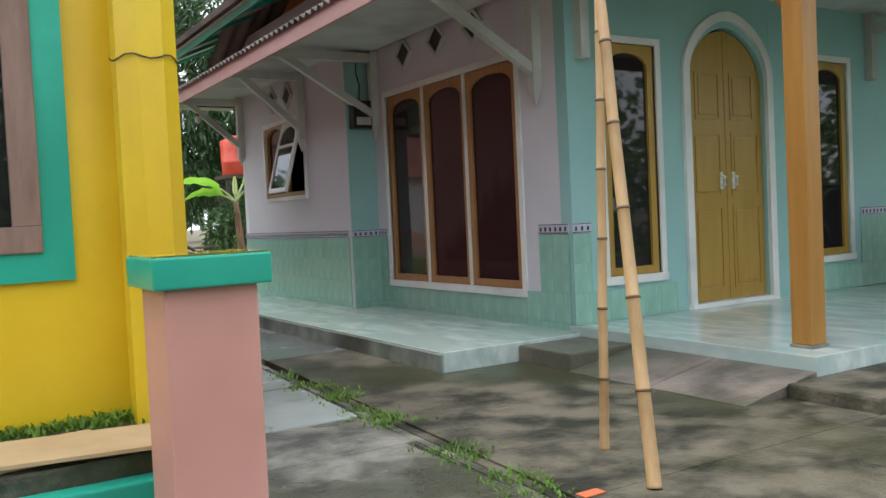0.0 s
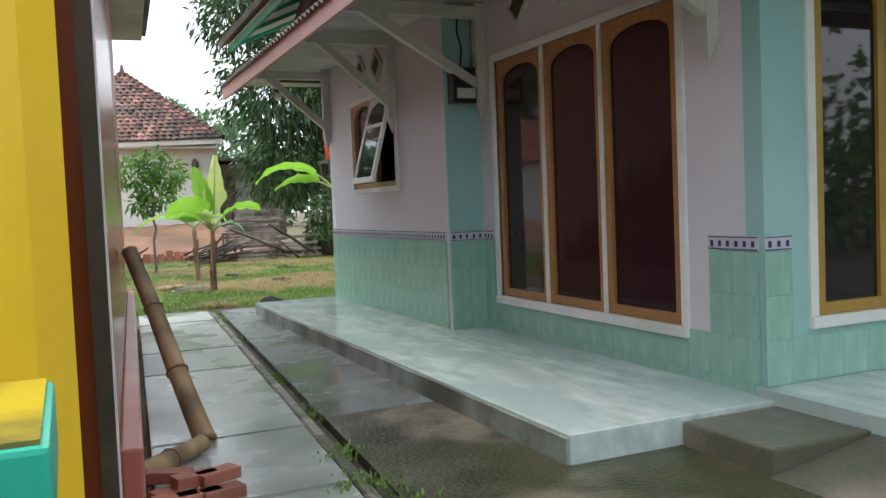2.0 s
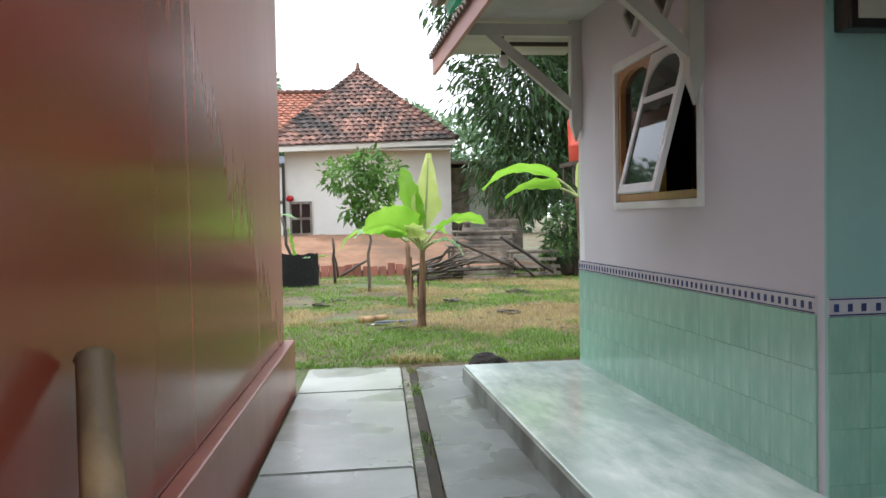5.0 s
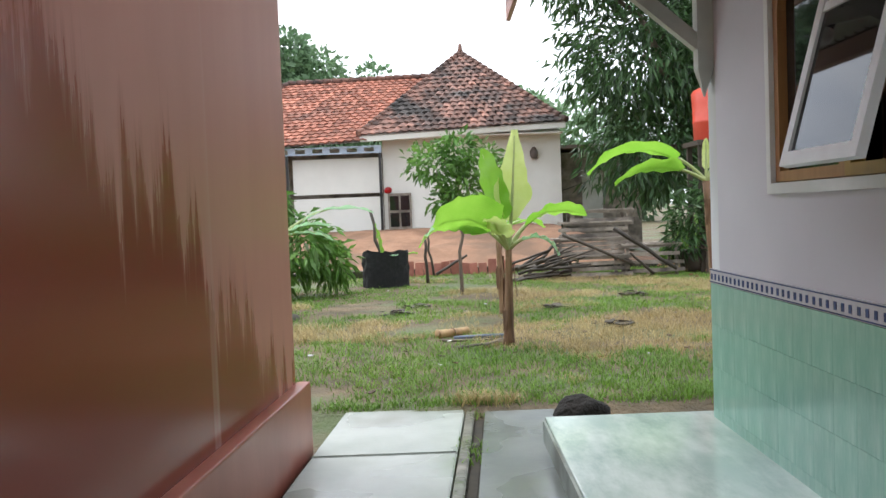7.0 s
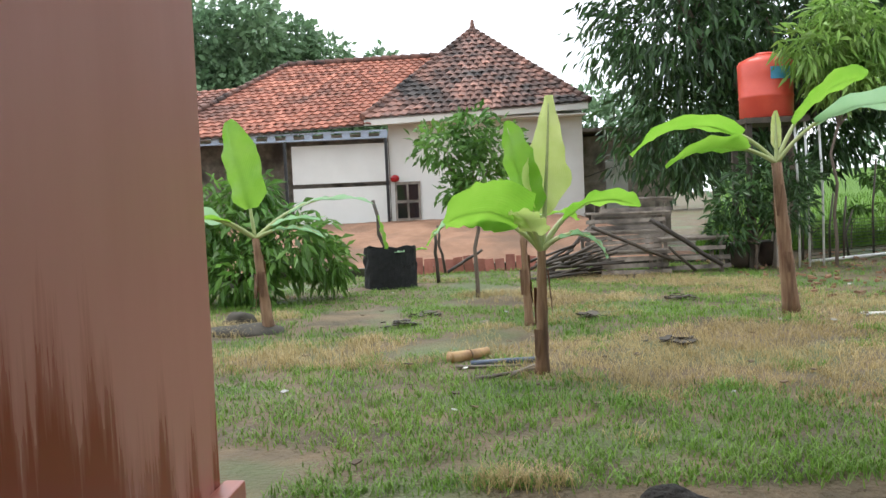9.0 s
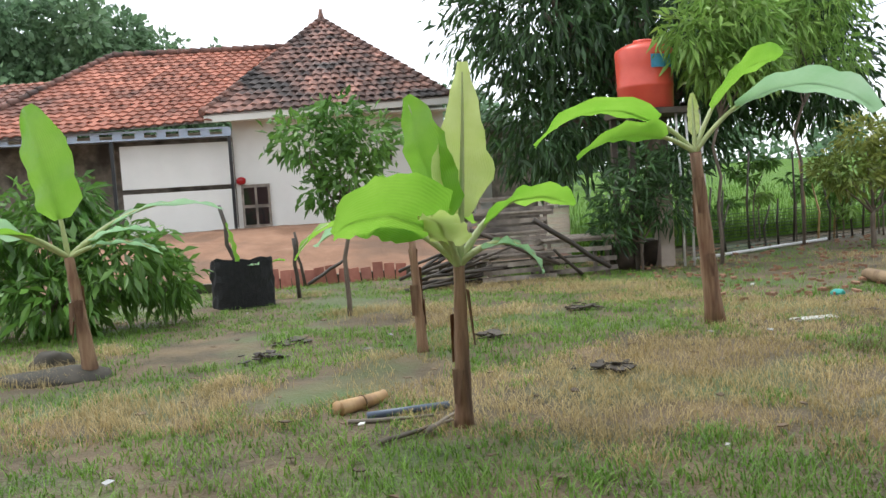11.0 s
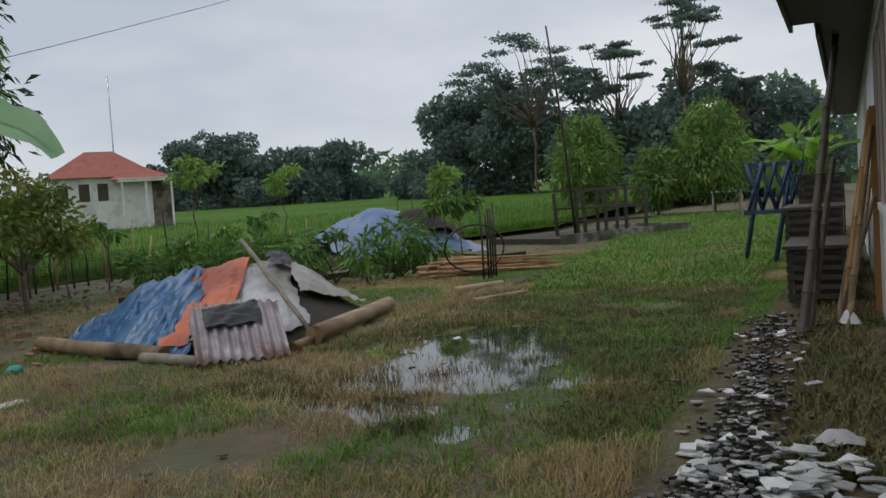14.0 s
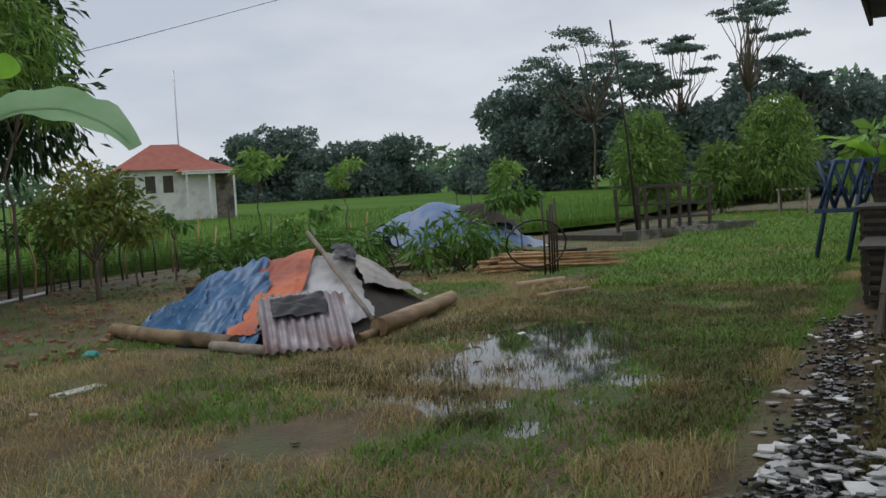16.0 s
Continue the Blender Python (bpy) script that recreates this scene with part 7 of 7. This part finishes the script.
def wet_lawn(rng, count):
    x = 7.6 + 11 * rng.random(count)
    y = 15.0 + 4.0 * rng.random(count)
    keep = np.array([noise.noise((p * 0.7, q * 0.7, 31)) > 0.35 - 0.22 * min(2.2, p - 7.6) and not under_heap(p, q) and (fields(p, q) > -0.03 or noise.noise((p * 5, q * 5, 2)) > 0.12) and (q > 15.2 or p < 7) for p, q in zip(x, y)])
    z = np.array([fields(p, q) for p, q in zip(x, y)])
    return np.stack([x, y, z, 0.7 + 0.6 * rng.random(count)], 1)[keep]


M_OLIVE = leaf_mat("wet_olive_grass_blade", (0.085, 0.115, 0.028), (0.22, 0.17, 0.07), 0.5, 0.3, 0.4, 1.1)
tufts("wet_grass", 12000, wet_lawn, 0.075, M_OLIVE, "sodden olive and brown grass round the puddle", 98, 7, 0.004)
tufts("end_grass", 5000, end_lawn, 0.10, M_GRASS, "longer wet grass at the yard's end", 93, 7, 0.012)


def wall_grass(rng, count):
    x = 8.4 + 22 * rng.random(count) ** 1.5
    return np.stack([x, 13.85 + 0.6 * rng.random(count), np.full(count, -0.05), 0.7 + 0.6 * rng.random(count)], 1)


tufts("wall_grass", 1400, wall_grass, 0.10, M_OLIVE, "grass growing along the rear wall", 97, 7, 0.007)


def weeds(rng, count):
    y = 6 + 8.8 * rng.random(count)
    x = np.array([skew(3.69, q) for q in y]) + rng.normal(size=count) * 0.03
    keep = np.array([noise.noise((0, q * 1.7, 3)) > 0.08 for q in y])
    return np.stack([x, y, np.full(count, -0.04), 0.5 + 0.5 * rng.random(count)], 1)[keep]


def forecourt_weeds(rng, count):
    y = 3.9 + 3.6 * rng.random(count)
    x = np.array([skew(3.67, q) for q in y]) + rng.normal(size=count) * 0.06
    keep = np.array([noise.noise((p * 2, q * 2.6, 9)) > 0.0 for p, q in zip(x, y)])
    return np.stack([x, y, np.full(count, -0.006), 0.4 + 0.5 * rng.random(count)], 1)[keep]


def terrace_weeds(rng, count):
    t = rng.random(count)
    return np.stack([1.3 + 0.7 * t, 5.36 + rng.normal(size=count) * 0.04, np.full(count, 0.28), 0.4 + 0.3 * rng.random(count)], 1)


tufts("drain_weeds", 260, weeds, 0.07, M_GRASS, "small weeds growing in the drain", 94)
tufts("forecourt_weeds", 240, forecourt_weeds, 0.05, M_GRASS, "small weeds in the concrete joint", 95, 8, 0.006)
tufts("terrace_weeds", 110, terrace_weeds, 0.07, M_GRASS, "small weeds on the terrace", 96, 6, 0.008)


def debris(rng):
    return rng.uniform(0, 12), rng.uniform(15, 25), rng.uniform(0.5, 1.6)


shards("yard_litter", 140, mat("leaf_litter", (0.10, 0.065, 0.04), (0.22, 0.16, 0.10), 6, 0.8, 0.2, 30, island=0.5), "dry leaves and clods scattered over the yard", 7, debris, 0.035, 0.008)
def garden(rng):
    return rng.uniform(8.5, 20), rng.uniform(21.5, 29), rng.uniform(0.4, 1.5)


shards("soil_clods", 500, M_EARTH, "clods of turned brown soil in the garden", 9, garden, 0.05, 0.03)
shards("white_litter", 26, M_SHARD, "small pale scraps scattered over the yard", 8, debris, 0.035, 0.006)

# cut bamboo, pipe, stones, leaf heaps near the first banana plant
bamboo((3.70, 18.35, 0.05), (4.05, 18.62, 0.05), 0.055, M_BAMBOO, "cut length of pale bamboo on the grass", 2, True, "bamboo_offcut")
bm = bmesh.new()
tube(bm, [(3.88, 18.17, 0.03), (4.2, 18.2, 0.035), (4.45, 18.25, 0.03)], 0.025, 8)
tagged(part("blue_pipe", bm, mat("grey_blue_pipe", (0.08, 0.11, 0.17), (0.12, 0.16, 0.22), 6, 0.4, 0.1, 30)), "grey-blue plastic pipe lying on the grass", "pipe")
for p, q in (((3.9, 17.55, 0.02), (4.4, 17.85, 0.03)), ((3.75, 18.1, 0.02), (4.3, 18.0, 0.03)), ((4.2, 17.65, 0.02), (4.45, 17.95, 0.05))):
    bm = bmesh.new()
    limb(bm, p, q, 0.018, 0.01, p[0], 4, 0.05)
    tagged(part("fallen_stick", bm, M_GREYWOOD), "thin stick lying on the grass", "stick", "fallen sticks")


def rock(at, size, label, material, name="stone", seed=1.0):
    bm = bmesh.new()
    bmesh.ops.create_icosphere(bm, subdivisions=3, radius=1.0)
    for v in bm.verts:
        v.co *= 1 + 0.25 * noise.noise(v.co * 1.4 + Vector((seed, 0, 0))) + 0.08 * noise.noise(v.co * 5)
        v.co = Vector((v.co.x * size[0], v.co.y * size[1], max(-0.3, v.co.z) * size[2]))
        v.co += Vector(at)
    for f in bm.faces:
        f.smooth = True
    return tagged(part(name, bm, material), label, "stone" if name == "stone" else name.replace("_", " "))


rock((1.0, 21.5, 0.05), (0.2, 0.16, 0.14), "dark rounded stone in the grass", M_SOIL, seed=2)
rock((1.2, 20.9, 0.0), (0.55, 0.35, 0.09), "small mound of soil round the plant", M_SOIL, "soil_mound", 3)
rock((4.70, 14.42, 0.03), (0.19, 0.14, 0.13), "black rotten stump beside the platform", mat("black_rotten_wood", (0.006, 0.005, 0.004), (0.02, 0.016, 0.012), 12, 0.85, 1.0, 25, dist=0.04), "stump", 4)
for i in range(16):
    rr = random.Random(200 + i)
    rock((rr.uniform(-1.8, 1.4), rr.uniform(26.6, 28.2), 0.05), (rr.uniform(0.1, 0.22), rr.uniform(0.1, 0.2), rr.uniform(0.08, 0.16)), "grey stone at the yard's edge", M_CONC, seed=i)
for i, (x, y) in enumerate(((5.35, 20.9), (5.9, 18.9), (3.1, 20.9), (6.8, 22.3), (3.4, 21.6))):
    def clump(rng, x=x, y=y):
        return x + rng.gauss(0, 0.10), y + rng.gauss(0, 0.08), rng.uniform(0.5, 1.3)
    shards("dead_leaf_clump", 26, M_DARKWOOD, "clump of dark dead leaves on the grass", 30 + i, clump, 0.07, 0.01)
tagged(part("white_scrap", cube(8.3, 8.75, 20.2, 20.35, 0.0, 0.02, None, 0.006), M_WHITE), "flat white scrap beside the puddle", "scrap")
rock((9.7, 21.6, 0.03), (0.09, 0.06, 0.05), "crumpled turquoise plastic scrap", mat("turquoise_plastic", (0.03, 0.35, 0.30), (0.05, 0.42, 0.36), 6, 0.4, 0.2, 20), "plastic_scrap", 6)

# ---- motor scooter on the porch ----
sc = thing("motor_scooter", (10.1, 5.85, 0.2), "black motor scooter with red tail lamp on the porch", "motorcycle")
SM = Matrix.Translation((10.38, 5.78, 0.2)) @ Matrix.Rotation(radians(-14), 4, "Z") @ Matrix.Scale(1.08, 4)


def wheel(u):
    bm = bmesh.new()
    pts = [SM @ Vector((u + 0.235 * math.cos(a), 0, 0.28 + 0.235 * math.sin(a))) for a in [6.2832 * i / 28 for i in range(29)]]
    tube(bm, pts, 0.048, 10, cap=False)
    w = part("wheel", bm, M_RUBBER, sc)
    bm = bmesh.new()
    for i in range(5):
        a = 6.2832 * i / 5
        tube(bm, [SM @ Vector((u, 0, 0.28)), SM @ Vector((u + 0.2 * math.cos(a), 0, 0.28 + 0.2 * math.sin(a)))], 0.02, 5)
    tube(bm, [SM @ Vector((u, -0.06, 0.28)), SM @ Vector((u, 0.06, 0.28))], 0.055, 10)
    part("rim", bm, M_STEEL, w)


wheel(-0.62)
wheel(0.62)


def hull(name, pts, material, label=""):
    """A rounded shell through sections: u, half width, bottom, top."""
    bm = bmesh.new()
    rings = []
    for u, hw, z0, z1 in pts:
        rings.append([bm.verts.new(SM @ Vector((u, hw * math.cos(a), (z0 + z1) / 2 + (z1 - z0) / 2 * math.sin(a)))) for a in [6.2832 * k / 14 for k in range(14)]])
    for r0, r1 in zip(rings, rings[1:]):
        for k in range(14):
            f = bm.faces.new((r0[k], r0[(k + 1) % 14], r1[(k + 1) % 14], r1[k]))
            f.smooth = True
    bm.faces.new(rings[0][::-1])
    bm.faces.new(rings[-1])
    return part(name, bm, material, sc, label)


hull("tail_body", [(-0.85, 0.05, 0.66, 0.78), (-0.7, 0.13, 0.55, 0.80), (-0.4, 0.17, 0.45, 0.78), (-0.1, 0.15, 0.35, 0.70), (0.05, 0.10, 0.30, 0.5)], M_BLACK)
hull("seat", [(-0.78, 0.08, 0.77, 0.84), (-0.5, 0.14, 0.76, 0.86), (-0.2, 0.13, 0.70, 0.80), (0.0, 0.08, 0.66, 0.74)], M_RUBBER)
hull("footboard", [(-0.05, 0.12, 0.26, 0.36), (0.3, 0.14, 0.26, 0.36), (0.42, 0.12, 0.3, 0.45)], M_BLACK)
hull("front_shield", [(0.32, 0.17, 0.34, 0.62), (0.42, 0.20, 0.4, 0.95), (0.5, 0.17, 0.5, 1.02), (0.6, 0.08, 0.62, 0.9)], M_BLACK)
hull("engine", [(-0.62, 0.08, 0.2, 0.36), (-0.3, 0.13, 0.18, 0.42), (0.0, 0.1, 0.22, 0.42)], M_DARKWOOD)
hull("mudguard", [(0.42, 0.06, 0.46, 0.58), (0.62, 0.075, 0.52, 0.6), (0.84, 0.06, 0.42, 0.52)], M_BLACK)
hull("tail_lamp", [(-0.90, 0.04, 0.66, 0.74), (-0.84, 0.09, 0.62, 0.76), (-0.76, 0.11, 0.62, 0.74)], M_REDLENS, "red tail lamp")
hull("side_stripe", [(-0.62, 0.172, 0.62, 0.68), (-0.3, 0.178, 0.58, 0.64), (-0.1, 0.158, 0.5, 0.56)], M_STEEL, "pale grey side stripe")
bm = bmesh.new()
tube(bm, [SM @ Vector(p) for p in ((0.36, -0.34, 1.0), (0.44, -0.15, 1.03), (0.48, 0, 1.02), (0.44, 0.15, 1.03), (0.36, 0.34, 1.0))], 0.017, 8)
part("handlebar", bm, M_BLACK, sc)
for s in (-1, 1):
    bm = bmesh.new()
    tube(bm, [SM @ Vector((0.42, 0.2 * s, 1.03)), SM @ Vector((0.40, 0.28 * s, 1.2))], 0.007, 6)
    bmesh.ops.create_icosphere(bm, subdivisions=2, radius=1, matrix=SM @ Matrix.Translation((0.39, 0.30 * s, 1.24)) @ Matrix.Diagonal((0.02, 0.065, 0.045, 1)))
    part("mirror", bm, M_BLACK, sc)
bm = bmesh.new()
tube(bm, [SM @ Vector(p) for p in ((-0.1, -0.12, 0.25), (-0.4, -0.16, 0.27), (-0.85, -0.17, 0.36))], [0.03, 0.05, 0.045], 10)
part("exhaust", bm, M_STEEL, sc)
tagged(part("fallen_leaf", cube(3.36, 3.47, 3.80, 3.86, 0.0, 0.006, None, 0.002), M_TARPORANGE), "single fallen yellow leaf on the concrete", "leaf")
hb = thing("hanging_bulb", (4.75, 13.7, 2.72), "white bulb hanging from the eave bracket", "lamp")
bm = bmesh.new()
bmesh.ops.create_icosphere(bm, subdivisions=2, radius=0.045, matrix=Matrix.Translation((4.75, 13.7, 2.74)) @ Matrix.Diagonal((1, 1, 1.3, 1)))
part("bulb", bm, M_WHITE, hb)
bm = bmesh.new()
tube(bm, [(4.75, 13.7, 2.79), (4.75, 13.7, 2.86), (4.75, 13.7, 2.96)], [0.022, 0.02, 0.005], 8)
part("socket", bm, M_BLACK, hb)

# ---- tiled dado with its border, tile by tile ----
def tile_mesh(name, w, h, t, material):
    bm = bmesh.new()
    box(bm, -w / 2 + 0.0007, w / 2 - 0.0007, -t, 0, 0.0007, h - 0.0007)
    me = bpy.data.meshes.new(name)
    bm.to_mesh(me)
    bm.free()
    me.materials.append(material)
    return me


TILE = tile_mesh("tile", 0.2, 0.25, 0.010, M_TILE)
BORDER = tile_mesh("border_tile", 0.2, 0.085, 0.012, M_BORDER)
LINE = tile_mesh("border_line", 0.2, 0.007, 0.003, M_NAVY)
MOTIF = tile_mesh("motif", 0.024, 0.036, 0.003, M_NAVY)


def dado(owner, m, length, z0, holes=()):
    """Tiles 0.2 by 0.25 m up to the border at about one metre; m puts the run's start on the wall, u along local x."""
    own = bpy.data.objects[owner]
    n = int(round(length / 0.2))
    for i in range(n):
        u = 0.2 * i + 0.1
        for j in range(4):
            z = 0.96 - 0.25 * (j + 1)
            if any(h0 < u + 0.1 - 0.01 and u - 0.1 + 0.01 < h1 and z + 0.235 > h2 for h0, h1, h2 in holes):
                continue
            if z < z0 - 0.24:
                continue
            o = link("tile", TILE, None, own)
            o.matrix_basis = m @ Matrix.Translation((u, 0, z))
        if any(h0 < u + 0.09 and u - 0.09 < h1 for h0, h1, h2 in holes):
            continue
        o = link("border_tile", BORDER, None, own)
        o.matrix_basis = m @ Matrix.Translation((u, 0, 0.962))
        for zz in (0.966, 1.036):
            q = link("border_line", LINE, None, own)
            q.matrix_basis = m @ Matrix.Translation((u, -0.0125, zz))
        for k in (-0.065, 0, 0.065):
            q = link("motif", MOTIF, None, own)
            q.matrix_basis = m @ Matrix.Translation((u + k, -0.0125, 0.983))


dado("wall_side_far", Matrix.Translation((FX, BY, 0)) @ SIDE, 3.6, 0.15)
dado("wall_return", Matrix.Translation((FX - 0.012, 10.084, 0)), 0.36, 0.15)
dado("wall_side_near", Matrix.Translation((SX, 10.08, 0)) @ SIDE, 3.44, 0.15, [(0.2, 2.84, 0.46)])
dado("wall_front", Matrix.Translation((SX - 0.008, FY, 0)), 6.4, 0.2, [(0.28, 1.07, 0.46), (1.28, 2.66, 0.0), (3.08, 3.9, 0.46)])
